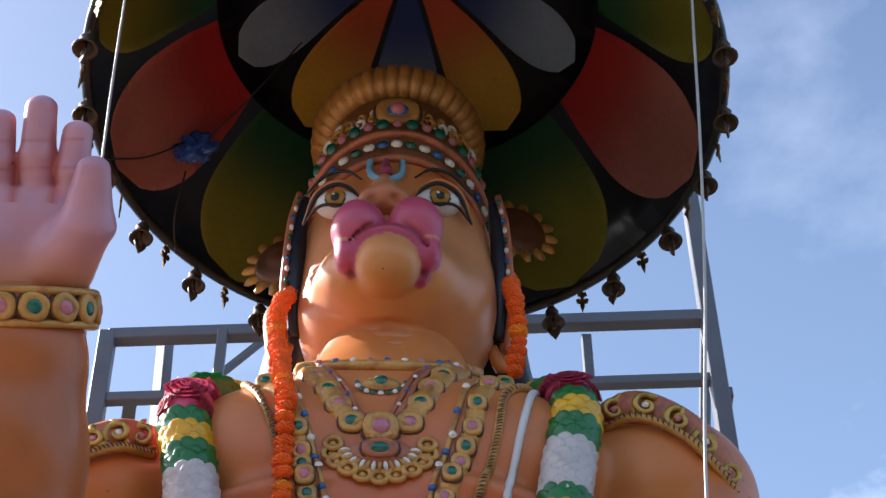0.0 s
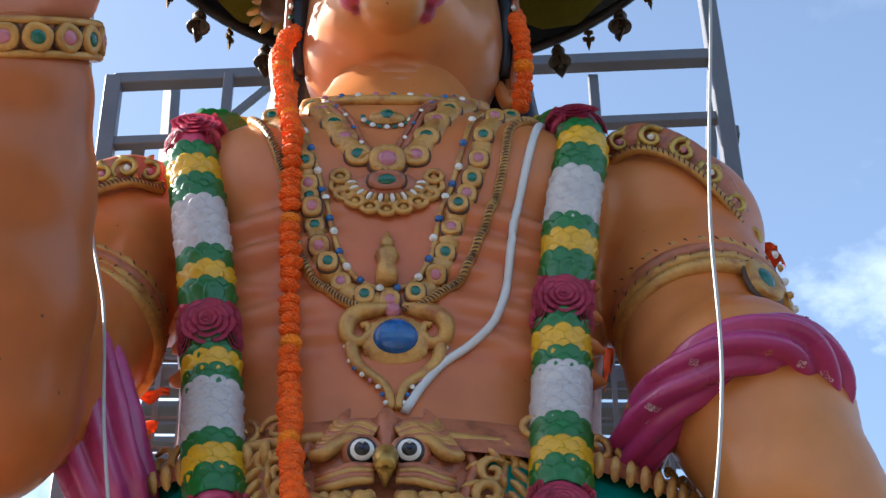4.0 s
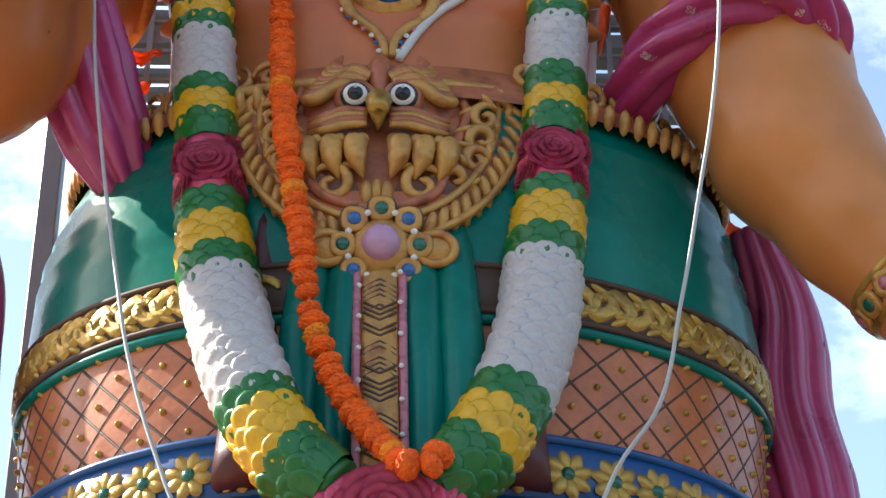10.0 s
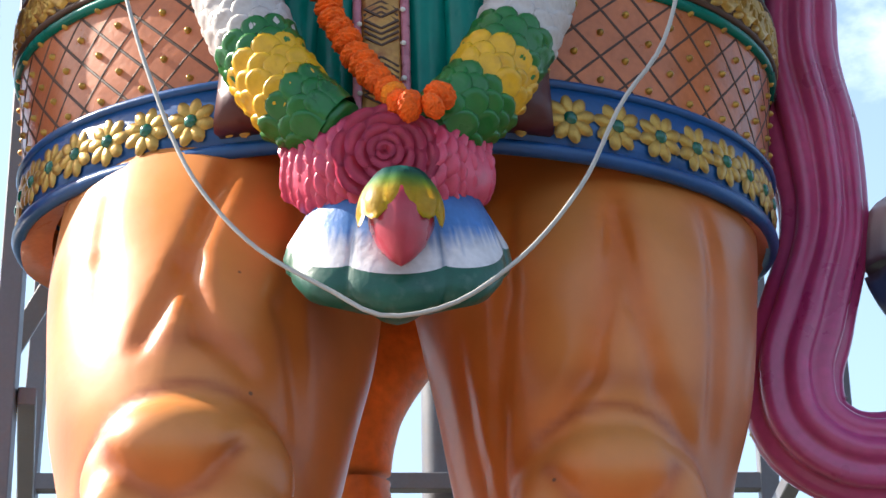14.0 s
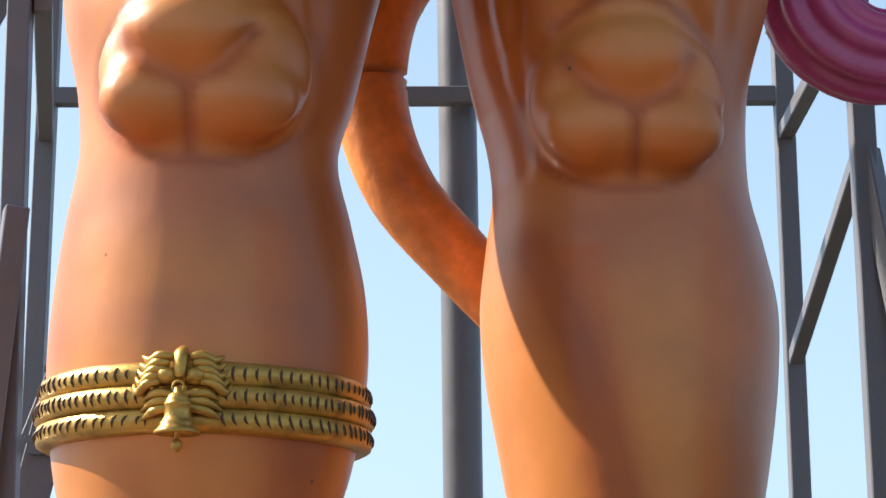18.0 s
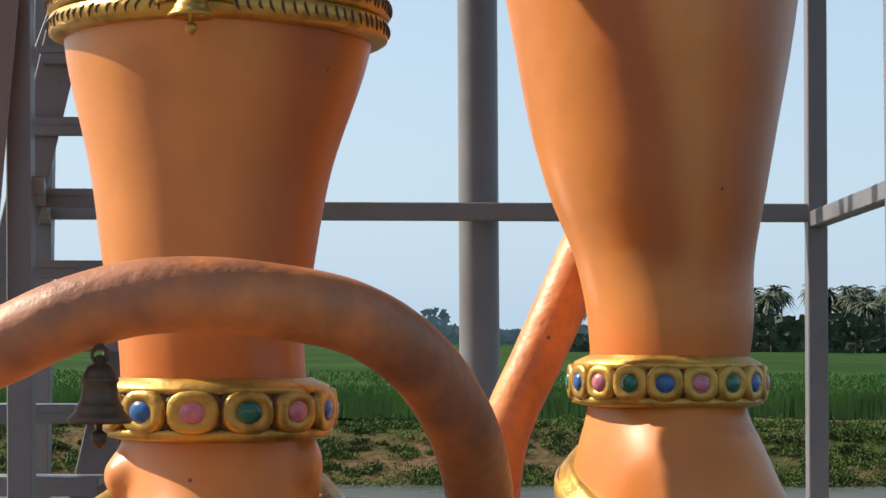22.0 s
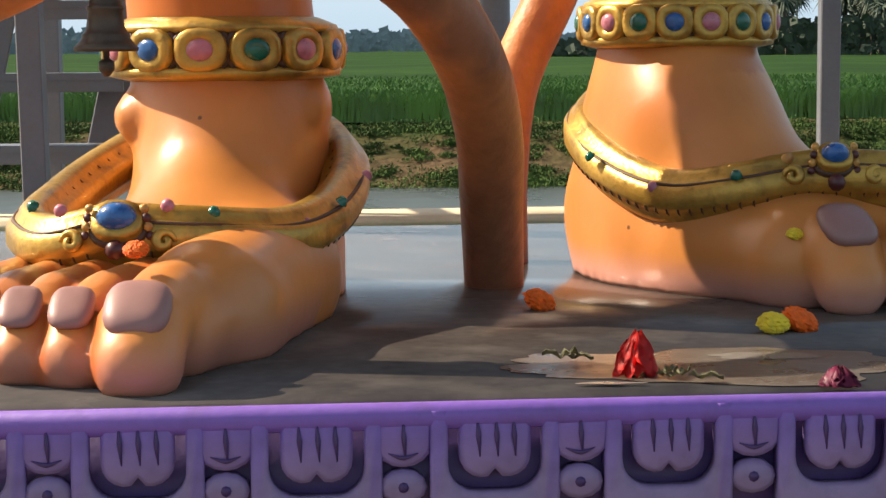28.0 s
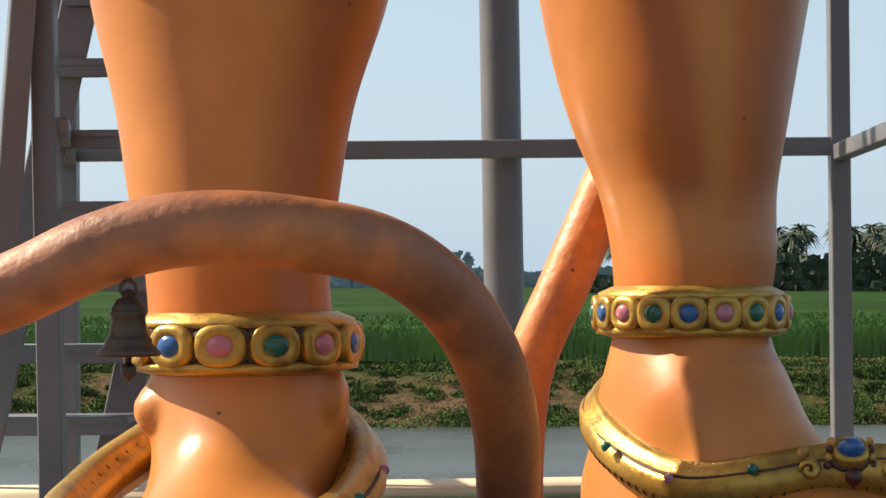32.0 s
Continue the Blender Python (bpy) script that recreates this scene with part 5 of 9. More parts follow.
kinds = [palm(h, s) for h, s in ((13.0, 1), (11.2, 2), (9.6, 3))]
for n, k in enumerate(kinds):
    k.location = (66 + 6 * n, 330 + 8 * n, -0.9)
for n in range(64):
    y = rng.uniform(300, 360)
    x = y * rng.choice([rng.uniform(0.145, 0.26), rng.uniform(0.145, 0.26), rng.uniform(0.06, 0.15), rng.uniform(0.2, 0.25)])
    copy_thing(kinds[n % 3], pose(x, y, -0.9, 0, 0, rng.uniform(0, 360)))
vs, fs = [], []
for n in range(2600):
    y = rng.uniform(290, 330)
    u = rng.uniform(0.05, 0.27)
    x = y * u
    c = Vector((x, y, -0.9 + rng.random() ** 1.3 * (3.4 if u < 0.14 else 6.5)))
    for k in range(2):
        d1 = Vector((rng.gauss(0, 1), 0, rng.gauss(0, 1))).normalized() * rng.uniform(0.4, 1.1)
        d2 = Vector((-d1.z, rng.gauss(0, 0.4), d1.x)) * 0.7
        i = len(vs)
        vs += [c - d1, c + d2, c + d1, c - d2]
        fs.append((i, i + 1, i + 2, i + 3))
joined("under_trees", vs, fs, PALM, "dense dark undergrowth beneath the far palms", "bushes")

# ---- plinth ----
PT = pose(0.03, 2.925, 0, 0, 0, 5.2)
plinth = thing("plinth", "purple lotus-petal plinth with a worn grey stone top", "plinth")
bm = bmesh.new()
box(bm, (0, 1.44, 0.50), (5.2, 2.8, 1.0), PT, 0.02)
part("base", bm, material("base_green_paint", (0.03, 0.14, 0.05), rough=0.6, vary=0.2, scale=3), plinth)


def plum(v, top=1.225, low=1.12):
    k = np.clip((v[:, 2] - low) / (top - low), 0, 1)
    return mix(np.tile((0.23, 0.165, 0.31), (len(v), 1)), (0.175, 0.085, 0.40), k ** 1.2)


def paint(ob, fn):
    me = ob.data
    v = np.empty(len(me.vertices) * 3)
    me.vertices.foreach_get("co", v)
    v = v.reshape(-1, 3)
    c = me.color_attributes.new("paint", "FLOAT_COLOR", "POINT")
    c.data.foreach_set("color", np.c_[fn(v), np.ones(len(v))].astype(np.float32).ravel())
    return ob


bm = bmesh.new()
box(bm, (0, 1.45, 1.112), (5.24, 2.8, 0.218), PT, 0.015)
paint(part("frieze", bm, LILAC, plinth), lambda v: np.tile((0.07, 0.035, 0.155), (len(v), 1)))
bm = bmesh.new()
box(bm, (0, 1.46, 1.231), (5.22, 2.78, 0.018), PT, 0.006)
part("stone_top", bm, SLAB, plinth, "polished grey stone top with dried water marks")
bm = bmesh.new()
tube(bm, [PT @ Vector((-2.62, 0.031, 1.2185)), PT @ Vector((2.62, 0.031, 1.2185))], 0.021, 16)
paint(part("top_roll", bm, LILAC, plinth), lambda v: np.tile((0.18, 0.09, 0.40), (len(v), 1)))


def slab_shape(bm, pts, y0, y1, bev=0.006):
    """A flat outline in x and z given depth, with eased edges."""
    f = bm.faces.new([bm.verts.new((x, y0, z)) for x, z in pts])
    r = bmesh.ops.extrude_face_region(bm, geom=[f])
    top = [e for e in r["geom"] if isinstance(e, bmesh.types.BMVert)]
    bmesh.ops.translate(bm, verts=top, vec=(0, y1 - y0, 0))
    tf = [e for e in r["geom"] if isinstance(e, bmesh.types.BMFace)]
    if bev:
        i = bmesh.ops.inset_region(bm, faces=tf, thickness=bev, depth=0)
        bmesh.ops.translate(bm, verts=list({v for q in tf for v in q.verts}), vec=(0, -bev * 0.7 if y1 < y0 else bev * 0.7, 0))
    bmesh.ops.recalc_face_normals(bm, faces=bm.faces)
    return bm


def arc(cx, cz, rx, rz, a0, a1, n):
    return [(cx + rx * math.cos(radians(a0 + (a1 - a0) * i / n)), cz + rz * math.sin(radians(a0 + (a1 - a0) * i / n))) for i in range(n + 1)]


def petal_parts():
    """The carved motifs of the frieze: an outer border, its heart-shaped inner petal, and a small petal over a bead."""
    bm = bmesh.new()
    w, top = 0.096, 1.230
    outer = [(-w, top)] + arc(-w + 0.05, 1.075, 0.05, 0.055, 180, 270, 5) + arc(w - 0.05, 1.075, 0.05, 0.055, 270, 360, 5) + [(w, top)]
    inner = [(w - 0.026, top)] + arc(w - 0.068, 1.148, 0.042, 0.042, 0, -90, 5) + arc(-w + 0.068, 1.148, 0.042, 0.042, -90, -180, 5) + [(-w + 0.026, top)]
    slab_shape(bm, outer + inner, 0.0, -0.024, 0.006)
    me = paint(part("border_petal", bm, LILAC, plinth), plum).data
    bm = bmesh.new()
    u = w - 0.043
    heart = [(-u, top - 0.005)] + arc(-u + 0.034, 1.160, 0.034, 0.034, 180, 285, 5) + [(0, 1.139)] + arc(u - 0.034, 1.160, 0.034, 0.034, 255, 360, 5) + [(u, top - 0.005)]
    slab_shape(bm, heart, 0.0, -0.020, 0.009)
    me2 = paint(part("heart_petal", bm, LILAC, plinth), plum).data
    bm = bmesh.new()
    small = [(-0.042, top - 0.004)] + arc(0, 1.180, 0.042, 0.034, 180, 360, 8) + [(0.042, top - 0.004)]
    slab_shape(bm, small, 0.0, -0.020, 0.008)
    me3 = paint(part("small_petal", bm, LILAC, plinth), plum).data
    bm = bmesh.new()
    slab_shape(bm, arc(0, 1.1165, 0.035, 0.0265, 0, 330, 11), 0.0, -0.020, 0.009)
    me4 = paint(part("bead", bm, LILAC, plinth), plum).data
    bm = bmesh.new()
    tube(bm, [(0, -0.0262, 1.216), (0.001, -0.0268, 1.19), (0.003, -0.0262, 1.158)], [0.0015, 0.0046, 0.001], 6)
    me5 = paint(part("vein", bm, LILAC, plinth), lambda v: np.tile((0.05, 0.022, 0.11), (len(v), 1))).data
    bm = bmesh.new()
    tube(bm, [(-0.022, -0.0255, 1.168), (0, -0.0262, 1.161), (0.022, -0.0255, 1.168)], [0.001, 0.004, 0.001], 6, 7)
    me6 = paint(part("fold", bm, LILAC, plinth), lambda v: np.tile((0.05, 0.022, 0.11), (len(v), 1))).data
    bm = bmesh.new()
    tube(bm, [(0.0, -0.016, 1.117), (0, -0.0285, 1.117)], [0.008, 0.008], 8)
    me7 = paint(part("bead_eye", bm, LILAC, plinth), lambda v: np.tile((0.05, 0.022, 0.11), (len(v), 1))).data
    return me, me2, me3, me4, me5, me6, me7


motifs = petal_parts()
for ob in [o for o in plinth.children if o.name.split(".")[0] in ("border_petal", "heart_petal", "small_petal", "bead", "vein", "fold", "bead_eye")]:
    bpy.data.objects.remove(ob)
for k in range(-9, 10):
    turn, dx, dz = rng.uniform(-0.8, 0.8), rng.uniform(-0.003, 0.003), rng.uniform(-0.002, 0.002)
    for me, name, ox in ((motifs[0], "border_petal", 0), (motifs[1], "heart_petal", 0), (motifs[2], "small_petal", 0.127), (motifs[3], "bead", 0.127), (motifs[4], "vein", -0.026), (motifs[4], "vein", 0.001), (motifs[4], "vein", 0.027), (motifs[4], "vein", 0.127), (motifs[5], "fold", 0.127), (motifs[6], "bead_eye", 0.127)):
        share(name, me, plinth, PT @ pose(0.060 + k * 0.2597 + ox + dx, 0.040, dz, 0, 0, turn if ox != 0.127 else -turn))

# parapet behind
bm = bmesh.new()
box(bm, (0, 6.55, 0.59), (14, 0.22, 1.18), PT @ Matrix.Translation((0, -2.955, 0)), 0.01)
tagged(part("wall_parapet", bm, CREAM), "low cream-painted parapet wall along the river side", "wall", kind="structure")
bm = bmesh.new()
box(bm, (0, 6.55, 1.195), (14, 0.30, 0.04), PT @ Matrix.Translation((0, -2.955, 0)), 0.008)
tagged(part("trim_coping", bm, CREAM), "cream coping on the parapet", "coping", kind="structure")

# ---- steel tower behind the statue ----
tower = thing("steel_tower", "grey painted steel frame tower standing behind the statue", "steel frame")


def strut(a, b, w, name="bar", d=None, parent=None):
    bm = bmesh.new()
    bar(bm, a, b, w, d, 0, 0.004)
    return part(name, bm, STEEL, parent or tower, smooth=False)


FL, FR, BL, BR = (-1.215, 6.02), (1.40, 5.92), (-1.50, 7.55), (1.45, 7.52)
for (x, y), w, top in ((FL, 0.074, 8.75), (FR, 0.074, 11.2), (BL, 0.075, 9.6), (BR, 0.075, 9.6)):
    strut((x, y, 0), (x + (0.0 if y > 7 else -0.15 if x < 0 else -0.04), y, top), w, "post")
for z in (8.75, 8.36):
    strut((FL[0] - 0.145, FL[1], z - 0.02), (FR[0] - 0.04, FR[1], z + 0.06), 0.066 if z > 8.5 else 0.05)
for x in (-0.84, 0.81):
    strut((x, 5.98, 8.38), (x, 5.98, 8.74), 0.045, "upright")
for (ax, ay), (bx, by) in ((FL, BL), (FR, BR)):
    for z in (2.36, 4.2, 6.2, 8.35):
        strut((ax, ay, z), (bx, by, z), 0.06)
for z in (2.385, 4.36, 6.4, 8.4, 9.4):
    strut((BL[0], BL[1], z), (BR[0], BR[1], z), 0.068)
strut((FR[0], FR[1], 3.72), (BR[0], BR[1], 3.28), 0.055, "brace")
strut((FR[0], FR[1], 3.68), (FR[0] + 0.14, FR[1] - 0.2, 2.3), 0.06, "brace")
strut((FR[0] - 0.10, FR[1] + 0.3, 8.0), (FR[0] + 0.02, FR[1] + 0.3, 9.1), 0.05, "brace")
strut((FL[0] + 0.08, FL[1] + 0.2, 8.9), (FL[0] + 0.12, FL[1] + 0.25, 7.7), 0.06, "brace")
strut((FL[0] - 0.30, FL[1] + 0.4, 4.2), (FL[0] + 0.30, FL[1] + 0.6, 5.6), 0.07, "brace")
strut((FL[0] - 0.15, FL[1] + 0.9, 2.9), (FL[0] + 0.45, FL[1] + 0.9, 4.6), 0.08, "brace")
strut((FL[0] - 0.10, FL[1] + 0.6, 8.6), (FL[0] + 0.62, FL[1] + 0.6, 9.5), 0.035, "brace")
strut((FL[0] - 0.15, FL[1] - 0.10, 1.9), (FL[0] - 0.04, FL[1] - 0.06, 3.5), 0.075, "brace")
bm = bmesh.new()
tube(bm, [(0.19, 7.66, 0), (0.15, 7.66, 4.0), (0.07, 7.66, 9.8)], 0.078, 20, 24)
part("central_pole", bm, STEEL, tower, "thick round grey steel pole")

# steep access ladder on the sun side
ladder = thing("ladder", "steep grey steel access ladder with flat treads", "ladder")
for dx, dy in ((0.0, 0.0), (0.40, 0.22)):
    strut((-1.86 + dx, 6.45 + dy, 0.0), (-1.08 + dx, 6.55 + dy, 3.6), 0.025, "stringer", 0.12, ladder)
for n in range(14):
    z = 0.25 + n * 0.236
    x = -1.86 + 0.78 * z / 3.6
    bm = bmesh.new()
    box(bm, (x + 0.20, 6.57, z), (0.52, 0.17, 0.028), None, 0.004)
    box(bm, (x + 0.20, 6.50, z - 0.028), (0.50, 0.022, 0.04), None, 0.003)
    part("tread", bm, STEEL, ladder, smooth=False)

# caged walkway at hip height
walkway = thing("walkway_cage", "grey steel bar cage and slatted walkway behind the hips", "walkway")
for n in range(27):
    x = -1.18 + n * 0.098
    bm = bmesh.new()
    bar(bm, (x, 5.86, 5.55), (x, 5.86, 7.32), 0.02, 0.012, 0, 0)
    part("upright", bm, STEEL, walkway, smooth=False)
for n in range(13):
    z = 5.6 + n * 0.142
    bm = bmesh.new()
    bar(bm, (-1.2, 5.875, z), (1.38, 5.875, z), 0.02, 0.012 if n % 4 else 0.012, 0, 0)
    part("cross_bar", bm, STEEL, walkway, smooth=False)
for z in (6.30, 6.97, 7.32):
    strut((-1.2, 5.93, z), (1.38, 5.93, z), 0.07, "rail", None, walkway)
for n in range(9):
    bm = bmesh.new()
    box(bm, (0.08, 6.0 + n * 0.13, 7.36), (2.5, 0.07, 0.03))
    part("slat", bm, STEEL, walkway, smooth=False)


def flag(pts, seed):
    """A ragged cloth flag hung from its upper edge."""
    bm = bmesh.new()
    a, b, c, d = (Vector(p) for p in pts)
    g = []
    for i in range(9):
        u = i / 8
        row = []
        for j in range(7):
            w = j / 6
            p = (a * (1 - w) + b * w) * (1 - u) + (d * (1 - w) + c * w) * u
            p.y += 0.03 * math.sin(9 * w + seed) * (0.3 + u) + 0.015 * math.sin(14 * u + seed)
            row.append(bm.verts.new(p))
        g.append(row)
    for x, y in zip(g, g[1:]):
        for j in range(6):
            bm.faces.new((x[j], x[j + 1], y[j + 1], y[j]))
    bmesh.ops.solidify(bm, geom=bm.faces[:], thickness=0.003)
    return tagged(part("flag", bm, SAFFRON), "faded saffron cloth flag tied to the steel frame", "flag", "saffron flags")


for n, pts in enumerate((((1.08, 5.76, 6.10), (1.20, 5.76, 6.02), (1.15, 5.76, 5.74), (1.06, 5.76, 5.95)), ((0.74, 5.78, 7.12), (0.80, 5.78, 7.12), (0.775, 5.78, 6.95), (0.735, 5.78, 6.82)),
                         ((-1.17, 5.78, 6.33), (-1.10, 5.78, 6.30), (-1.03, 5.78, 5.94), (-1.13, 5.78, 5.98)), ((-1.08, 5.78, 6.80), (-0.92, 5.78, 6.80), (-0.92, 5.78, 6.76), (-1.08, 5.78, 6.74)),
                         ((-1.08, 5.80, 6.66), (-0.95, 5.80, 6.66), (-1.0, 5.80, 6.56), (-1.05, 5.80, 6.52)), ((1.30, 5.42, 7.24), (1.39, 5.42, 7.22), (1.42, 5.42, 7.14), (1.33, 5.42, 7.10)))):
    flag(pts, n)


# ---- parasol over the head ----
UC, UR, RISE, RIM_Z = Vector((-0.022, 4.30, 0)), 1.205, 0.95, 8.30
parasol = thing("parasol", "big domed temple parasol with painted petal panels on black", "parasol")


def canopy(r, a, low=0.0):
    """A point under the dome at a share r of its radius; a = 0 is straight away from the front."""
    z = RIM_Z + RISE * (1 - r * r) - low
    return Vector((UC.x + UR * r * math.sin(a), UC.y + UR * r * math.cos(a), z))


bm = bmesh.new()
rows = []
for i in range(13):
    rows.append([bm.verts.new(canopy(i / 12 if i else 0.005, 2 * math.pi * j / 84)) for j in range(84)])
for x, y in zip(rows, rows[1:]):
    for j in range(84):
        bm.faces.new((x[j], x[(j + 1) % 84], y[(j + 1) % 84], y[j]))
bmesh.ops.solidify(bm, geom=bm.faces[:], thickness=-0.02)
part("canopy", bm, BLACK, parasol, "black lined dome")
bm = bmesh.new()
tube(bm, [canopy(1.0, 2 * math.pi * j / 84, 0.01) for j in range(84)], 0.022, 10, closed=True)
part("rim", bm, BLACK, parasol)

PANELS = {"red": ((0.40, 0.016, 0.014), (0.40, 0.16, 0.125)), "green": ((0.010, 0.075, 0.03), (0.23, 0.215, 0.02)), "blue": ((0.012, 0.028, 0.14), (0.25, 0.31, 0.37)), "gold": ((0.48, 0.055, 0.014), (0.62, 0.35, 0.03))}
PANELM = material("parasol_panel_paint", (0.2, 0.2, 0.2), rough=0.55, vary=0.18, scale=3, bump=0.15, attr="paint")


def panel(a, r0, r1, half, tint, name, low=0.028):
    """A rounded petal panel just under the lining, its colour fading outward."""
    bm = bmesh.new()
    rows, cols = [], []
    R, C = 24, 12
    for i in range(R + 1):
        u = i / R
        r = r0 + (r1 - r0) * u
        # rounded outer end, pointed inner end
        k = min(1.0, 0.84 + 0.4 * u) if u < 0.55 else max(0.0, 1 - ((u - 0.55) / 0.45) ** 2.4) ** 0.5
        k = max(k, 0.02)
        rows.append([bm.verts.new(canopy(r, a + half * k * (2 * j / C - 1), low)) for j in range(C + 1)])
        cols += [u] * (C + 1)
    for x, y in zip(rows, rows[1:]):
        for j in range(C):
            bm.faces.new((x[j], y[j], y[j + 1], x[j + 1]))
    bmesh.ops.solidify(bm, geom=bm.faces[:], thickness=0.004)
    ob = part(name, bm, PANELM, parasol)
    inner, outer = (np.array(c) for c in PANELS[tint])

    def fade(v):
        r = np.sqrt((v[:, 0] - UC.x) ** 2 + (v[:, 1] - UC.y) ** 2) / UR
        k = 1 / (1 + np.exp(-((r - r0) / (r1 - r0) - 0.58) * 12))
        return inner + (outer - inner) * k[:, None]

    return paint(ob, fade)


STEP = 2 * math.pi / 10
for n in range(10):
    panel(n * STEP, 0.54, 0.985, STEP * 0.455, "red" if n % 2 == 0 else "green", "outer_panel")
    panel(n * STEP, 0.06, 0.60, STEP * 0.45, "blue" if n % 2 == 0 else "gold", "inner_panel", 0.05)
bm = bmesh.new()
rows = []
for i in range(7):
    rows.append([bm.verts.new(canopy(0.05 + 0.58 * i / 6, 2 * math.pi * j / 84, 0.040)) for j in range(84)])
for x, y in zip(rows, rows[1:]):
    for j in range(84):
        bm.faces.new((x[j], x[(j + 1) % 84], y[(j + 1) % 84], y[j]))
bmesh.ops.solidify(bm, geom=bm.faces[:], thickness=-0.006)
part("inner_lining", bm, BLACK, parasol)
bm = bmesh.new()
tube(bm, [(UC.x, UC.y + 0.52, 8.45), (UC.x, UC.y + 0.52, 9.05)], 0.03, 12, 4)
part("stem", bm, STEEL, parasol)

# hanging bells and gilt drops along the rim
def bell_parts(t, s=1.0, mat=BRONZE):
    bm = bmesh.new()
    turned(bm, [(0.003 * s, -0.012 * s), (0.009 * s, -0.016 * s), (0.008 * s, -0.024 * s), (0.018 * s, -0.028 * s), (0.025 * s, -0.040 * s), (0.025 * s, -0.045 * s), (0.0285 * s, -0.047 * s), (0.0285 * s, -0.051 * s), (0.026 * s, -0.054 * s), (0.0285 * s, -0.076 * s), (0.033 * s, -0.086 * s), (0.036 * s, -0.088 * s), (0.036 * s, -0.093 * s), (0.042 * s, -0.101 * s), (0.049 * s, -0.108 * s), (0.047 * s, -0.113 * s), (0.030 * s, -0.098 * s), (0.01 * s, -0.05 * s)], 18)
    part("bell_body", bm, mat, t)
    bm = bmesh.new()
    tube(bm, [(0, 0, -0.05 * s), (0, 0, -0.128 * s)], 0.005 * s, 6)
    turned(bm, [(0.003 * s, -0.122 * s), (0.012 * s, -0.128 * s), (0.012 * s, -0.14 * s), (0.004 * s, -0.15 * s)], 10)
    part("clapper", bm, mat, t)
    bm = bmesh.new()
    tube(bm, [(0.012 * s * math.cos(g), 0, -0.012 * s + 0.012 * s * math.sin(g)) for g in (2 * math.pi * i / 12 for i in range(12))], 0.003 * s, 6, closed=True, up=(0, 1, 0))
    part("ring", bm, mat, t)


def heart_bm(s):
    bm = bmesh.new()
    pts = [(0.0, -0.20), (-0.022, -0.165), (-0.03, -0.145), (-0.024, -0.13), (-0.01, -0.128), (0, -0.136), (0.01, -0.128), (0.024, -0.13), (0.03, -0.145), (0.022, -0.165)]
    slab_shape(bm, [(x * s, z * s) for x, z in pts], 0.003, -0.003, 0.001)
    return bm


bell = thing("hanging_bell", "small dark bronze bell with a heart-shaped drop on the parasol rim", "bell", "bells along the parasol rim")
bell_parts(bell, 1.0)
part("heart_drop", heart_bm(1.0), BRONZE, bell)
drop = thing("gilt_drop", "gilt trident-shaped drop hung from the parasol rim", "ornament", "gilt drops along the parasol rim")
bm = bmesh.new()
slab_shape(bm, [(0, -0.15), (-0.010, -0.105), (-0.006, -0.095), (-0.022, -0.088), (-0.026, -0.068), (-0.014, -0.062), (-0.007, -0.07), (-0.008, -0.05), (-0.020, -0.042), (-0.014, -0.022), (-0.004, -0.026), (0, 0.0), (0.004, -0.026), (0.014, -0.022), (0.020, -0.042), (0.008, -0.05), (0.007, -0.07), (0.014, -0.062), (0.026, -0.068), (0.022, -0.088), (0.006, -0.095), (0.010, -0.105)], 0.003, -0.003, 0)
part("plate", bm, BRASS, drop, smooth=False)
for n in range(24):
    a = radians(n * 15 + 0.5)
    p = canopy(1.0, a, 0.03)
    q = canopy(1.0, a + radians(7.2), 0.025)
    mb = pose(*p, rng.uniform(-4, 4), rng.uniform(-4, 4), math.degrees(-a) + rng.uniform(-25, 25))
    md = pose(*q, rng.uniform(-4, 4), rng.uniform(-6, 6), math.degrees(-a) + rng.uniform(-30, 30))
    if n == 0:
        bell.matrix_basis, drop.matrix_basis = mb, md
    else:
        copy_thing(bell, mb)
        copy_thing(drop, md)
# a torn blue bag caught on wires under the dome
bm = bmesh.new()
bmesh.ops.create_icosphere(bm, subdivisions=4, radius=0.075)
for v in bm.verts:
    k = 1 + 0.7 * noise.noise(v.co * 30) + 0.3 * noise.noise(v.co * 80)
    v.co = Vector((v.co.x * k, v.co.y * 0.5 * k, v.co.z * k * 1.1))
bmesh.ops.translate(bm, verts=bm.verts, vec=canopy(0.80, radians(-62), 0.10))
tagged(part("plastic_bag", bm, material("blue_plastic", (0.02, 0.07, 0.28), rough=0.3, vary=0.3, scale=20)), "crumpled blue plastic caught on loose wires under the parasol", "plastic bag")
for n, (a0, r0, a1, r1) in enumerate(((-58, 0.42, -60, 0.78), (-50, 1.0, -59, 0.86), (-76, 1.0, -63, 0.8))):
    bm = bmesh.new()
    p, q = canopy(r0, radians(a0), 0.04), canopy(r1, radians(a1), 0.06)
    tube(bm, [p, (p + q) / 2 - Vector((0.02, 0, 0.06)), q], 0.004, 6, 12)
    tagged(part("loose_wire", bm, BLACK), "thin loose wire dangling under the parasol", "wire", "loose wires")


# ---- ornaments, garlands and cords on the statue ----
from mathutils.bvhtree import BVHTree

SURF = BVHTree.FromPolygons([tuple(p) for p in allv], statue_f)


def front(x, z, out=0.0):
    """The point of the statue's front at x and height z, moved out of it, and the way out."""
    hit, n, _, _ = SURF.ray_cast(Vector((x, 2.0, z)), Vector((0, 1, 0)))
    if hit is None:
        hit, n = Vector((x, 4.5, z)), Vector((0, -1, 0))
    if n.y > 0:
        n = -n
    return hit + n * out, n


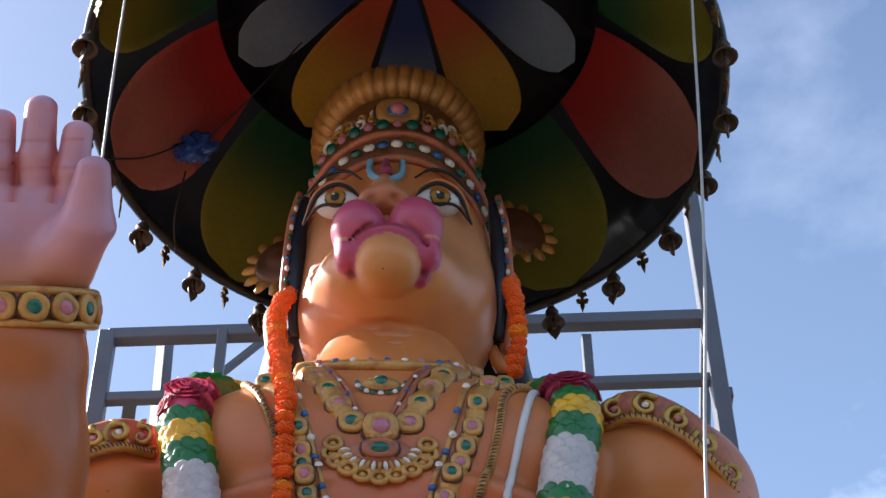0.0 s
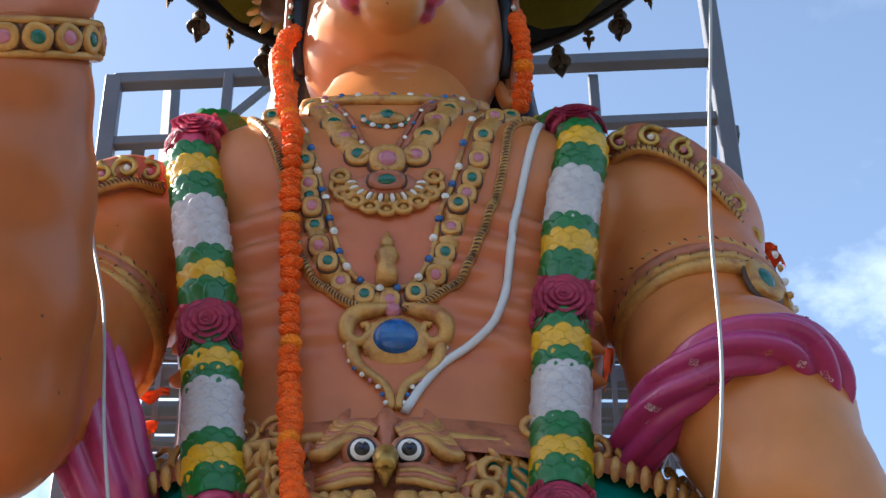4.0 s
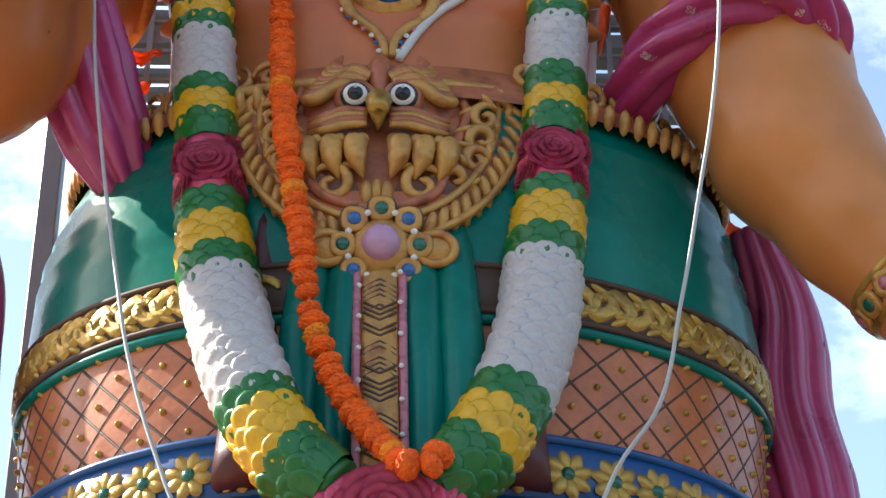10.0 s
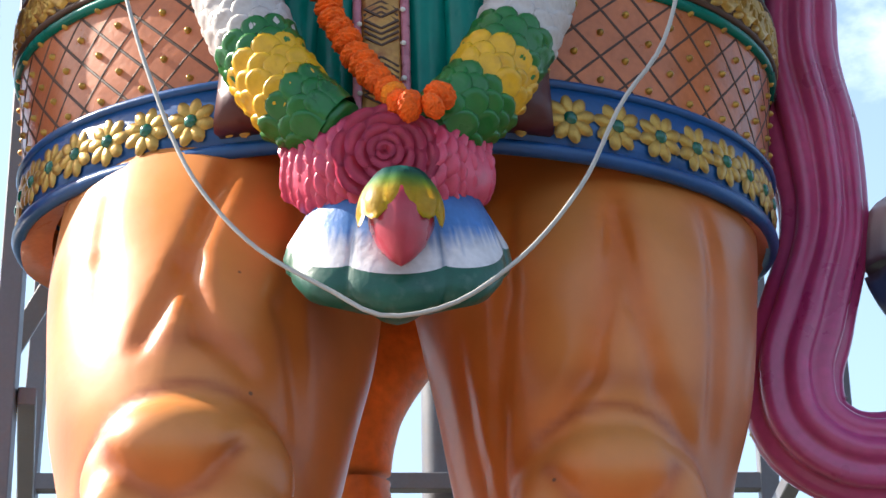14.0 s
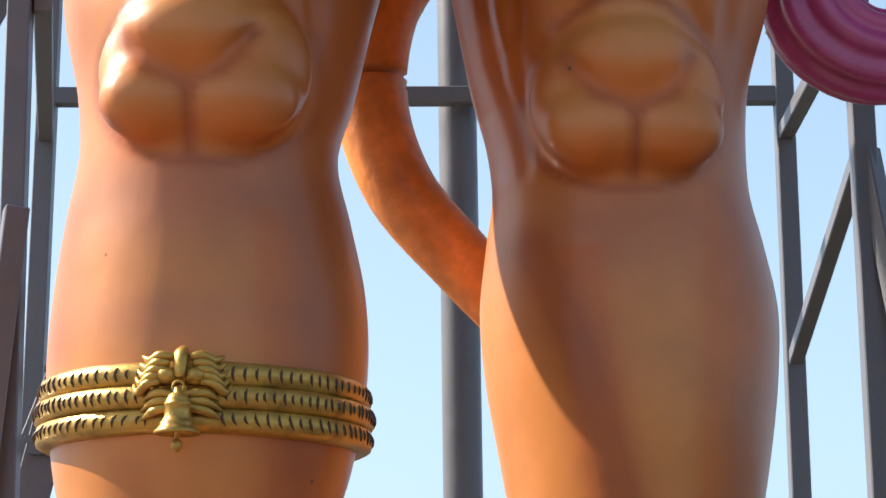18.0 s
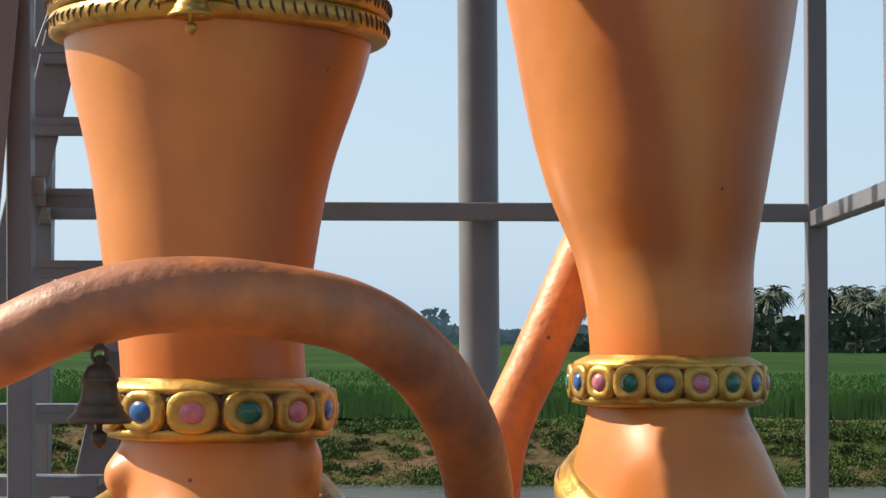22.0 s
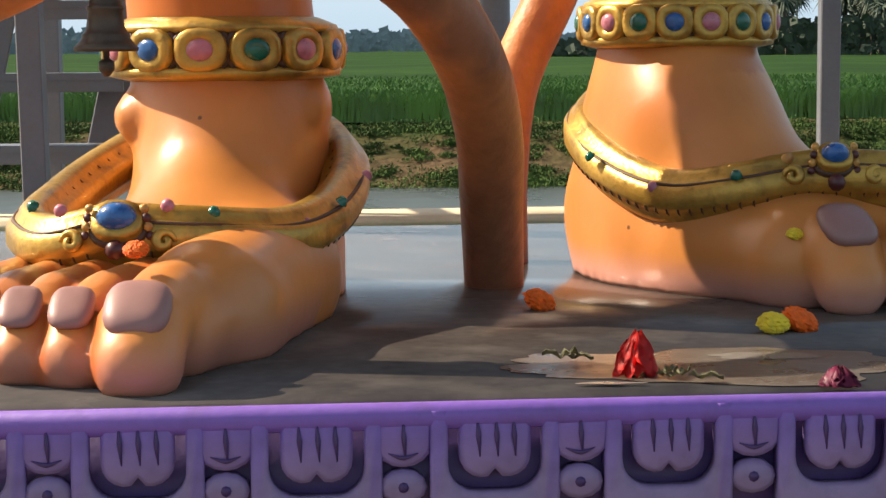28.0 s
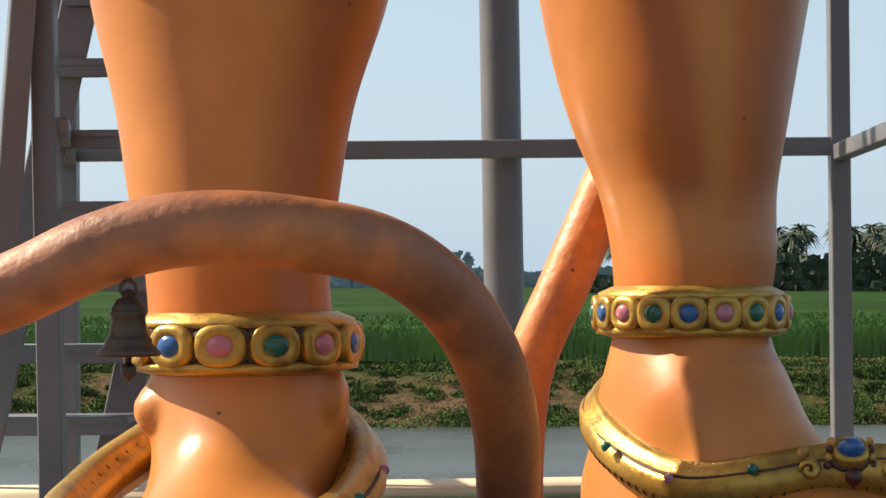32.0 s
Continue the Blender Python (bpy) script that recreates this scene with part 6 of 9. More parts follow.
def front_path(pts, n, out):
    """A path laid on the statue's front, bridging its small hollows."""
    p = np.array([front(x, z, out)[0] for x, z in dense([(x, 0.0, z) for x, z in pts], n)[:, [0, 2]]])
    for _ in range(2):
        q = p.copy()
        q[1:-1] = (p[:-2] + p[1:-1] * 2 + p[2:]) / 4
        q[:, 1] = np.minimum(q[:, 1], p[:, 1] + 0.004)
        p = q
    return [Vector(v) for v in p]


def setting(parent, c, out, w, h, gem, mat=None, depth=0.014, name="setting"):
    """A cushion-shaped gilt setting with a rounded stone in it."""
    m = facing(c, out)
    bm = bmesh.new()
    ring = []
    for s, zz in ((1.0, -0.006), (1.0, depth * 0.62), (0.94, depth * 0.82), (0.60, depth * 0.92), (0.55, depth * 0.84)):
        ring.append([bm.verts.new(m @ Vector((w * s * math.copysign(abs(math.cos(g)) ** 0.8, math.cos(g)), h * s * math.copysign(abs(math.sin(g)) ** 0.8, math.sin(g)), zz))) for g in (2 * math.pi * j / 16 for j in range(16))])
    for x, y in zip(ring, ring[1:]):
        for j in range(16):
            bm.faces.new((x[j], x[(j + 1) % 16], y[(j + 1) % 16], y[j]))
    bm.faces.new(ring[-1])
    st = part(name, bm, mat or GOLD, parent)
    bm = bmesh.new()
    rim = [[bm.verts.new(m @ Vector((w * q * math.copysign(abs(math.cos(g)) ** 0.8, math.cos(g)), h * q * math.copysign(abs(math.sin(g)) ** 0.8, math.sin(g)), zz))) for g in (2 * math.pi * j / 16 for j in range(16))] for q, zz in ((1.15, -0.006), (1.13, depth * 0.16), (0.98, depth * 0.2))]
    for x, y in zip(rim, rim[1:]):
        for j in range(16):
            bm.faces.new((x[j], x[(j + 1) % 16], y[(j + 1) % 16], y[j]))
    part("outline", bm, GROOVE, st, "dark brown painted outline")
    bm = bmesh.new()
    dome(bm, m @ Matrix.Translation((0, 0, depth * 0.72)), w * 0.55, h * 0.55, depth * 0.42, 14, 3)
    part("gem", bm, gem, st)
    return st


def stud(parent, c, out, r, mat, h=None, name="stud", label=""):
    bm = bmesh.new()
    dome(bm, facing(c, out), r, r, h or r * 0.8, 9, 2)
    return part(name, bm, mat, parent, label)


# a short cut line in gilt work, used along every roped edge
NOTCH = bpy.data.meshes.new("notch")
bm = bmesh.new()
tube(bm, [(0.004, -0.020, 0.001), (-0.002, -0.006, 0.004), (-0.002, 0.008, 0.004), (0.003, 0.020, 0.001)], [0.001, 0.0045, 0.0045, 0.001], 6)
bm.to_mesh(NOTCH)
bm.free()
NOTCH.materials.append(GROOVE)


def notches(parent, pts, outs, every, size, slant=0.5, up=(0, 0, 1)):
    """Cut lines across a roped edge."""
    for k in range(0, len(pts), every):
        a, b = Vector(pts[max(0, k - 1)]), Vector(pts[min(len(pts) - 1, k + 1)])
        o = Vector(outs[k]).normalized()
        side = o.cross(b - a).normalized()
        m = Matrix.Translation(Vector(pts[k])) @ Matrix((side.cross(o), side, o)).transposed().to_4x4()
        share("notch", NOTCH, parent, m @ Matrix.Rotation(slant, 4, "Z") @ Matrix.Scale(size, 4))


# sculpted flower garlands
def petal_mesh(name, w, l, mats):
    """A cupped scale: broad rounded tip, swelling outward."""
    bm = bmesh.new()
    rows = []
    for i in range(7):
        v = i / 6
        half = w * (0.86 + 0.14 * v / 0.45) if v < 0.45 else w * math.sqrt(max(0.05, 1 - ((v - 0.45) / 0.56) ** 2))
        rows.append([bm.verts.new((half * u, -0.35 * l + l * v, 0.002 + 0.20 * l * v**1.3 - 0.22 * w * u * u + 0.0045 * (abs(u) > 0.7 or i == 5) * (v > 0.3) - 0.004 * (abs(u) == 1 or i == 6))) for u in (-1, -0.8, -0.4, 0, 0.4, 0.8, 1)])
    for x, y in zip(rows, rows[1:]):
        for j in range(6):
            bm.faces.new((x[j], x[j + 1], y[j + 1], y[j]))
    rim = [r[0] for r in rows[2:]] + rows[-1][1:-1] + [r[-1] for r in rows[:1:-1]]
    low = [bm.verts.new(v.co * 0.96 + Vector((0, -0.002, -0.016))) for v in rim]
    for j in range(len(rim) - 1):
        bm.faces.new((rim[j], rim[j + 1], low[j + 1], low[j]))
    me = bpy.data.meshes.new(name)
    bm.to_mesh(me)
    bm.free()
    me.materials.append(mats)
    me.shade_smooth()
    return me


COLORS = {"g": LEAF, "y": LEMON, "w": PEARL, "r": ROSE}
SCALES = {k: petal_mesh("petal", 0.032, 0.064, m) for k, m in COLORS.items()}


def rosette(parent, c, out, r, up=(0, 0, 1), mat=None):
    """A full-blown rose: rings of curled petals round a spiral heart."""
    m = facing(c, out, up)
    for n, (num, rb, rt, hb, ht) in enumerate(((3, 0.03, 0.17, 0.34, 0.52), (4, 0.12, 0.34, 0.26, 0.50), (5, 0.27, 0.56, 0.16, 0.43), (6, 0.45, 0.80, 0.06, 0.30), (8, 0.66, 1.02, -0.06, 0.15))):
        for i in range(num):
            a = 2 * math.pi * (i + 0.5 * (n % 2)) / num + 0.35 * n
            bm = bmesh.new()
            rows = []
            span = 2 * math.pi / num * 1.32
            for v in range(5):
                f = v / 4
                row = []
                for u in range(6):
                    e = u / 5 - 0.5
                    g = a + span * e * (1 - 0.22 * f**3)
                    q = rb + (rt - rb) * f - 0.10 * e * e * f * (rt - rb) * 8 + 0.035 * (v == 4)
                    row.append(bm.verts.new(m @ (Vector((math.cos(g) * q, math.sin(g) * q, 0.66 * (hb + (ht - hb) * math.sin(f * 1.57) - (0.05 if v == 4 else 0) + 0.035 * e))) * r)))
                rows.append(row)
            for x, y in zip(rows, rows[1:]):
                for j in range(5):
                    bm.faces.new((x[j], x[j + 1], y[j + 1], y[j]))
            bmesh.ops.solidify(bm, geom=bm.faces[:], thickness=0.005)
            part("rose_petal", bm, mat or ROSE, parent)


def garland(name, path, bands, label, rose_turn):
    """A thick carved garland: bands of overlapping scale petals and full roses along a path."""
    t = thing(name, label, "garland", "carved garlands")
    p = dense(path, 170)
    s = np.r_[0, np.cumsum(np.linalg.norm(np.diff(p[:, :3], axis=0), axis=1))]
    total = s[-1]
    bm = bmesh.new()
    tube(bm, p[:, :3], [x * 0.89 for x in p[:, 3]], 14)
    part("core", bm, LEAF, t)
    rest = {k: bmesh.new() for k in "gywr"}
    alone = 0
    step = 0.0305
    n = int(total / step)
    r = random.Random(len(name))
    for i in range(n):
        d = i * step
        k = int(np.clip(np.searchsorted(s, d), 1, len(p) - 2))
        c = Vector(p[k, :3])
        tan = Vector(p[k + 1, :3] - p[k - 1, :3]).normalized()
        rad = p[k, 3]
        f = d / total
        tint = next((b[0] for b in bands if f < b[1]), "g")
        side = tan.cross(Vector((0, -1, 0))).normalized()
        outv = side.cross(tan)
        if outv.y > 0:
            outv = -outv
        count = 10
        for j in range(count):
            a = 2 * math.pi * (j + 0.5 * (i % 2)) / count + r.uniform(-0.04, 0.04)
            nrm = outv * math.cos(a) + side * math.sin(a)
            if nrm.dot(outv) < -0.45:
                continue
            up = -tan
            x = up.cross(nrm)
            m = Matrix.Translation(c + nrm * rad * r.uniform(0.97, 1.03)) @ Matrix((x, up, nrm)).transposed().to_4x4() @ Matrix.Rotation(r.uniform(-0.07, 0.07), 4, "Z") @ Matrix.Diagonal((*(r.uniform(0.95, 1.08) * (rad / 0.075) for _ in range(3)), 1))
            if tint != "r" and alone < 300 and 4.25 < c.z < 5.6 and nrm.dot(outv) > 0.1:
                share("petal", SCALES[tint], t, m)
                alone += 1
            elif tint != "r" or nrm.dot(outv) < 0.3:
                b = rest[tint]
                k0 = len(b.verts)
                b.from_mesh(SCALES[tint])
                b.verts.ensure_lookup_table()
                bmesh.ops.transform(b, matrix=m, verts=b.verts[k0:])
    for k, b in rest.items():
        if len(b.verts):
            tagged(part("petal_band", b, COLORS[k], t), kind="stuff")
        else:
            b.free()
    last = 0.0
    for tint, f in bands:
        if tint == "r":
            d = (last + f) / 2 * total
            k = int(np.clip(np.searchsorted(s, d), 1, len(p) - 2))
            tan = Vector(p[k + 1, :3] - p[k - 1, :3]).normalized()
            side = tan.cross(Vector((0, -1, 0))).normalized()
            outv = side.cross(tan)
            outv = -outv if outv.y > 0 else outv
            span = (f - last) * total
            i0, i1 = np.searchsorted(s, last * total), np.searchsorted(s, f * total)
            bm = bmesh.new()
            tube(bm, p[i0:i1 + 1, :3], [p[k, 3] * 0.95, p[k, 3] * 1.10, p[k, 3] * 1.14, p[k, 3] * 1.10, p[k, 3] * 0.95], 20, 11)
            part("rose_bed", bm, ROSE, t)
            rosette(t, Vector(p[k, :3]) + outv * p[k, 3] * 1.02, outv, 0.078)
            for q in (-1, 1):
                for w in (-0.28, 0.28):
                    o2 = (outv * 0.55 + side * q).normalized()
                    rosette(t, Vector(p[k, :3]) + o2 * p[k, 3] * 1.08 + tan * w * span, o2, 0.050)
        last = f
    return t


def by_height(path, rows):
    """Turn heights at which the colour changes into shares of the length."""
    p = dense(path, 400)
    s = np.r_[0, np.cumsum(np.linalg.norm(np.diff(p[:, :3], axis=0), axis=1))]
    out = []
    for tint, z in rows:
        k = np.argmax(p[:, 2] < z) if z > 0 else len(p) - 1
        out.append((tint, float(s[k] / s[-1]) if z > 0 else 1.01))
    return out


GA = [(-0.42, 4.80, 7.02, 0.066), (-0.58, 4.62, 6.98, 0.068), (-0.68, 4.44, 6.84, 0.070), (-0.70, 4.34, 6.64, 0.072), (-0.665, 4.32, 6.42, 0.073), (-0.63, 4.31, 6.20, 0.073), (-0.60, 4.32, 5.98, 0.074), (-0.575, 4.33, 5.75, 0.074), (-0.545, 4.27, 5.45, 0.075), (-0.515, 4.21, 5.20, 0.075),
      (-0.485, 4.15, 4.96, 0.080), (-0.45, 4.09, 4.75, 0.086), (-0.41, 4.03, 4.58, 0.086), (-0.365, 3.97, 4.42, 0.086), (-0.30, 3.92, 4.26, 0.084), (-0.215, 3.89, 4.13, 0.084), (-0.13, 3.88, 4.07, 0.08)]
GB = [(0.28, 4.80, 7.06, 0.066), (0.44, 4.62, 7.0, 0.068), (0.53, 4.44, 6.86, 0.070), (0.54, 4.34, 6.66, 0.072), (0.505, 4.32, 6.45, 0.073), (0.47, 4.32, 6.15, 0.073), (0.445, 4.33, 5.95, 0.074), (0.435, 4.33, 5.75, 0.074), (0.415, 4.26, 5.46, 0.075), (0.40, 4.19, 5.21, 0.075),
      (0.38, 4.14, 5.00, 0.080), (0.355, 4.09, 4.79, 0.086), (0.33, 4.04, 4.60, 0.086), (0.285, 3.98, 4.42, 0.086), (0.22, 3.92, 4.26, 0.084), (0.14, 3.89, 4.13, 0.084), (0.06, 3.88, 4.07, 0.08)]
garland("carved_garland", GA, by_height(GA, [("g", 6.99), ("y", 6.93), ("g", 6.84), ("r", 6.62), ("g", 6.558), ("y", 6.457), ("g", 6.389), ("w", 6.169), ("g", 6.124), ("y", 6.039), ("g", 5.975), ("r", 5.859), ("g", 5.785), ("y", 5.712), ("g", 5.652), ("w", 5.448), ("g", 5.39), ("y", 5.301), ("g", 5.233), ("r", 4.982), ("g", 4.898), ("y", 4.761), ("g", 4.691), ("w", 4.315), ("g", 4.24), ("y", 4.16), ("g", 0)]),
        "carved garland of green, yellow, white and rose petals on the chest", 0)
garland("carved_garland", GB, by_height(GB, [("g", 7.02), ("y", 6.97), ("g", 6.93), ("r", 6.75), ("g", 6.70), ("y", 6.606), ("g", 6.515), ("w", 6.318), ("g", 6.24), ("y", 6.153), ("g", 6.089), ("r", 5.946), ("g", 5.878), ("y", 5.805), ("g", 5.723), ("w", 5.506), ("g", 5.415), ("y", 5.324), ("g", 5.249), ("r", 5.028), ("g", 4.953), ("y", 4.84), ("g", 4.751), ("w", 4.33), ("g", 4.25), ("y", 4.175), ("g", 0)]),
        "carved garland of green, yellow, white and rose petals on the chest", 1)

# the tassel where the two garlands meet: roses, a striped cup and a lotus bud
tassel = thing("garland_tassel", "carved rose cluster with a blue-white cup and red bud", "tassel")
bm = bmesh.new()
BED = [(-0.225, 3.97, 4.02), (-0.13, 3.925, 3.985), (-0.02, 3.905, 3.975), (0.09, 3.925, 3.985), (0.165, 3.97, 4.02)]
tube(bm, BED, [0.075, 0.118, 0.128, 0.118, 0.075], 18, 24)
part("rose_bed", bm, ROSE, tassel)
bed_line = dense([(*p, r) for p, r in zip(BED, (0.075, 0.118, 0.128, 0.118, 0.075))], 19)
for i, (bx, by, bz, br) in enumerate(bed_line):
    for j in range(9):
        g = radians(-70 + 20 * j + (10 if i % 2 else 0))
        nrm = Vector((1.3 * (bx + 0.03), -math.cos(g), math.sin(g))).normalized()
        away = Vector((bx + 0.03, 0, bz + br * math.sin(g) - 3.985))
        if away.length < 0.085:
            continue
        up = (away - nrm * away.dot(nrm)).normalized()
        m = Matrix.Translation(Vector((bx, by - br * math.cos(g), bz + br * math.sin(g)))) @ Matrix((up.cross(nrm), up, nrm)).transposed().to_4x4() @ Matrix.Diagonal((rng.uniform(1.0, 1.25), rng.uniform(0.85, 1.05), 0.9, 1))
        share("petal", SCALES["r"], tassel, m @ Matrix.Rotation(rng.uniform(-0.25, 0.25), 4, "Z"))
rosette(tassel, Vector((-0.03, 3.795, 3.975)), (0, -1, -0.12), 0.112)
rosette(tassel, Vector((-0.185, 3.88, 4.015)), (-0.75, -1, 0.1), 0.075)
rosette(tassel, Vector((0.13, 3.88, 4.015)), (0.75, -1, 0.1), 0.075)
CUP = material("cup_paint", (0.5, 0.5, 0.5), rough=0.45, vary=0.22, scale=14, bump=0.45, bscale=60, attr="paint")


def lobes(g):
    """Seven rounded petals side by side: 1 on a crest, 0 in the fold between two."""
    return abs(math.cos(3.5 * g)) ** 0.55


def cup_wall(g, v):
    """The flaring skirt of the cup: v runs from its collar to the lip, g = 0 is the front."""
    k = lobes(g)
    fall = 0.040 + 0.180 * math.cos(g * 0.85)
    return Vector((-0.004 + (0.185 + 0.045 * v + 0.014 * v * k) * math.sin(g), 3.945 - (0.13 + 0.045 * v + 0.016 * v * k) * math.cos(g), 3.925 - fall * v - 0.022 * v * v * k))


bm = bmesh.new()
rows = [[bm.verts.new(cup_wall(radians(-110 + 220 * j / 126), i / 10)) for j in range(127)] for i in range(11)]
for x, y in zip(rows, rows[1:]):
    for j in range(126):
        bm.faces.new((x[j], x[j + 1], y[j + 1], y[j]))
cup = part("cup", bm, CUP, tassel, "fluted cup painted blue fading to white")


def cup_tint(v):
    g = np.arctan2((v[:, 0] + 0.004) / 0.22, (3.945 - v[:, 1]) / 0.175)
    k = np.clip((3.925 - v[:, 2]) / (0.045 + 0.180 * np.cos(g * 0.85)), 0, 1)
    streak = 0.16 * np.array([noise.noise(Vector((a * 42, 0.0, 3.0))) for a in g]) + 0.10 * np.array([noise.noise(Vector((a * 110, 0.0, 1.0))) for a in g])
    fold = np.abs(np.cos(3.5 * g)) ** 0.55
    c = mix(np.tile((0.008, 0.030, 0.15), (len(v), 1)), (0.05, 0.16, 0.42), np.clip(k * 3.0, 0, 1))
    c = mix(c, (0.62, 0.60, 0.64), np.clip((k + streak - 0.58) / 0.24, 0, 1))
    return mix(c, (0.01, 0.05, 0.14), np.clip((0.42 - fold) * 2.2, 0, 0.85))


paint(cup, cup_tint)
bm = bmesh.new()
rows = []
for s, dz in ((1.0, 0.0), (1.03, -0.030), (1.0, -0.060), (0.90, -0.082), (0.50, -0.075), (0.15, -0.05)):
    row = []
    for j in range(127):
        p = cup_wall(radians(-110 + 220 * j / 126), 1.0)
        row.append(bm.verts.new((-0.004 + (p.x + 0.004) * s, 3.945 + (p.y - 3.945) * s, p.z + dz)))
    rows.append(row)
for x, y in zip(rows, rows[1:]):
    for j in range(126):
        bm.faces.new((x[j], x[j + 1], y[j + 1], y[j]))
part("cup_underside", bm, material("cup_green", (0.004, 0.075, 0.05), rough=0.4, vary=0.2, scale=12, bump=0.3, dirt=(0.10, 0.16, 0.13, 0.4)), tassel, "dark green scalloped underside")
bm = bmesh.new()
turned(bm, [(0.002, -0.135), (0.022, -0.108), (0.046, -0.066), (0.062, -0.015), (0.060, 0.03), (0.035, 0.06)], 20, pose(0.005, 3.735, 3.80, -14, 0, 0) @ Matrix.Diagonal((1.12, 1.12, 0.95, 1)))
for v in bm.verts:
    v.co.y -= 0.012 * max(0.0, 1 - abs(v.co.x - 0.005) / 0.03)
part("bud", bm, material("bud_red", (0.36, 0.028, 0.05), rough=0.32, vary=0.15, scale=12, bump=0.2), tassel)
for k in range(-2, 3):
    bm = bmesh.new()
    rows = []
    for i in range(9):
        v = i / 8
        half = 0.030 * (1 if v < 0.55 else math.sqrt(max(0.03, 1 - ((v - 0.55) / 0.45) ** 2)))
        row = []
        for u in (-1, -0.5, 0, 0.5, 1):
            g = k * 0.66 + half * u / 0.062
            q = 0.030 + 0.050 * math.sin(math.pi * min(0.62, 0.08 + 0.58 * v)) + 0.004 * (1 - u * u)
            row.append(bm.verts.new((0.003 + 1.12 * q * math.sin(g), 3.745 - q * math.cos(g), 3.905 - 0.128 * v)))
        rows.append(row)
    for x, y in zip(rows, rows[1:]):
        for j in range(4):
            bm.faces.new((x[j], x[j + 1], y[j + 1], y[j]))
    bmesh.ops.solidify(bm, geom=bm.faces[:], thickness=0.006)
    paint(part("sepal", bm, CUP, tassel), lambda v: mix(mix(np.tile((0.66, 0.40, 0.01), (len(v), 1)), (0.12, 0.30, 0.03), np.clip((v[:, 2] - 3.835) / 0.03, 0, 1)), (0.0, 0.10, 0.09), np.clip((v[:, 2] - 3.865) / 0.025, 0, 1)))

# marigold strings
def marigold(mat, seed, r=0.0325):
    bm = bmesh.new()
    bmesh.ops.create_uvsphere(bm, u_segments=28, v_segments=16, radius=1)
    for v in bm.verts:
        a = math.atan2(v.co.y, v.co.x)
        k = 1 + 0.07 * math.sin(13 * a + 9 * v.co.z + seed) * (1 - abs(v.co.z)) + 0.05 * math.sin(19 * v.co.z + 2 * math.sin(3 * a)) + 0.14 * noise.noise(v.co * 7.5 + Vector((seed, 0, 0)))
        v.co = Vector((v.co.x * r * k, v.co.y * r * k, v.co.z * r * 0.60 * k))
    me = bpy.data.meshes.new("flower")
    bm.to_mesh(me)
    bm.free()
    me.materials.append(mat)
    return me


MG = [marigold(MARI, 1), marigold(MARI, 4), marigold(MARI, 7), marigold(MARIY, 2)]
MGY = material("marigold_amber", (0.80, 0.22, 0.004), rough=0.75, vary=0.25, scale=40, bump=0.6, bscale=160)
MG[3].materials[0] = MGY


def flower_string(path, label, seed, every=11):
    t = thing("marigold_garland", label, "garland", "marigold garlands")
    p = dense(path, 300)
    s = np.r_[0, np.cumsum(np.linalg.norm(np.diff(p, axis=0), axis=1))]
    r = random.Random(seed)
    n = int(s[-1] / 0.0425)
    for i in range(n + 1):
        k = int(np.clip(np.searchsorted(s, i * 0.0425), 1, len(p) - 2))
        tan = Vector(p[k + 1] - p[k - 1]).normalized()
        m = Matrix.Translation(Vector(p[k]) + Vector((r.uniform(-0.004, 0.004), r.uniform(-0.003, 0.003), 0))) @ tan.to_track_quat("Z", "Y").to_matrix().to_4x4() @ Matrix.Rotation(r.uniform(0, 6.28), 4, "Z") @ Matrix.Rotation(r.uniform(-0.22, 0.22), 4, "X") @ Matrix.Scale(r.uniform(0.88, 1.12), 4)
        share("flower", MG[3] if i % every == every - 1 else MG[r.randrange(3)], t, m)
    bm = bmesh.new()
    tube(bm, p[::6], 0.004, 6)
    part("thread", bm, MARI, t)
    return t


flower_string([(-0.425, 4.66, 7.58), (-0.45, 4.58, 7.46), (-0.458, 4.51, 7.28), (-0.435, 4.42, 7.05), (-0.40, 4.30, 6.80), (-0.378, 4.245, 6.66), (-0.375, 4.26, 6.44), (-0.367, 4.28, 6.22), (-0.357, 4.30, 5.95), (-0.34, 4.25, 5.62), (-0.32, 4.14, 5.35), (-0.298, 4.05, 5.14), (-0.268, 4.02, 4.95), (-0.235, 3.98, 4.73), (-0.205, 3.96, 4.55), (-0.155, 3.93, 4.39), (-0.09, 3.89, 4.26), (-0.03, 3.83, 4.16), (0.015, 3.755, 4.075), (0.055, 3.74, 4.06), (0.10, 3.77, 4.12)],
              "long fresh orange marigold garland hanging down the statue's front", 3)
flower_string([(0.365, 4.68, 7.72), (0.372, 4.62, 7.60), (0.385, 4.57, 7.44), (0.385, 4.60, 7.22), (0.36, 4.62, 7.12)], "fresh orange marigold garland hanging beside the cheek", 8)

# the white cord across the chest
bm = bmesh.new()
tube(bm, front_path([(0.425, 6.86), (0.40, 6.76), (0.39, 6.71), (0.347, 6.51), (0.313, 6.34), (0.296, 6.20), (0.275, 6.045), (0.235, 5.94), (0.17, 5.873), (0.10, 5.81), (0.037, 5.715), (-0.018, 5.60)], 44, 0.008), 0.0135, 10)
tagged(part("sacred_cord", bm, WHITE), "thick white painted cord slung across the bare chest", "cord")

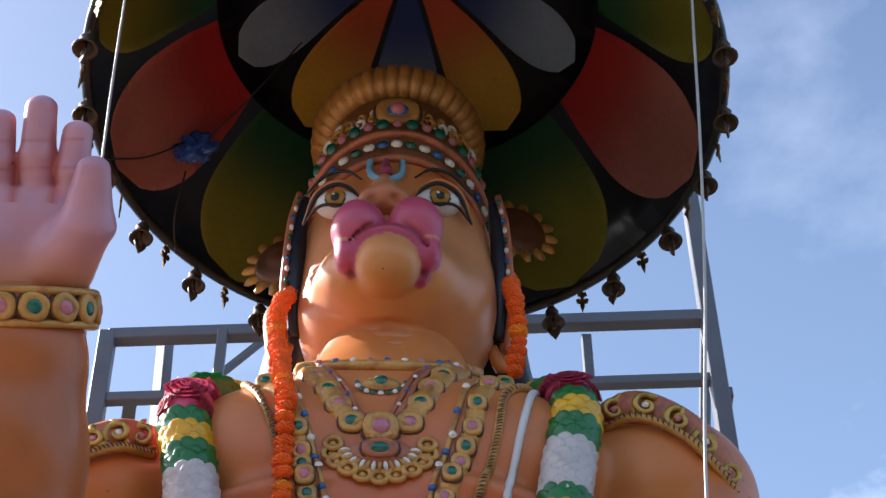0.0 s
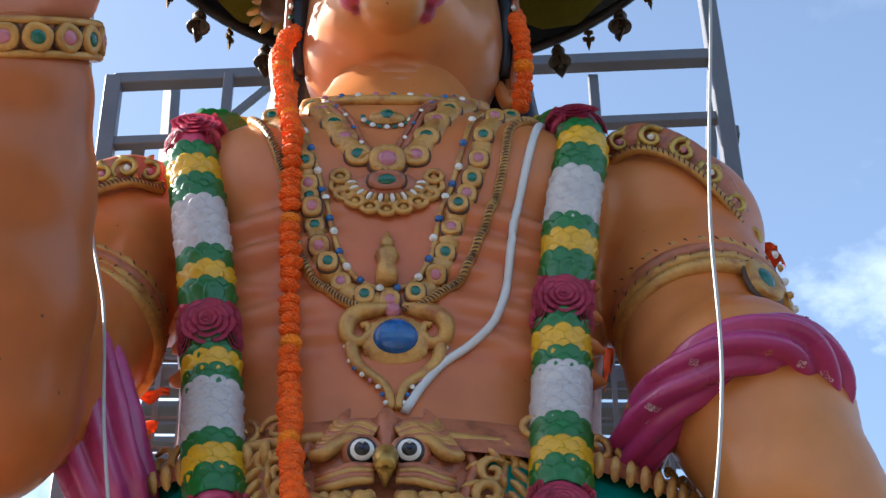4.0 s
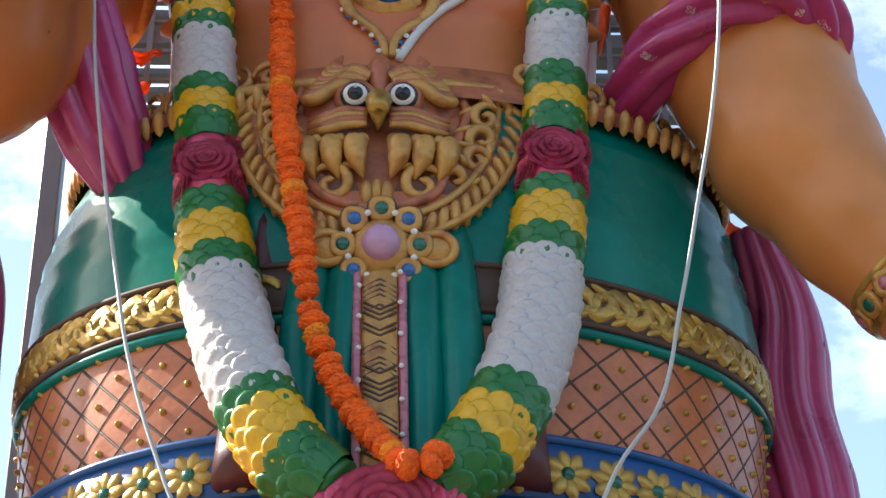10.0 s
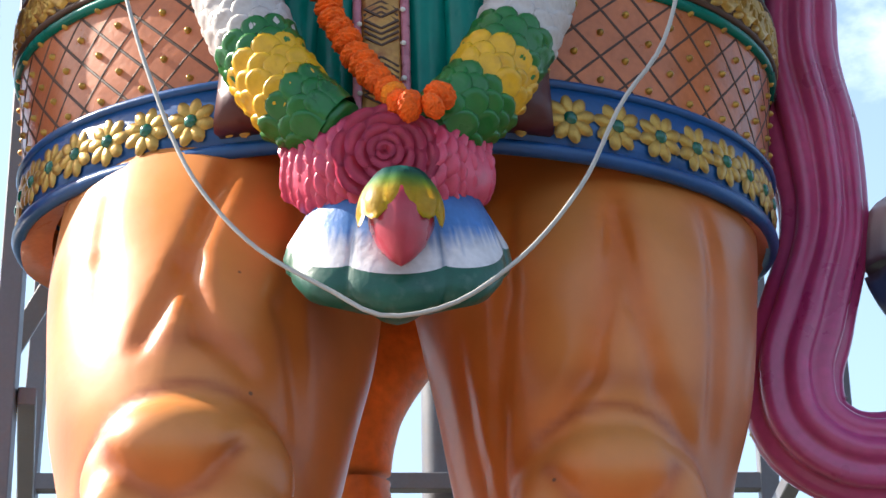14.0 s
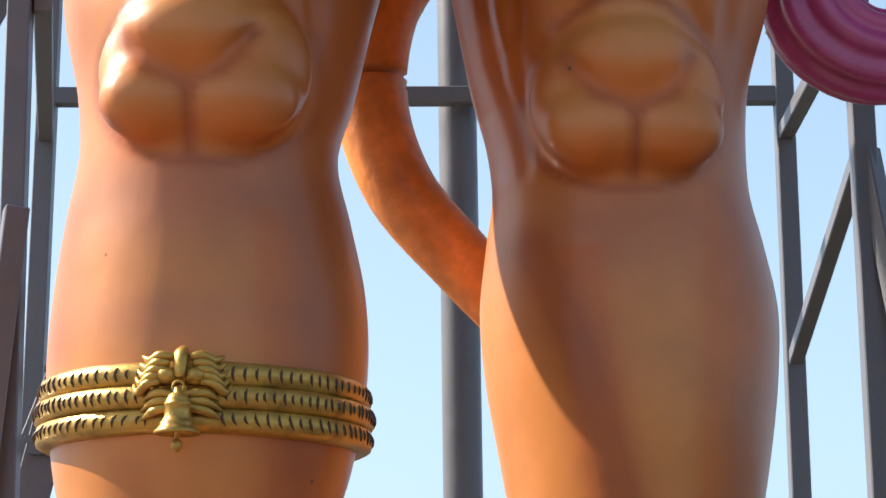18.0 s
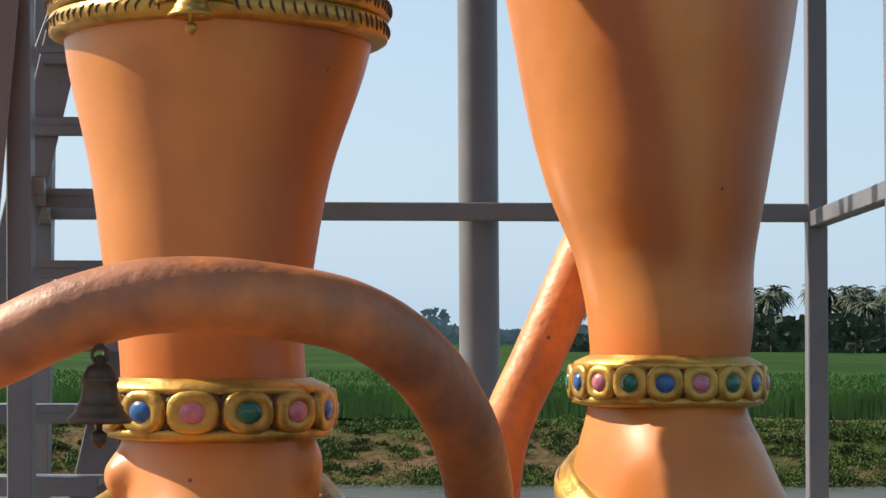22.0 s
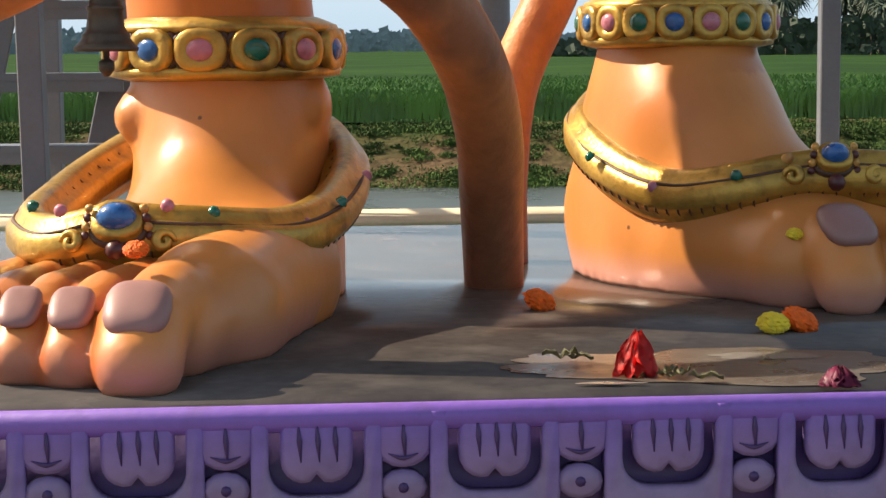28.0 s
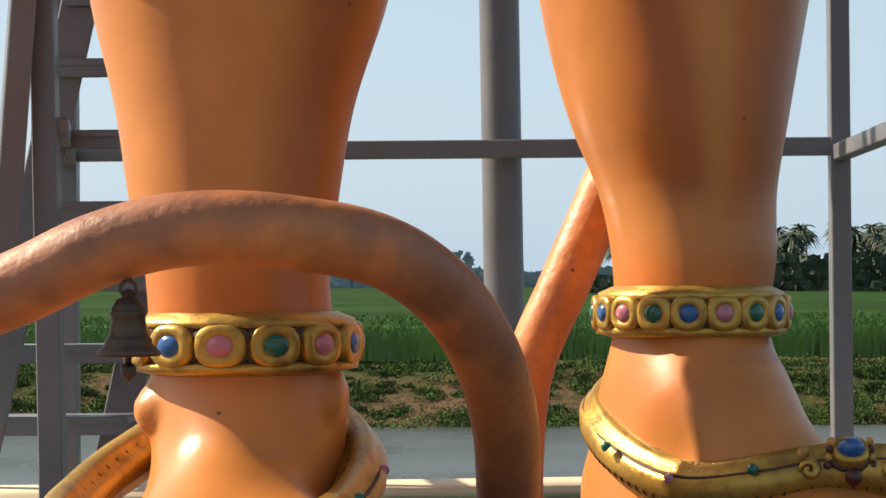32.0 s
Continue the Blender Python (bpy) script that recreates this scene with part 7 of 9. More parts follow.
# long jewelled chain
chain = thing("long_necklace", "long gilt necklace with pink and green stones", "necklace")
LEFT = [(-0.455, 6.80), (-0.375, 6.70), (-0.338, 6.56), (-0.325, 6.48), (-0.318, 6.424), (-0.307, 6.364), (-0.296, 6.301), (-0.282, 6.227), (-0.253, 6.159), (-0.212, 6.100), (-0.140, 6.04), (-0.064, 6.02)]
RIGHT = [(0.012, 6.05), (0.075, 6.133), (0.101, 6.204), (0.120, 6.287), (0.142, 6.373), (0.169, 6.444), (0.187, 6.50), (0.209, 6.569), (0.225, 6.67), (0.265, 6.80), (0.32, 6.88)]
for pts in (LEFT, RIGHT):
    bm = bmesh.new()
    tube(bm, front_path(pts, 60, -0.022), 0.041, 14)
    part("ribbon", bm, OLDGOLD, chain)
for n, (x, z) in enumerate(LEFT + RIGHT):
    c, nr = front(x, z, 0.012)
    setting(chain, c, (nr + Vector((0, -1, -0.3))).normalized(), 0.031, 0.034, GEM_P if n % 2 else GEM_G, OLDGOLD, 0.016)
for pts in ([(-0.52, 6.80), (-0.469, 6.706), (-0.416, 6.56), (-0.385, 6.43), (-0.352, 6.245), (-0.304, 6.13), (-0.215, 6.025), (-0.12, 5.985)], [(0.40, 6.86), (0.318, 6.735), (0.285, 6.545), (0.248, 6.395), (0.201, 6.245), (0.139, 6.105), (0.054, 6.02), (-0.02, 5.985)]):
    p = front_path(pts, 90, 0.010)
    bm = bmesh.new()
    tube(bm, p, 0.017, 10)
    for i, v in enumerate(bm.verts):
        if (i // 10) % 2:
            v.co += (Vector(p[min(i // 10, 89)]) - v.co) * 0.22
    part("rope_edge", bm, OLDGOLD, chain)
    o = Vector((0, -0.94, -0.33))
    notches(chain, [v + o * 0.0135 for v in p], [o] * len(p), 1, 0.62, 0.35)
for pts in ([(-0.37, 6.76), (-0.321, 6.612), (-0.296, 6.526), (-0.266, 6.40), (-0.240, 6.271), (-0.198, 6.152), (-0.153, 6.105), (-0.095, 6.07), (-0.042, 6.07), (0.020, 6.122), (0.054, 6.177), (0.084, 6.338), (0.125, 6.482), (0.162, 6.638), (0.195, 6.78), (0.23, 6.86)],):
    bm = bmesh.new()
    tube(bm, front_path(pts, 80, 0.006), 0.010, 8)
    part("inner_strand", bm, OLDGOLD, chain)
for n, (x, z) in enumerate([(-0.345, 6.69), (-0.321, 6.612), (-0.296, 6.526), (-0.280, 6.455), (-0.266, 6.40), (-0.254, 6.338), (-0.240, 6.271), (-0.220, 6.207), (-0.198, 6.152), (-0.153, 6.105), (-0.095, 6.069), (-0.042, 6.069), (0.020, 6.122), (0.054, 6.177), (0.068, 6.255), (0.084, 6.338), (0.102, 6.417), (0.125, 6.482), (0.147, 6.543), (0.162, 6.638), (0.192, 6.775)]):
    c, nr = front(x, z, 0.014)
    stud(chain, c, nr, 0.0135, GEM_B if n % 2 else GEM_W, 0.012, "bead")

# short collar necklace with its pendants
collar = thing("short_necklace", "gilt collar necklace with a green-stone pendant", "necklace")
for pts in ([(-0.335, 6.99), (-0.295, 6.86), (-0.252, 6.755), (-0.216, 6.675), (-0.15, 6.59)], [(0.17, 6.98), (0.118, 6.88), (0.078, 6.78), (0.045, 6.69), (-0.01, 6.59)]):
    bm = bmesh.new()
    tube(bm, front_path(pts, 40, -0.022), 0.048, 14)
    part("ribbon", bm, OLDGOLD, collar)
for n, (x, z) in enumerate([(-0.335, 6.99), (-0.295, 6.86), (-0.252, 6.755), (-0.216, 6.675), (-0.172, 6.60), (0.012, 6.60), (0.045, 6.69), (0.078, 6.78), (0.118, 6.88), (0.17, 6.98)]):
    c, nr = front(x, z, 0.006)
    setting(collar, c, (nr + Vector((0, -1, -0.3))).normalized(), 0.042, 0.040, GEM_P if n % 2 else GEM_G, OLDGOLD, 0.018)
for pts in ([(-0.31, 7.02), (-0.255, 6.90), (-0.20, 6.77), (-0.145, 6.63), (-0.10, 6.59)], [(0.14, 7.05), (0.085, 6.94), (0.035, 6.84), (0.0, 6.72), (-0.045, 6.60)]):
    for o in (-0.018, 0.006):
        bm = bmesh.new()
        tube(bm, front_path([(x + o, z) for x, z in pts], 40, 0.012), 0.011, 8)
        part("chain_cord", bm, TERRA, collar, "copper-coloured twisted cord")
    for i in range(7):
        x, z = dense([(x, 0, z) for x, z in pts], 7)[i][[0, 2]]
        c, nr = front(x - 0.006, z, 0.022)
        stud(collar, c, nr, 0.008, GEM_W if i % 2 else GEM_B, None, "bead")
bm = bmesh.new()
tube(bm, front_path([(-0.36, 7.08), (-0.26, 6.99), (-0.16, 6.955), (-0.07, 6.94), (0.02, 6.955), (0.12, 6.99), (0.24, 7.10)], 60, 0.01), 0.022, 10)
part("collar_band", bm, OLDGOLD, collar)
for i in range(9):
    x = -0.29 + i * 0.056
    c, nr = front(x, 6.95 + 0.9 * (x + 0.07) ** 2, 0.028)
    stud(collar, c, nr, 0.013, (GEM_P, GEM_B, GEM_W)[i % 3], None, "gem")
c, nr = front(-0.080, 6.575, 0.012)
setting(collar, c, (nr + Vector((0, -1, -0.5))).normalized(), 0.058, 0.055, GEM_P, OLDGOLD, 0.03, "boss")
for i in range(16):
    g = 2 * math.pi * i / 16
    c2 = c + Vector((0.052 * math.cos(g), -0.016, 0.05 * math.sin(g)))
    stud(collar, c2, nr, 0.008, OLDGOLD, None, "bead")
c, nr = front(-0.080, 6.465, 0.010)
bm = bmesh.new()
dome(bm, facing(c, (0, -1, -0.35)), 0.105, 0.062, 0.03, 24, 3)
pendant = part("pendant", bm, TERRA, collar, "copper-painted oval pendant")
setting(pendant, c + Vector((0, -0.026, 0.006)), (0, -1, -0.35), 0.058, 0.034, GEM_G, TERRA, 0.02, "stone_seat")
for i in range(19):
    g = math.pi + math.pi * i / 18
    m = facing(c + Vector((0.108 * math.cos(g), -0.014, 0.066 * math.sin(g) + 0.012)), (0, -1, -0.35)) @ Matrix.Rotation(g, 4, "Z")
    bm = bmesh.new()
    dome(bm, m, 0.017, 0.008, 0.010, 8, 2)
    part("tooth", bm, OLDGOLD if i % 2 else GEM_W, pendant)
for i in range(11):
    g = math.pi * 0.93 + math.pi * 1.14 * i / 10
    p0 = c + Vector((0.150 * math.cos(g), 0.004, 0.105 * math.sin(g) + 0.02))
    p1, n1 = front(p0.x, p0.z, 0.006)
    bm = bmesh.new()
    tube(bm, [p1 + Vector((0.026 * math.cos(q), -0.008, 0.024 * math.sin(q))) for q in (2 * math.pi * k / 14 for k in range(14))], 0.010, 8, closed=True, up=(0, 1, 0))
    dome(bm, facing(p1, n1), 0.016, 0.015, 0.012, 8, 2)
    part("scroll", bm, OLDGOLD, pendant)
c, nr = front(-0.083, 6.80, 0.008)
bm = bmesh.new()
dome(bm, facing(c, nr), 0.062, 0.036, 0.022, 18, 3)
top_pendant = part("upper_pendant", bm, OLDGOLD, collar)
stud(top_pendant, c + nr * 0.016, nr, 0.026, GEM_G, 0.012, "gem")
for i in range(11):
    g = math.pi + math.pi * i / 10
    stud(top_pendant, c + Vector((0.078 * math.cos(g), -0.006, 0.046 * math.sin(g))), nr, 0.0105, (GEM_G, GEM_W)[i % 2], None, "bead")
# small figure on the chain: a plain turned shape
c, nr = front(-0.075, 6.165, 0.012)
bm = bmesh.new()
turned(bm, [(0.014, -0.085), (0.032, -0.08), (0.034, -0.03), (0.026, 0.0), (0.038, 0.03), (0.030, 0.05), (0.012, 0.056), (0.022, 0.075), (0.020, 0.092), (0.010, 0.112), (0.003, 0.128)], 14, Matrix.Translation(c))
tagged(part("small_figurine", bm, OLDGOLD), "small gilt relief figurine hanging on the chest", "figurine")

# big blue-stone pendant
big = thing("blue_pendant", "large gilt pendant with a domed blue stone", "pendant")
c, nr = front(-0.045, 5.875, 0.012)
bm = bmesh.new()
dome(bm, facing(c, (0, -1, -0.15)), 0.098, 0.086, 0.024, 40, 3)
for i, v in enumerate(bm.verts):
    if i % 2 and i < 80:
        v.co += (v.co - c) * 0.07
part("gilt_plate", bm, OLDGOLD, big)
bm = bmesh.new()
dome(bm, facing(c + Vector((0, -0.020, 0.004)), (0, -1, -0.15)), 0.066, 0.058, 0.03, 24, 4)
part("blue_stone", bm, GEM_B, big)
for s in (-1, 1):
    bm = bmesh.new()
    q = [front(-0.045 + s * x, z, 0.012)[0] for x, z in ((0.02, 6.0), (0.06, 5.985), (0.11, 5.975), (0.145, 5.935), (0.135, 5.885), (0.10, 5.875), (0.078, 5.90), (0.09, 5.93), (0.105, 5.925))]
    tube(bm, q, [0.012, 0.024, 0.028, 0.028, 0.026, 0.022, 0.018, 0.014, 0.010], 10, 40)
    part("horn_scroll", bm, OLDGOLD, big)
    bm = bmesh.new()
    q = [front(-0.045 + s * x, z, 0.010)[0] for x, z in ((0.13, 5.87), (0.118, 5.80), (0.075, 5.745), (0.03, 5.70), (0.012, 5.64), (0.01, 5.61))]
    tube(bm, q, [0.022, 0.020, 0.017, 0.016, 0.014, 0.012], 10, 30)
    part("side_rib", bm, OLDGOLD, big)
    for i in range(9):
        x, z = dense([(0.145, 0, 5.86), (0.132, 0, 5.795), (0.09, 0, 5.735), (0.048, 0, 5.69), (0.026, 0, 5.63)], 9)[i][[0, 2]]
        cc, nn = front(-0.045 + s * x, z, 0.014)
        stud(big, cc, nn, 0.0085, (GEM_W, GEM_P, GEM_W, GEM_B)[i % 4], None, "bead")
stud(big, *front(-0.055, 5.985, 0.012), 0.026, GEM_P, 0.02, "gem")

# shoulder caps, armlets and bracelets
def limb_ring(c, axis, r, ry=None):
    """Points of a ring round a limb at c."""
    ax = Vector(axis).normalized()
    u = ax.cross(Vector((0, 1, 0))).normalized()
    w = u.cross(ax)

    def at(g, out=0.0, along=0.0):
        return Vector(c) + ax * along + u * math.cos(g) * (r + out) + w * math.sin(g) * ((ry or r) + out)
    return at


def armlet(name, label, c, axis, r, ry, rows, gems=(), plate=None):
    t = thing(name, label, "armlet")
    f = limb_ring(c, axis, r, ry)
    for along, rad, out, mat, part_name in rows:
        bm = bmesh.new()
        tube(bm, [f(2 * math.pi * i / 40, out, along) for i in range(40)], rad, 10, closed=True)
        if part_name == "rope":
            for i, v in enumerate(bm.verts):
                if (i // 10) % 2:
                    v.co += (f(2 * math.pi * (i // 10) / 40, out, along) - v.co) * 0.3
        part(part_name, bm, mat, t)
        if mat is OLDGOLD:
            ring = [f(2 * math.pi * i / 72, out + rad * 0.80, along) for i in range(72)]
            core = [f(2 * math.pi * i / 72, -0.2, along) for i in range(72)]
            notches(t, ring, [a - b for a, b in zip(ring, core)], 2, 0.55, 0.5 if along < 0 else -0.5)
    for g, along, mat in gems:
        g = radians(g)
        p = f(g, 0.022, along)
        setting(t, p, p - f(g, -0.2, along), 0.026, 0.028, mat, GOLD, 0.016)
    return t


armlet("armlet", "carved gilt armlet round the lowered upper arm", (0.915, 4.625, 6.20), (0.10, -0.30, -1), 0.262, 0.25, ((-0.075, 0.024, 0.0, OLDGOLD, "rope"), (-0.03, 0.03, -0.004, TERRA, "band"), (0.015, 0.024, 0.004, OLDGOLD, "rope"), (0.06, 0.028, -0.002, OLDGOLD, "band")))
armlet("armlet", "carved gilt armlet round the raised upper arm", (-1.035, 4.52, 6.07), (-0.05, -0.42, -1), 0.262, 0.25, ((-0.075, 0.024, 0.0, OLDGOLD, "rope"), (-0.03, 0.03, -0.004, TERRA, "band"), (0.015, 0.024, 0.004, OLDGOLD, "rope"), (0.06, 0.028, -0.002, OLDGOLD, "band")))
# gilt point of the armlet with its green stone
leafy = thing("armlet_leaf", "gilt leaf-shaped armlet plate with a green stone", "ornament")
c, nr = front(1.06, 6.16, 0.02)
setting(leafy, c, (nr + Vector((0.2, -0.5, 0))).normalized(), 0.062, 0.085, GEM_G, OLDGOLD, 0.03, "plate")
for i in range(9):
    stud(leafy, Vector((1.135 + 0.012 * i, 4.45 + 0.01 * i, 6.33 - 0.047 * i)), (0.8, -0.6, 0), 0.014, (GEM_W, OLDGOLD)[i % 2], 0.016, "bead")
wrist = thing("wrist_bracelet", "gilt bracelet with green and pink stones on the raised wrist", "bracelet")
f = limb_ring((-1.05, 3.462, 6.225), (0, -0.70, 0.714), 0.196, 0.20)
for along, rad, mat in ((-0.044, 0.011, OLDGOLD), (0.044, 0.011, OLDGOLD)):
    bm = bmesh.new()
    tube(bm, [f(2 * math.pi * i / 40, 0.006, along) for i in range(40)], rad, 10, closed=True)
    part("edge_band", bm, mat, wrist)
for i in range(15):
    g = 2 * math.pi * i / 15 + 0.15
    p = f(g, 0.004, 0)
    setting(wrist, p, p - f(g, -0.3, 0), 0.041, 0.038, (GEM_G, GEM_P)[i % 2], OLDGOLD, 0.020)
cuff = thing("wrist_bracelet", "gilt bracelet with pink and green stones on the lowered wrist", "bracelet")
f = limb_ring((1.325, 4.27, 4.875), (0.62, 0, -0.78), 0.158, 0.155)
for along in (-0.042, 0.042):
    bm = bmesh.new()
    tube(bm, [f(2 * math.pi * i / 40, 0.004, along) for i in range(40)], 0.011, 10, closed=True)
    part("edge_band", bm, GOLD, cuff)
for i in range(13):
    g = 2 * math.pi * i / 13
    p = f(g, 0.0, 0)
    setting(cuff, p, p - f(g, -0.3, 0), 0.037, 0.036, (GEM_P, GEM_G)[i % 2], OLDGOLD, 0.020)


def spiral(c, r, m, turns=1.4, flip=1, n=22):
    out = []
    for i in range(n):
        a = turns * 2 * math.pi * i / (n - 1)
        q = r * (1 - 0.86 * i / (n - 1))
        out.append(m @ Vector((flip * q * math.cos(a), q * math.sin(a), 0.004 + 0.006 * i / n)) if m else None)
    return out


# shoulder caps with carved scrolls
def shoulder(pts, label, flip):
    t = thing("shoulder_cap", label, "shoulder cap")
    m0 = dense(pts, 40)
    bm = bmesh.new()
    tube(bm, m0, 0.066, 12, squash=0.30, up=(0, -0.4, 1))
    part("cap_band", bm, TERRA, t)
    for o, mat in ((-0.066, OLDGOLD), (0.060, TERRA)):
        bm = bmesh.new()
        tube(bm, [p + np.array((0, -0.03 if o < 0 else 0.0, o)) for p in m0], 0.015, 8)
        part("edge_roll", bm, mat, t)
        if o < 0:
            notches(t, [Vector(p) + Vector((0, -0.046, o)) for p in m0], [Vector((0, -1, -0.3))] * 40, 1, 0.6, 0.4)
    for i in range(12):
        p = Vector(m0[2 + i * 3])
        m = facing(p + Vector((0, -0.030, 0.04 if i % 2 else -0.045)), (0.15 * flip, -1, -0.15)) @ Matrix.Rotation(0.9 * i, 4, "Z")
        bm = bmesh.new()
        dome(bm, m, 0.030, 0.013, 0.014, 8, 2)
        part("leaf", bm, GOLD, t)
    for i in range(6):
        p = Vector(m0[4 + i * 6])
        m = facing(p + Vector((0, -0.033, -0.012)), (0.15 * flip, -1, -0.15)) @ Matrix.Rotation(0.7 * i, 4, "Z")
        bm = bmesh.new()
        tube(bm, spiral(None, 0.048, m, 1.3, flip), [0.012, 0.011, 0.009, 0.006], 8, up=(0, 1, 0.1))
        part("scroll", bm, GOLD, t)
        stud(t, p + Vector((0.0, -0.04, -0.01)), (0, -1, 0), 0.013, (GEM_P, GEM_W)[i % 2], None, "gem")
    return t


shoulder([(0.63, 4.57, 6.86), (0.74, 4.47, 6.845), (0.87, 4.45, 6.77), (0.98, 4.48, 6.67), (1.07, 4.56, 6.57), (1.12, 4.68, 6.47)], "carved gilt cap on the lowered arm's shoulder", 1)
shoulder([(-0.80, 4.48, 6.66), (-0.90, 4.40, 6.62), (-1.0, 4.38, 6.56), (-1.12, 4.42, 6.48), (-1.22, 4.52, 6.40)], "carved gilt cap on the raised arm's shoulder", -1)

# crown
crown = thing("crown", "tall gilt jewelled crown with a ribbed roll", "crown")
bm = bmesh.new()
CX, CY = -0.052, 4.785


def crown_at(g, r, z):
    return Vector((CX + 0.86 * r * math.sin(g), CY - r * math.cos(g), z))


rows = []
for r, z in ((0.405, 8.02), (0.418, 8.06), (0.412, 8.10), (0.42, 8.14), (0.41, 8.17), (0.395, 8.22), (0.365, 8.36), (0.335, 8.50), (0.2, 8.58)):
    rows.append([bm.verts.new(crown_at(2 * math.pi * j / 64, r, z - 0.30 * (1 - math.cos(2 * math.pi * j / 64)) / 2 * (z < 8.2))) for j in range(64)])
for x, y in zip(rows, rows[1:]):
    for j in range(64):
        bm.faces.new((x[j], x[(j + 1) % 64], y[(j + 1) % 64], y[j]))
part("crown_body", bm, material("crown_brown", (0.20, 0.075, 0.03), rough=0.45, metal=0.2, vary=0.25, scale=9, bump=0.35), crown)
bm = bmesh.new()
tube(bm, [crown_at(2 * math.pi * j / 264, 0.318, 8.60) for j in range(264)], 0.084, 16, closed=True)
for i, v in enumerate(bm.verts):
    k = i // 16
    cc = crown_at(2 * math.pi * k / 264, 0.318, 8.60)
    v.co = cc + (v.co - cc) * (1.0 - 0.13 * max(0.0, math.cos(2 * math.pi * k / 6)) ** 2) * (1.0 if (k % 6) else 0.93)
part("ribbed_roll", bm, material("crown_gilt", (0.42, 0.19, 0.04), rough=0.4, metal=0.3, vary=0.25, scale=9, bump=0.3), crown, "gilt roll with close ribs")
for z, r in ((8.025, 0.412), (8.155, 0.425)):
    bm = bmesh.new()
    tube(bm, [crown_at(2 * math.pi * j / 64, r, z - 0.30 * (1 - math.cos(2 * math.pi * j / 64)) / 2) for j in range(64)], 0.016, 8, closed=True)
    part("brow_band", bm, TERRA, crown)
for i in range(-13, 14):
    g = radians(i * 8.2)
    p = crown_at(g, 0.424, 8.09 - 0.30 * (1 - math.cos(g)) / 2)
    out = Vector((math.sin(g), -math.cos(g), -0.1))
    bm = bmesh.new()
    m = facing(p, out)
    box(bm, (0, 0, 0.004), (0.042, 0.034, 0.016), m, 0.007)
    part("gem", bm, (GEM_W, GEM_G, GEM_W, GEM_B)[i % 4], crown)
for i in range(-9, 10):
    g = radians(i * 9.5)
    p = crown_at(g, 0.40, 8.25)
    stud(crown, p, (math.sin(g), -math.cos(g), -0.2), 0.026 if i % 2 else 0.02, (GEM_P, GEM_G)[i % 2], 0.014, "gem")
    for dz, rr in ((0.06, 0.022), (0.11, 0.018)):
        q = crown_at(g + 0.04, 0.392 - dz * 0.24, 8.25 + dz)
        bm = bmesh.new()
        tube(bm, spiral(None, rr * 1.5, facing(q, (math.sin(g), -math.cos(g), -0.25)) @ Matrix.Rotation(i * 1.1, 4, "Z"), 1.2, 1, 14), [0.009, 0.008, 0.005], 6, up=(0, 1, 0.1))
        part("scroll", bm, OLDGOLD if (i + int(dz * 100)) % 3 else GEM_W, crown)
c = crown_at(0, 0.385, 8.33)
setting(crown, c, (0, -1, -0.3), 0.085, 0.06, GEM_B, OLDGOLD, 0.03, "crest")
stud(crown, c + Vector((0, -0.035, -0.01)), (0, -1, -0.3), 0.03, GEM_P, 0.02, "gem")

# jewelled straps from the brow band down beside the cheeks
for s, xs in ((-1, -0.418), (1, 0.335)):
    line = dense([(xs - 0.012 * s, 4.56, 8.03), (xs + 0.012 * s, 4.57, 7.90), (xs + 0.024 * s, 4.60, 7.70), (xs + 0.026 * s, 4.66, 7.50), (xs + 0.01 * s, 4.73, 7.36)], 30)
    bm = bmesh.new()
    tube(bm, [p + np.array((0.010 * s, 0.0, 0)) for p in line], 0.014, 8)
    part("cheek_strap", bm, TERRA, crown)
    for i in range(2, 24, 2):
        bm = bmesh.new()
        box(bm, (0, 0, 0.004), (0.016, 0.026, 0.012), facing(Vector(line[i]) + Vector((0.0, -0.014, 0)), (s * 0.3, -1, -0.4)), 0.005)
        part("gem", bm, (GEM_W, GEM_G, GEM_W, GEM_B)[(i // 2) % 4], crown)

# ear discs behind the ears
def ear_disc(c, turn, label):
    t = thing("ear_disc", label, "ear ornament", "ear discs")
    m = pose(*c, 90, 0, turn)
    bm = bmesh.new()
    turned(bm, [(0.01, 0.05), (0.05, 0.045), (0.075, 0.025), (0.10, 0.03), (0.125, 0.0), (0.125, -0.02), (0.02, -0.02)], 28, m)
    part("disc", bm, material("ear_brown", (0.14, 0.055, 0.025), rough=0.5, metal=0.2, vary=0.3, scale=12, bump=0.4), t)
    for i in range(14):
        g = 2 * math.pi * i / 14
        bm = bmesh.new()
        dome(bm, m @ Matrix.Rotation(g, 4, "Z") @ Matrix.Translation((0.14, 0, -0.005)), 0.042, 0.024, 0.016, 8, 2)
        part("petal", bm, OLDGOLD, t)
    return t


ear_disc((-0.500, 5.02, 8.15), -18, "brown carved flower disc with gilt petals behind the ear")
ear_disc((0.440, 5.02, 8.37), 18, "brown carved flower disc with gilt petals behind the ear")

# ---- belt and garment bands ----
INLAY_RED = material("dark_red_ground", (0.11, 0.032, 0.016), rough=0.55, vary=0.3, scale=14, bump=0.3)
INK = material("pupil_blue", (0.02, 0.03, 0.08), rough=0.25, vary=0.1)
belt = thing("belt_plate", "carved gilt and copper belt plate with a bird mask", "belt")


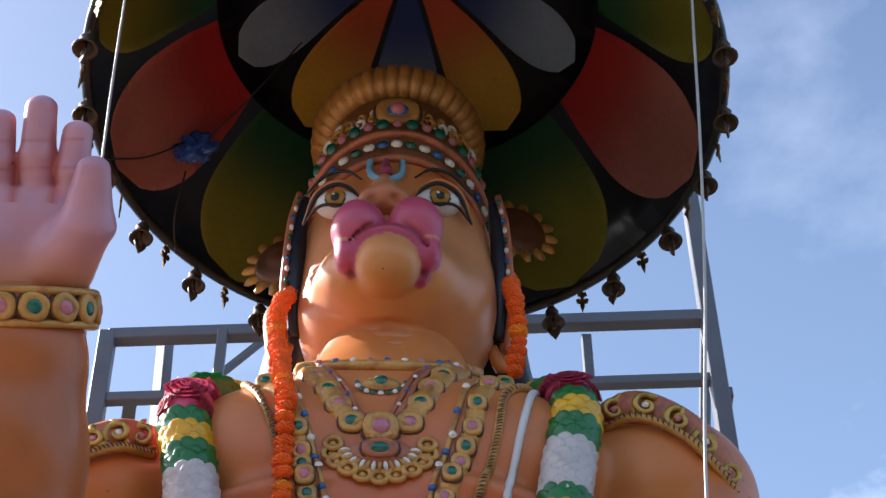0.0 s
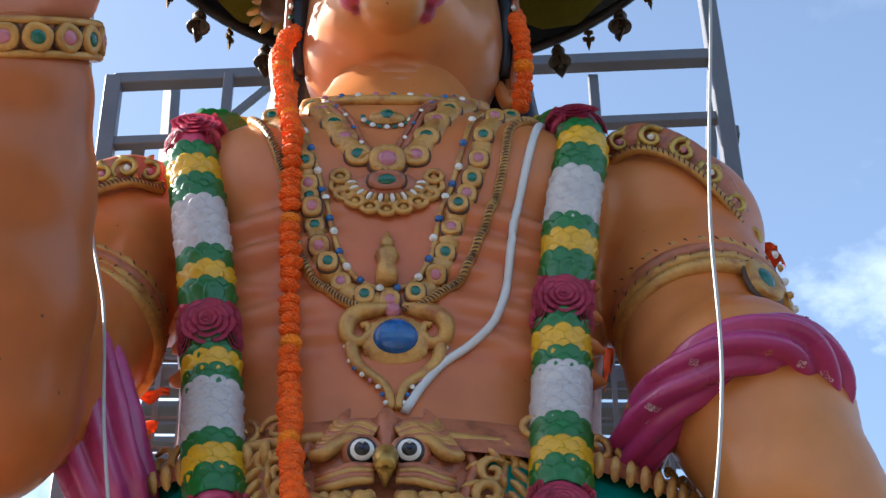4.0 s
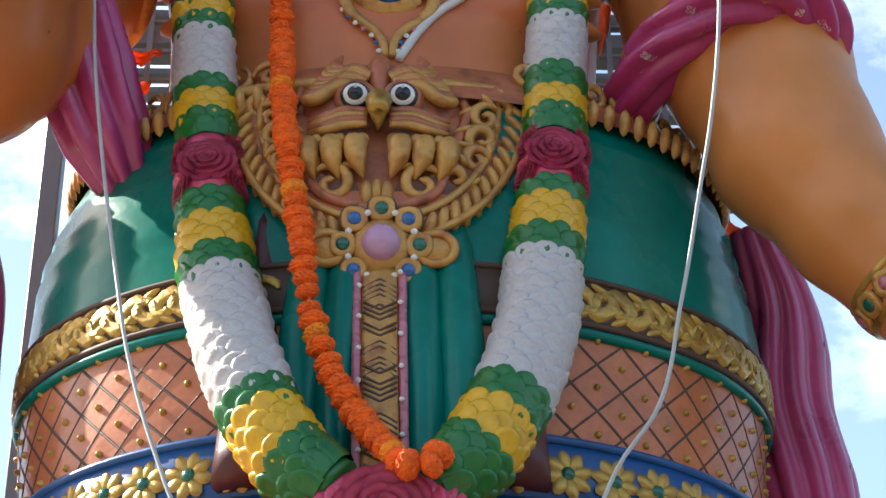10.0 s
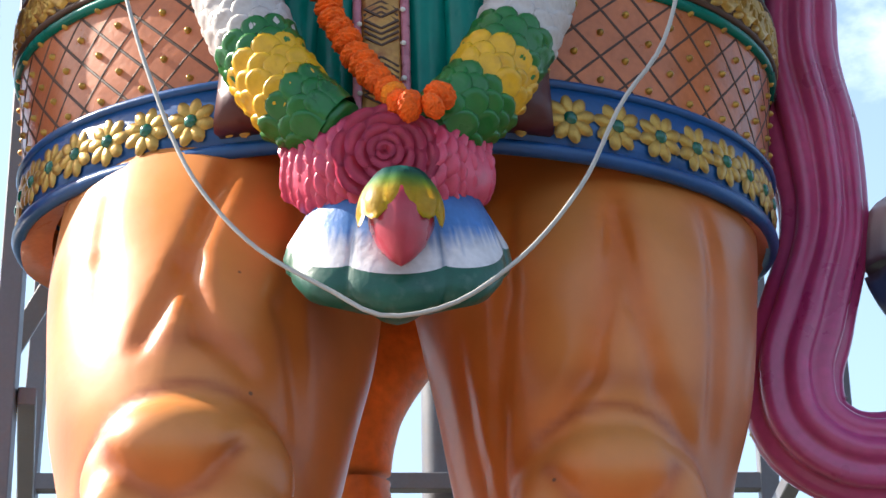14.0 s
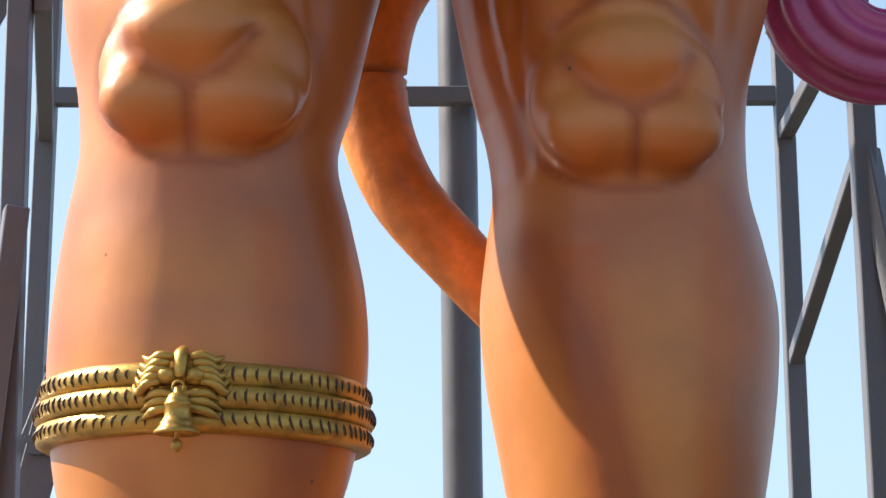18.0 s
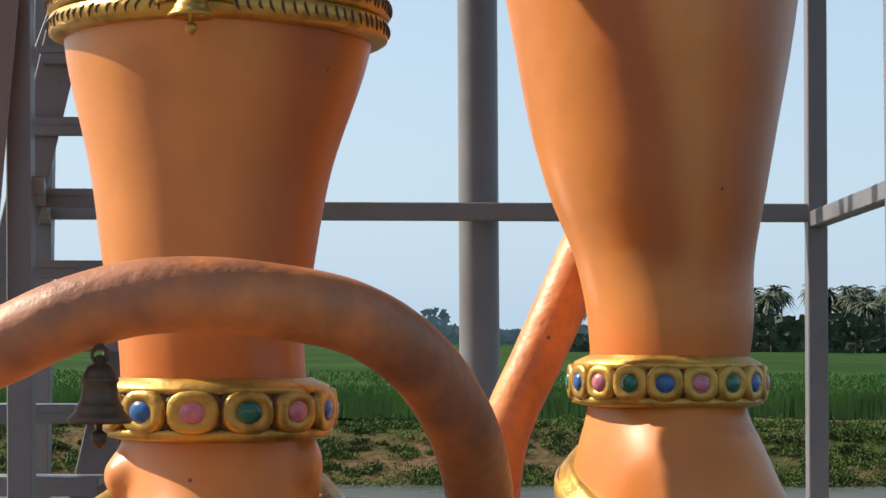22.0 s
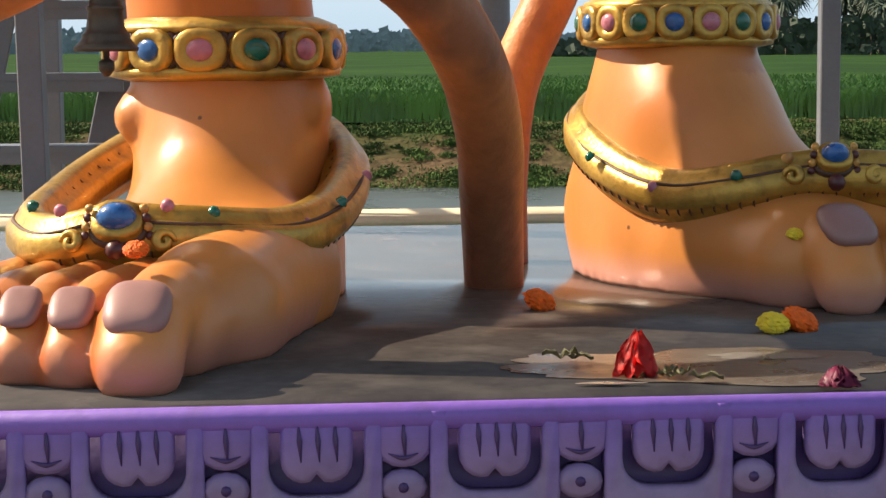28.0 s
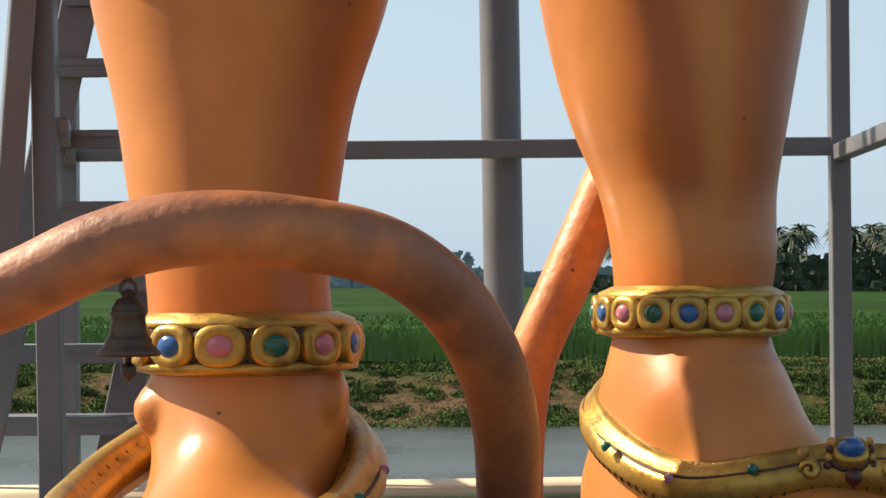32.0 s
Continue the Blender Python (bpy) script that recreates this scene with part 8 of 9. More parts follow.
def plate_at(x, z, out=0.0):
    """The bulging face of the plate."""
    u = x + 0.065
    y = float(np.interp(z, [4.80, 4.95, 5.15, 5.35, 5.55, 5.62], [4.075, 4.085, 4.13, 4.19, 4.25, 4.27])) - 0.035 + 0.42 * u * u
    return Vector((x, y - out, z)), Vector((0.84 * u, -1, -0.28)).normalized()


def plate_edge(a):
    """Outline of the shield: flat top, round below."""
    return -0.065 + 0.40 * math.cos(a), 5.48 + (0.60 * math.sin(a) if a > math.pi else 0.07 * math.sin(a))


bm = bmesh.new()
mid = bm.verts.new(plate_at(-0.065, 5.25, 0.02)[0])
rings = []
for s in (0.25, 0.5, 0.75, 0.92, 1.0):
    ring = []
    for j in range(60):
        x, z = plate_edge(2 * math.pi * j / 60)
        x, z = -0.065 + (x + 0.065) * s, 5.25 + (z - 5.25) * s
        ring.append(bm.verts.new(plate_at(x, z, 0.02 if s < 0.95 else 0.004)[0]))
    rings.append(ring)
for j in range(60):
    bm.faces.new((mid, rings[0][j], rings[0][(j + 1) % 60]))
for a, b in zip(rings, rings[1:]):
    for j in range(60):
        bm.faces.new((a[j], b[j], b[(j + 1) % 60], a[(j + 1) % 60]))
back = [bm.verts.new(v.co + Vector((0, 0.07, 0))) for v in rings[-1]]
for j in range(60):
    bm.faces.new((rings[-1][j], back[j], back[(j + 1) % 60], rings[-1][(j + 1) % 60]))
belt.location = (0, 0.03, -0.052)
part("plate", bm, TERRA, belt, "copper-brown painted shield")
# leaf border
for i in range(33):
    a = math.pi + math.pi * (i + 0.5) / 33
    x, z = plate_edge(a)
    x, z = -0.065 + (x + 0.065) * 0.92, 5.25 + (z - 5.25) * 0.92
    p, n = plate_at(x, z, 0.02)
    m = facing(p, n) @ Matrix.Rotation(a + (0.6 if i < 16.5 else -0.6), 4, "Z")
    bm = bmesh.new()
    dome(bm, m @ Matrix.Translation((0.010, 0, 0)), 0.048, 0.016, 0.022, 10, 3)
    part("leaf", bm, OLDGOLD, belt)
for s in (0.80, 0.995):
    bm = bmesh.new()
    pts = []
    for j in range(50):
        x, z = plate_edge(math.pi + math.pi * j / 49)
        pts.append(plate_at(-0.065 + (x + 0.065) * s, 5.25 + (z - 5.25) * s, 0.026)[0])
    tube(bm, pts, 0.011, 8)
    part("border_roll", bm, OLDGOLD, belt)
bm = bmesh.new()
tube(bm, [plate_at(-0.50 + 0.87 * i / 30, 5.50, 0.03)[0] for i in range(31)], 0.020, 8)
part("top_roll", bm, OLDGOLD, belt)
# scrollwork, both sides, over dark sunk ground
for s in (-1, 1):
    for x, z, w, h in ((0.13, 5.065, 0.085, 0.045),):
        bm = bmesh.new()
        dome(bm, facing(*plate_at(-0.065 + s * x, z, 0.018)), w, h, 0.004, 20, 1)
        part("sunk_ground", bm, INLAY_RED, belt)
    for x, z, r, tr, fl in ((0.115, 5.085, 0.060, 0.4, 1), (0.20, 5.12, 0.048, 2.6, -1), (0.285, 5.38, 0.045, 0.9, 1), (0.275, 5.29, 0.05, 2.2, -1), (0.255, 5.20, 0.04, 0.2, 1), (0.325, 5.44, 0.035, 4.0, 1)):
        p, n = plate_at(-0.065 + s * x, z, 0.022)
        m = facing(p, n) @ Matrix.Rotation(s * tr, 4, "Z")
        bm = bmesh.new()
        tube(bm, spiral(None, r, m, 1.25, s * fl), [0.006, 0.016, 0.016, 0.013, 0.010], 8, up=(0, 1, 0.1))
        part("scroll", bm, OLDGOLD, belt)
        for q, d, ln in ((0.5, 1.15, 0.032), (1.9, 1.2, 0.028), (3.6, 1.1, 0.030), (5.0, 1.25, 0.024)):
            bm = bmesh.new()
            g = q + tr
            dome(bm, facing(p, n) @ Matrix.Translation((s * r * d * math.cos(g), r * d * math.sin(g), -0.002)) @ Matrix.Rotation((g + 0.9) if s > 0 else (math.pi - g - 0.9), 4, "Z"), ln, 0.011, 0.014, 8, 2)
            part("leaf", bm, OLDGOLD, belt)
    bm = bmesh.new()
    tube(bm, [plate_at(-0.065 + s * x, z, 0.026)[0] for x, z in ((0.21, 5.48), (0.235, 5.40), (0.215, 5.30), (0.19, 5.20), (0.14, 5.05), (0.05, 5.0))], 0.014, 8, 30)
    part("side_rib", bm, TERRA, belt)
    # brow feathers, eye, cheek and claws of the mask
    bm = bmesh.new()
    p, n = plate_at(-0.065 + s * 0.095, 5.39, 0.0)
    dome(bm, facing(p, n), 0.115, 0.10, 0.052, 20, 4)
    part("face_mound", bm, TERRA, belt)
    for k in range(8):
        bm = bmesh.new()
        h = 0.021 * k
        tube(bm, [plate_at(-0.065 + s * x, z, o)[0] for x, z, o in ((0.024 + 0.003 * k, 5.478 - 0.35 * h, 0.082), (0.060 + 0.007 * k, 5.505 - 0.45 * h, 0.080), (0.096 + 0.010 * k, 5.505 - 0.75 * h, 0.070), (0.118 + 0.011 * k, 5.535 - 0.9 * h, 0.058), (0.106 + 0.014 * k, 5.612 - 1.15 * h, 0.036))], [0.010, 0.019, 0.021, 0.018, 0.005], 8, 20)
        part("brow_feather", bm, OLDGOLD if k % 3 else TERRA, belt)
    for k in range(4):
        bm = bmesh.new()
        tube(bm, [plate_at(-0.065 + s * x, z, o)[0] for x, z, o in ((0.030, 5.335 - 0.018 * k, 0.070), (0.085, 5.335 - 0.020 * k, 0.074), (0.150, 5.320 - 0.018 * k, 0.060), (0.185, 5.335 - 0.016 * k, 0.035))], [0.010, 0.014, 0.013, 0.006], 8, 16)
        part("cheek_fold", bm, (TERRA, OLDGOLD)[k % 2], belt)
    ex, ez = -0.065 + s * 0.063, 5.400
    p, n = plate_at(ex, ez, 0.060)
    for rr, dd, mm in ((0.058, 0.026, TERRA), (0.049, 0.036, BLACK), (0.044, 0.040, GEM_W), (0.034, 0.045, BLACK), (0.014, 0.050, INK)):
        bm = bmesh.new()
        dome(bm, facing(p, (0, -1, -0.2)), rr, rr, dd, 20, 4)
        part("eye", bm, mm, belt, "round painted eye")
    # catchlight on the mask's eye, made as a tiny white stud
    stud(belt, p + Vector((0, -0.044, 0.008)), (0, -1, -0.2), 0.006, WHITE, 0.005, "eye_glint")
    for k in range(6):
        x0 = 0.040 + 0.030 * k
        bm = bmesh.new()
        dome(bm, facing(*plate_at(-0.065 + s * x0, 5.232, 0.052)), 0.018, 0.022, 0.016, 10, 2)
        part("cuff_scallop", bm, OLDGOLD, belt)
    for k in range(3):
        x0 = 0.052 + 0.062 * k
        bm = bmesh.new()
        tube(bm, [plate_at(-0.065 + s * x0, 5.235, 0.03)[0], plate_at(-0.065 + s * (x0 + 0.006), 5.190, 0.070)[0], plate_at(-0.065 + s * (x0 + 0.002), 5.150, 0.068)[0], plate_at(-0.065 + s * (x0 - 0.018), 5.095, 0.036)[0]], [0.018, 0.033, 0.028, 0.003], 12, 16)
        part("claw", bm, OLDGOLD, belt)
bm = bmesh.new()
tube(bm, [plate_at(-0.065, 5.40, 0.04)[0], plate_at(-0.065, 5.36, 0.085)[0], plate_at(-0.065, 5.31, 0.095)[0], plate_at(-0.065, 5.265, 0.06)[0]], [0.016, 0.036, 0.030, 0.004], 12, 18)
part("beak", bm, GOLD, belt)
bm = bmesh.new()
tube(bm, [plate_at(-0.065, 5.63, 0.0)[0], plate_at(-0.065, 5.55, 0.05)[0], plate_at(-0.065, 5.47, 0.06)[0], plate_at(-0.065, 5.39, 0.055)[0]], [0.004, 0.030, 0.034, 0.014], 12, 18, ridge=lambda g, a: 1 + 0.06 * math.cos(8 * g))
part("crest", bm, TERRA, belt)
for k in range(3):
    p, n = plate_at(-0.065 + (k - 1) * 0.026, 5.055 - 0.008 * abs(k - 1), 0.02)
    bm = bmesh.new()
    dome(bm, facing(p, n), 0.017, 0.042, 0.02, 10, 3)
    part("bud_leaf", bm, OLDGOLD, belt)
# stone flower below the plate
boss = thing("belt_flower", "gilt flower boss with a domed lilac stone", "ornament")
c = Vector((-0.050, 4.045, 4.818))
out = Vector((0, -1, -0.25))
bm = bmesh.new()
dome(bm, facing(c, out), 0.072, 0.072, 0.03, 44, 3)
for i, v in enumerate(bm.verts):
    if i % 2 and i < 88:
        v.co += (v.co - c) * 0.06
part("gilt_ring", bm, OLDGOLD, boss)
bm = bmesh.new()
dome(bm, facing(c + Vector((0, -0.022, -0.003)), out), 0.048, 0.048, 0.032, 22, 4)
part("lilac_stone", bm, material("lilac_stone", (0.46, 0.24, 0.36), rough=0.25, vary=0.08, scale=20), boss)
for i in range(8):
    g = 2 * math.pi * i / 8 + math.pi / 2
    m = facing(c, out)
    p = m @ Vector((0.095 * math.cos(g), 0.095 * math.sin(g), 0.0))
    setting(boss, p, out, 0.034, 0.034, (GEM_G, GEM_B)[i % 2], OLDGOLD, 0.02, "petal_seat")
    g += math.pi / 8
    stud(boss, m @ Vector((0.088 * math.cos(g), 0.088 * math.sin(g), 0.016)), out, 0.009, GEM_W, None, "bead")
for s in (-1, 1):
    bm = bmesh.new()
    m = facing(c + Vector((s * 0.135, 0.01, -0.005)), out)
    dome(bm, m, 0.055, 0.045, 0.02, 16, 3)
    tube(bm, [m @ Vector((0.048 * math.cos(q), 0.040 * math.sin(q), 0.012)) for q in (2 * math.pi * k / 18 for k in range(18))], 0.012, 8, closed=True, up=(0, 1, 0.1))
    part("side_lobe", bm, OLDGOLD, boss)
# hanging centre strip with chevrons
strip = thing("centre_strip", "gilt herringbone strip with pink edges hanging in front", "garment strip")
SP = [(-0.052, 4.055, 4.75), (-0.05, 4.03, 4.6), (-0.045, 3.99, 4.35), (-0.04, 3.965, 4.12)]
sp = dense(SP, 40)
for dx, w, mat, name in ((0, 0.046, OLDGOLD, "strip_face"), (-0.056, 0.011, GEM_P, "edge"), (0.056, 0.011, GEM_P, "edge")):
    bm = bmesh.new()
    tube(bm, [p + np.array((dx, 0, 0)) for p in sp], w, 10, squash=1.0)
    for i, v in enumerate(bm.verts):
        cc = sp[i // 10]
        v.co.y = cc[1] + (v.co.y - cc[1]) * (0.22 if w > 0.02 else 1)
    part(name, bm, mat, strip)
for i in range(30):
    p = Vector(sp[2 + int(i * 1.25)])
    for s in (-1, 1):
        bm = bmesh.new()
        d = 1 if (i // 5) % 2 else -1
        bar(bm, p + Vector((0, -0.0105, 0)), p + Vector((s * 0.040, -0.008, 0.024 * d)), 0.0045, 0.005)
        part("chevron", bm, GROOVE, strip, smooth=False)
for i in range(6):
    for s in (-1, 1):
        stud(strip, Vector(sp[2 + i * 6]) + Vector((s * 0.05, -0.014, 0.02 * s)), (0, -1, 0), 0.007, GEM_W, None, "bead")

# flared belt skirt on both flanks
flare = thing("belt_skirt", "flared copper belt skirt edged with gilt leaves", "belt")
bm = bmesh.new()
rows = []
for k, (z, o) in enumerate(((5.56, -0.10), (5.555, -0.03), (5.545, 0.005), (5.50, 0.02), (5.42, 0.035), (5.385, 0.035))):
    row = []
    for j in range(80):
        a = 2 * math.pi * j / 80
        row.append(bm.verts.new(cloth(a, z, o)[0]))
    rows.append(row)
for a, b in zip(rows, rows[1:]):
    for j in range(80):
        bm.faces.new((a[j], b[j], b[(j + 1) % 80], a[(j + 1) % 80]))
bmesh.ops.recalc_face_normals(bm, faces=bm.faces)
part("skirt", bm, TERRA, flare)
for i in range(-31, 32):
    a = radians(i * 3.4)
    if abs(a) < radians(22):
        continue
    p, n = cloth(a, 5.405, 0.045)
    m = facing(p, (n + Vector((0, 0, -0.25))).normalized())
    bm = bmesh.new()
    dome(bm, m, 0.017, 0.042, 0.018, 8, 2)
    part("leaf", bm, OLDGOLD, flare)
    if i % 2:
        p, n = cloth(a, 5.51, 0.028)
        bm = bmesh.new()
        tube(bm, spiral(None, 0.05, facing(p, n) @ Matrix.Rotation(0.9 * i, 4, "Z"), 1.2, 1 if i > 0 else -1, 16), [0.008, 0.013, 0.011, 0.007], 8, up=(0, 0.3, 1))
        part("scroll", bm, OLDGOLD, flare)

# scroll band round the hips
hip = thing("hip_band", "dark band with gilt scrolling leaves round the hips", "garment band")


def cloth_band(z0, z1, out, mat, parent, name, a0=-180, a1=180):
    bm = bmesh.new()
    rows = []
    for z, o in ((z0, 0.0), (z0 + 0.01, out), (z1 - 0.01, out), (z1, 0.0)):
        rows.append([bm.verts.new(cloth(radians(a0 + (a1 - a0) * j / 110), z, o)[0]) for j in range(111)])
    for x, y in zip(rows, rows[1:]):
        for j in range(110):
            bm.faces.new((x[j], x[j + 1], y[j + 1], y[j]))
    bmesh.ops.recalc_face_normals(bm, faces=bm.faces)
    return part(name, bm, mat, parent)


def cloth_roll(z, r, out, mat, parent, name):
    bm = bmesh.new()
    tube(bm, [cloth(2 * math.pi * j / 110, z, out)[0] for j in range(110)], r, 8, closed=True)
    return part(name, bm, mat, parent)


cloth_band(4.665, 4.80, 0.012, GROOVE, hip, "dark_band")
cloth_roll(4.80, 0.009, 0.010, GROOVE, hip, "upper_roll")
cloth_roll(4.666, 0.010, 0.010, GROOVE, hip, "lower_roll")
cloth_roll(4.643, 0.015, 0.003, TEAL, hip, "teal_piping")
for i in range(-15, 16):
    a = radians(i * 6.4)
    if abs(a) < radians(14):
        continue
    p, n = cloth(a, 4.733, 0.014)
    fl = 1 if i > 0 else -1
    for q, (arch, dz, da) in enumerate(((1, -0.006, 0.0), (-1, 0.006, 3.2))):
        # a stem that rises, rolls over and ends in an eye, with lobes along its back
        bm = bmesh.new()
        centre = []
        for k in range(15):
            w = k / 14
            g = math.pi * (1.0 - 1.75 * w)
            rr = 0.046 * (1 - 0.62 * w)
            pp, nn = cloth(a + fl * radians(da + 2.0 * w) + fl * rr * math.cos(g) / 0.80, 4.733 + dz + arch * rr * math.sin(g) * 0.95, 0.013)
            centre.append((pp, nn, w))
        rows = []
        for k, (pp, nn, w) in enumerate(centre):
            d = (centre[min(14, k + 1)][0] - centre[max(0, k - 1)][0]).normalized()
            sd = nn.cross(d) * fl * arch
            wd = 0.006 + 0.019 * math.sin(math.pi * min(1, w * 1.15)) ** 0.8
            lobe = 1 + 0.35 * (k % 3 == 1) - 0.25 * (k % 3 == 0)
            rows.append([bm.verts.new(pp + sd * wd * e * (lobe if e > 0 else 0.75) + nn * h) for e, h in ((-1, -0.004), (-0.7, 0.009), (-0.1, 0.004), (0.55, 0.010), (1, -0.004))])
        for x, y in zip(rows, rows[1:]):
            for e in range(4):
                bm.faces.new((x[e], x[e + 1], y[e + 1], y[e]))
        bmesh.ops.recalc_face_normals(bm, faces=bm.faces)
        part("scroll_leaf", bm, GOLD, hip)
        stud(hip, centre[-1][0], centre[-1][1], 0.013, GOLD, 0.012, "scroll_eye")
        p3, n3 = cloth(a + fl * radians(da + 1.4), 4.733 - arch * 0.040, 0.013)
        bm = bmesh.new()
        dome(bm, facing(p3, n3) @ Matrix.Rotation(fl * arch * 0.5, 4, "Z"), 0.034, 0.011, 0.009, 10, 2)
        part("leaf", bm, GOLD, hip)
# copper studs in the lattice
studs = thing("lattice_studs", "small gilt studs set in the copper lattice", "studs")
for k in range(-12, 13):
    for q in range(-2, 3):
        z = 4.50 + 0.0645 * q
        a = radians((k + 0.5 * ((q + 1) % 2)) * 8.5)
        if radians(13) < abs(a) < radians(92):
            p, n = cloth(a, z, -0.002)
            stud(studs, p, n, 0.0098, GOLD, 0.015)
# hem with flowers
hem = thing("hem_band", "blue hem band with raised gold daisies", "garment band")
cloth_band(4.165, 4.335, 0.010, NAVY, hem, "blue_band")
cloth_roll(4.335, 0.012, 0.008, NAVY, hem, "upper_piping")
cloth_roll(4.165, 0.020, 0.006, NAVY, hem, "lower_piping")
bm = bmesh.new()
dome(bm, Matrix.Translation((0.038, 0, 0)), 0.029, 0.0185, 0.007, 10, 2)
petal_me = part("daisy_petal", bm, GOLD, hem).data
bpy.data.objects.remove(bpy.data.objects["daisy_petal"])
for i in range(-13, 14):
    a = radians(i * 7.7 + 1.5)
    if abs(a) < radians(10):
        continue
    p, n = cloth(a, 4.252, 0.011)
    m = facing(p, n) @ Matrix.Rotation(rng.uniform(0, 0.8), 4, "Z")
    d = new("daisy")
    d.parent = hem
    d.empty_display_size = 0.02
    for k in range(8):
        share("daisy_petal", petal_me, d, m @ Matrix.Rotation(2 * math.pi * k / 8, 4, "Z"))
    stud(d, p + n * 0.004, n, 0.018, GEM_G, 0.009, "daisy_eye")


# ---- leg and foot ornaments ----
def leg_ring(rows, g, z, out=0.0):
    """A point round a leg at height z; g = 0 is straight in front."""
    q = np.array(sorted(rows), float)
    l, r, y, d = (float(smooth_curve(q[:, 0], q[:, i], np.array([z]))[0]) for i in (1, 2, 3, 4))
    n = Vector((math.sin(g) / ((r - l) / 2), -math.cos(g) / d, 0)).normalized()
    return Vector(((l + r) / 2 + (r - l) / 2 * math.sin(g), y - d * math.cos(g), z)) + n * out, n


INLAY = material("inlay_brown", (0.13, 0.055, 0.02), rough=0.55, vary=0.3, scale=14, bump=0.3)


def anklet(rows, z0, z1, out, count, gems, first, label):
    t = thing("anklet", label, "anklet", "anklets")
    zm, h = (z0 + z1) / 2, (z1 - z0) / 2
    bm = bmesh.new()
    prof = ((z0 - 0.005, 0.0), (z0 + 0.004, out * 0.8), (z0 + 0.018, out * 0.85), (z0 + 0.026, out * 0.45), (z1 - 0.022, out * 0.45), (z1 - 0.016, out * 0.75), (z1 - 0.004, out * 0.7), (z1 + 0.012, 0.0))
    rings = [[bm.verts.new(leg_ring(rows, 2 * math.pi * j / 64, zm, o)[0] * 1.0 + Vector((0, 0, z - zm))) for j in range(64)] for z, o in prof]
    for a, b in zip(rings, rings[1:]):
        for j in range(64):
            bm.faces.new((a[j], a[(j + 1) % 64], b[(j + 1) % 64], b[j]))
    bmesh.ops.recalc_face_normals(bm, faces=bm.faces)
    part("band", bm, GOLD, t)
    bm = bmesh.new()
    rings = [[bm.verts.new(leg_ring(rows, 2 * math.pi * j / 64, zm, o)[0] + Vector((0, 0, z - zm))) for j in range(64)] for z, o in ((z0 + 0.022, 0.0), (z0 + 0.024, out * 0.52), (z1 - 0.020, out * 0.52), (z1 - 0.018, 0.0))]
    for a, b in zip(rings, rings[1:]):
        for j in range(64):
            bm.faces.new((a[j], a[(j + 1) % 64], b[(j + 1) % 64], b[j]))
    bmesh.ops.recalc_face_normals(bm, faces=bm.faces)
    part("recess", bm, INLAY, t, "dark brown recess between the settings")
    for i in range(count):
        g = 2 * math.pi * i / count + first
        p, n = leg_ring(rows, g, zm, out * 0.55)
        w = 2 * math.pi * 0.22 / count * 0.53
        setting(t, p + Vector((0, 0, 0.002)), n, w, h * 0.78, gems[(i if i <= count // 2 else i - count) % len(gems)], GOLD, 0.026)
    return t


anklet(LEG_A, 1.698, 1.808, 0.055, 14, (GEM_P, GEM_G, GEM_P, GEM_B), radians(-4), "gold anklet with pink, blue and green stones")
anklet(LEG_B, 1.755, 1.855, 0.050, 18, (GEM_B, GEM_P, GEM_G), radians(-8), "gold anklet with blue, pink and green stones")

# garter below the knee
garter = thing("garter", "three-tiered gold garter band with cut notches", "leg band")
for n, (z, o) in enumerate(((2.638, 0.006), (2.592, 0.014), (2.546, 0.010))):
    bm = bmesh.new()
    prof = ((-0.026, -0.02), (-0.0245, o * 0.5), (-0.018, o + 0.008), (0.0, o + 0.012), (0.018, o + 0.008), (0.0245, o * 0.5), (0.026, -0.02))
    rings = [[bm.verts.new(leg_ring(LEG_A, 2 * math.pi * j / 72, 2.60, oo)[0] + Vector((0, 0, z - 2.60 + dz))) for j in range(72)] for dz, oo in prof]
    for a, b in zip(rings, rings[1:]):
        for j in range(72):
            bm.faces.new((a[j], a[(j + 1) % 72], b[(j + 1) % 72], b[j]))
    bmesh.ops.recalc_face_normals(bm, faces=bm.faces)
    tier = part("tier", bm, GOLD, garter)
    for k in range(-30, 31):
        g = radians(k * (3.2 if n == 1 else 3.9) + rng.uniform(-0.5, 0.5))
        if abs(g) > radians(100) or abs(g) < radians(9):
            continue
        p, nn = leg_ring(LEG_A, g, 2.60, o + 0.0085)
        share("notch", NOTCH, tier, facing(p + Vector((0, 0, z - 2.60)), nn) @ Matrix.Rotation((0.0, 0.0, -0.5 if k < 0 else 0.25)[n] + rng.uniform(-0.1, 0.1), 4, "Z") @ Matrix.Diagonal((0.7, rng.uniform(0.5, 0.8), 0.8, 1)))
mask = thing("garter_mask", "small gold lion-faced boss on the garter", "ornament")
mc = Vector((-0.454, 3.865, 2.635))
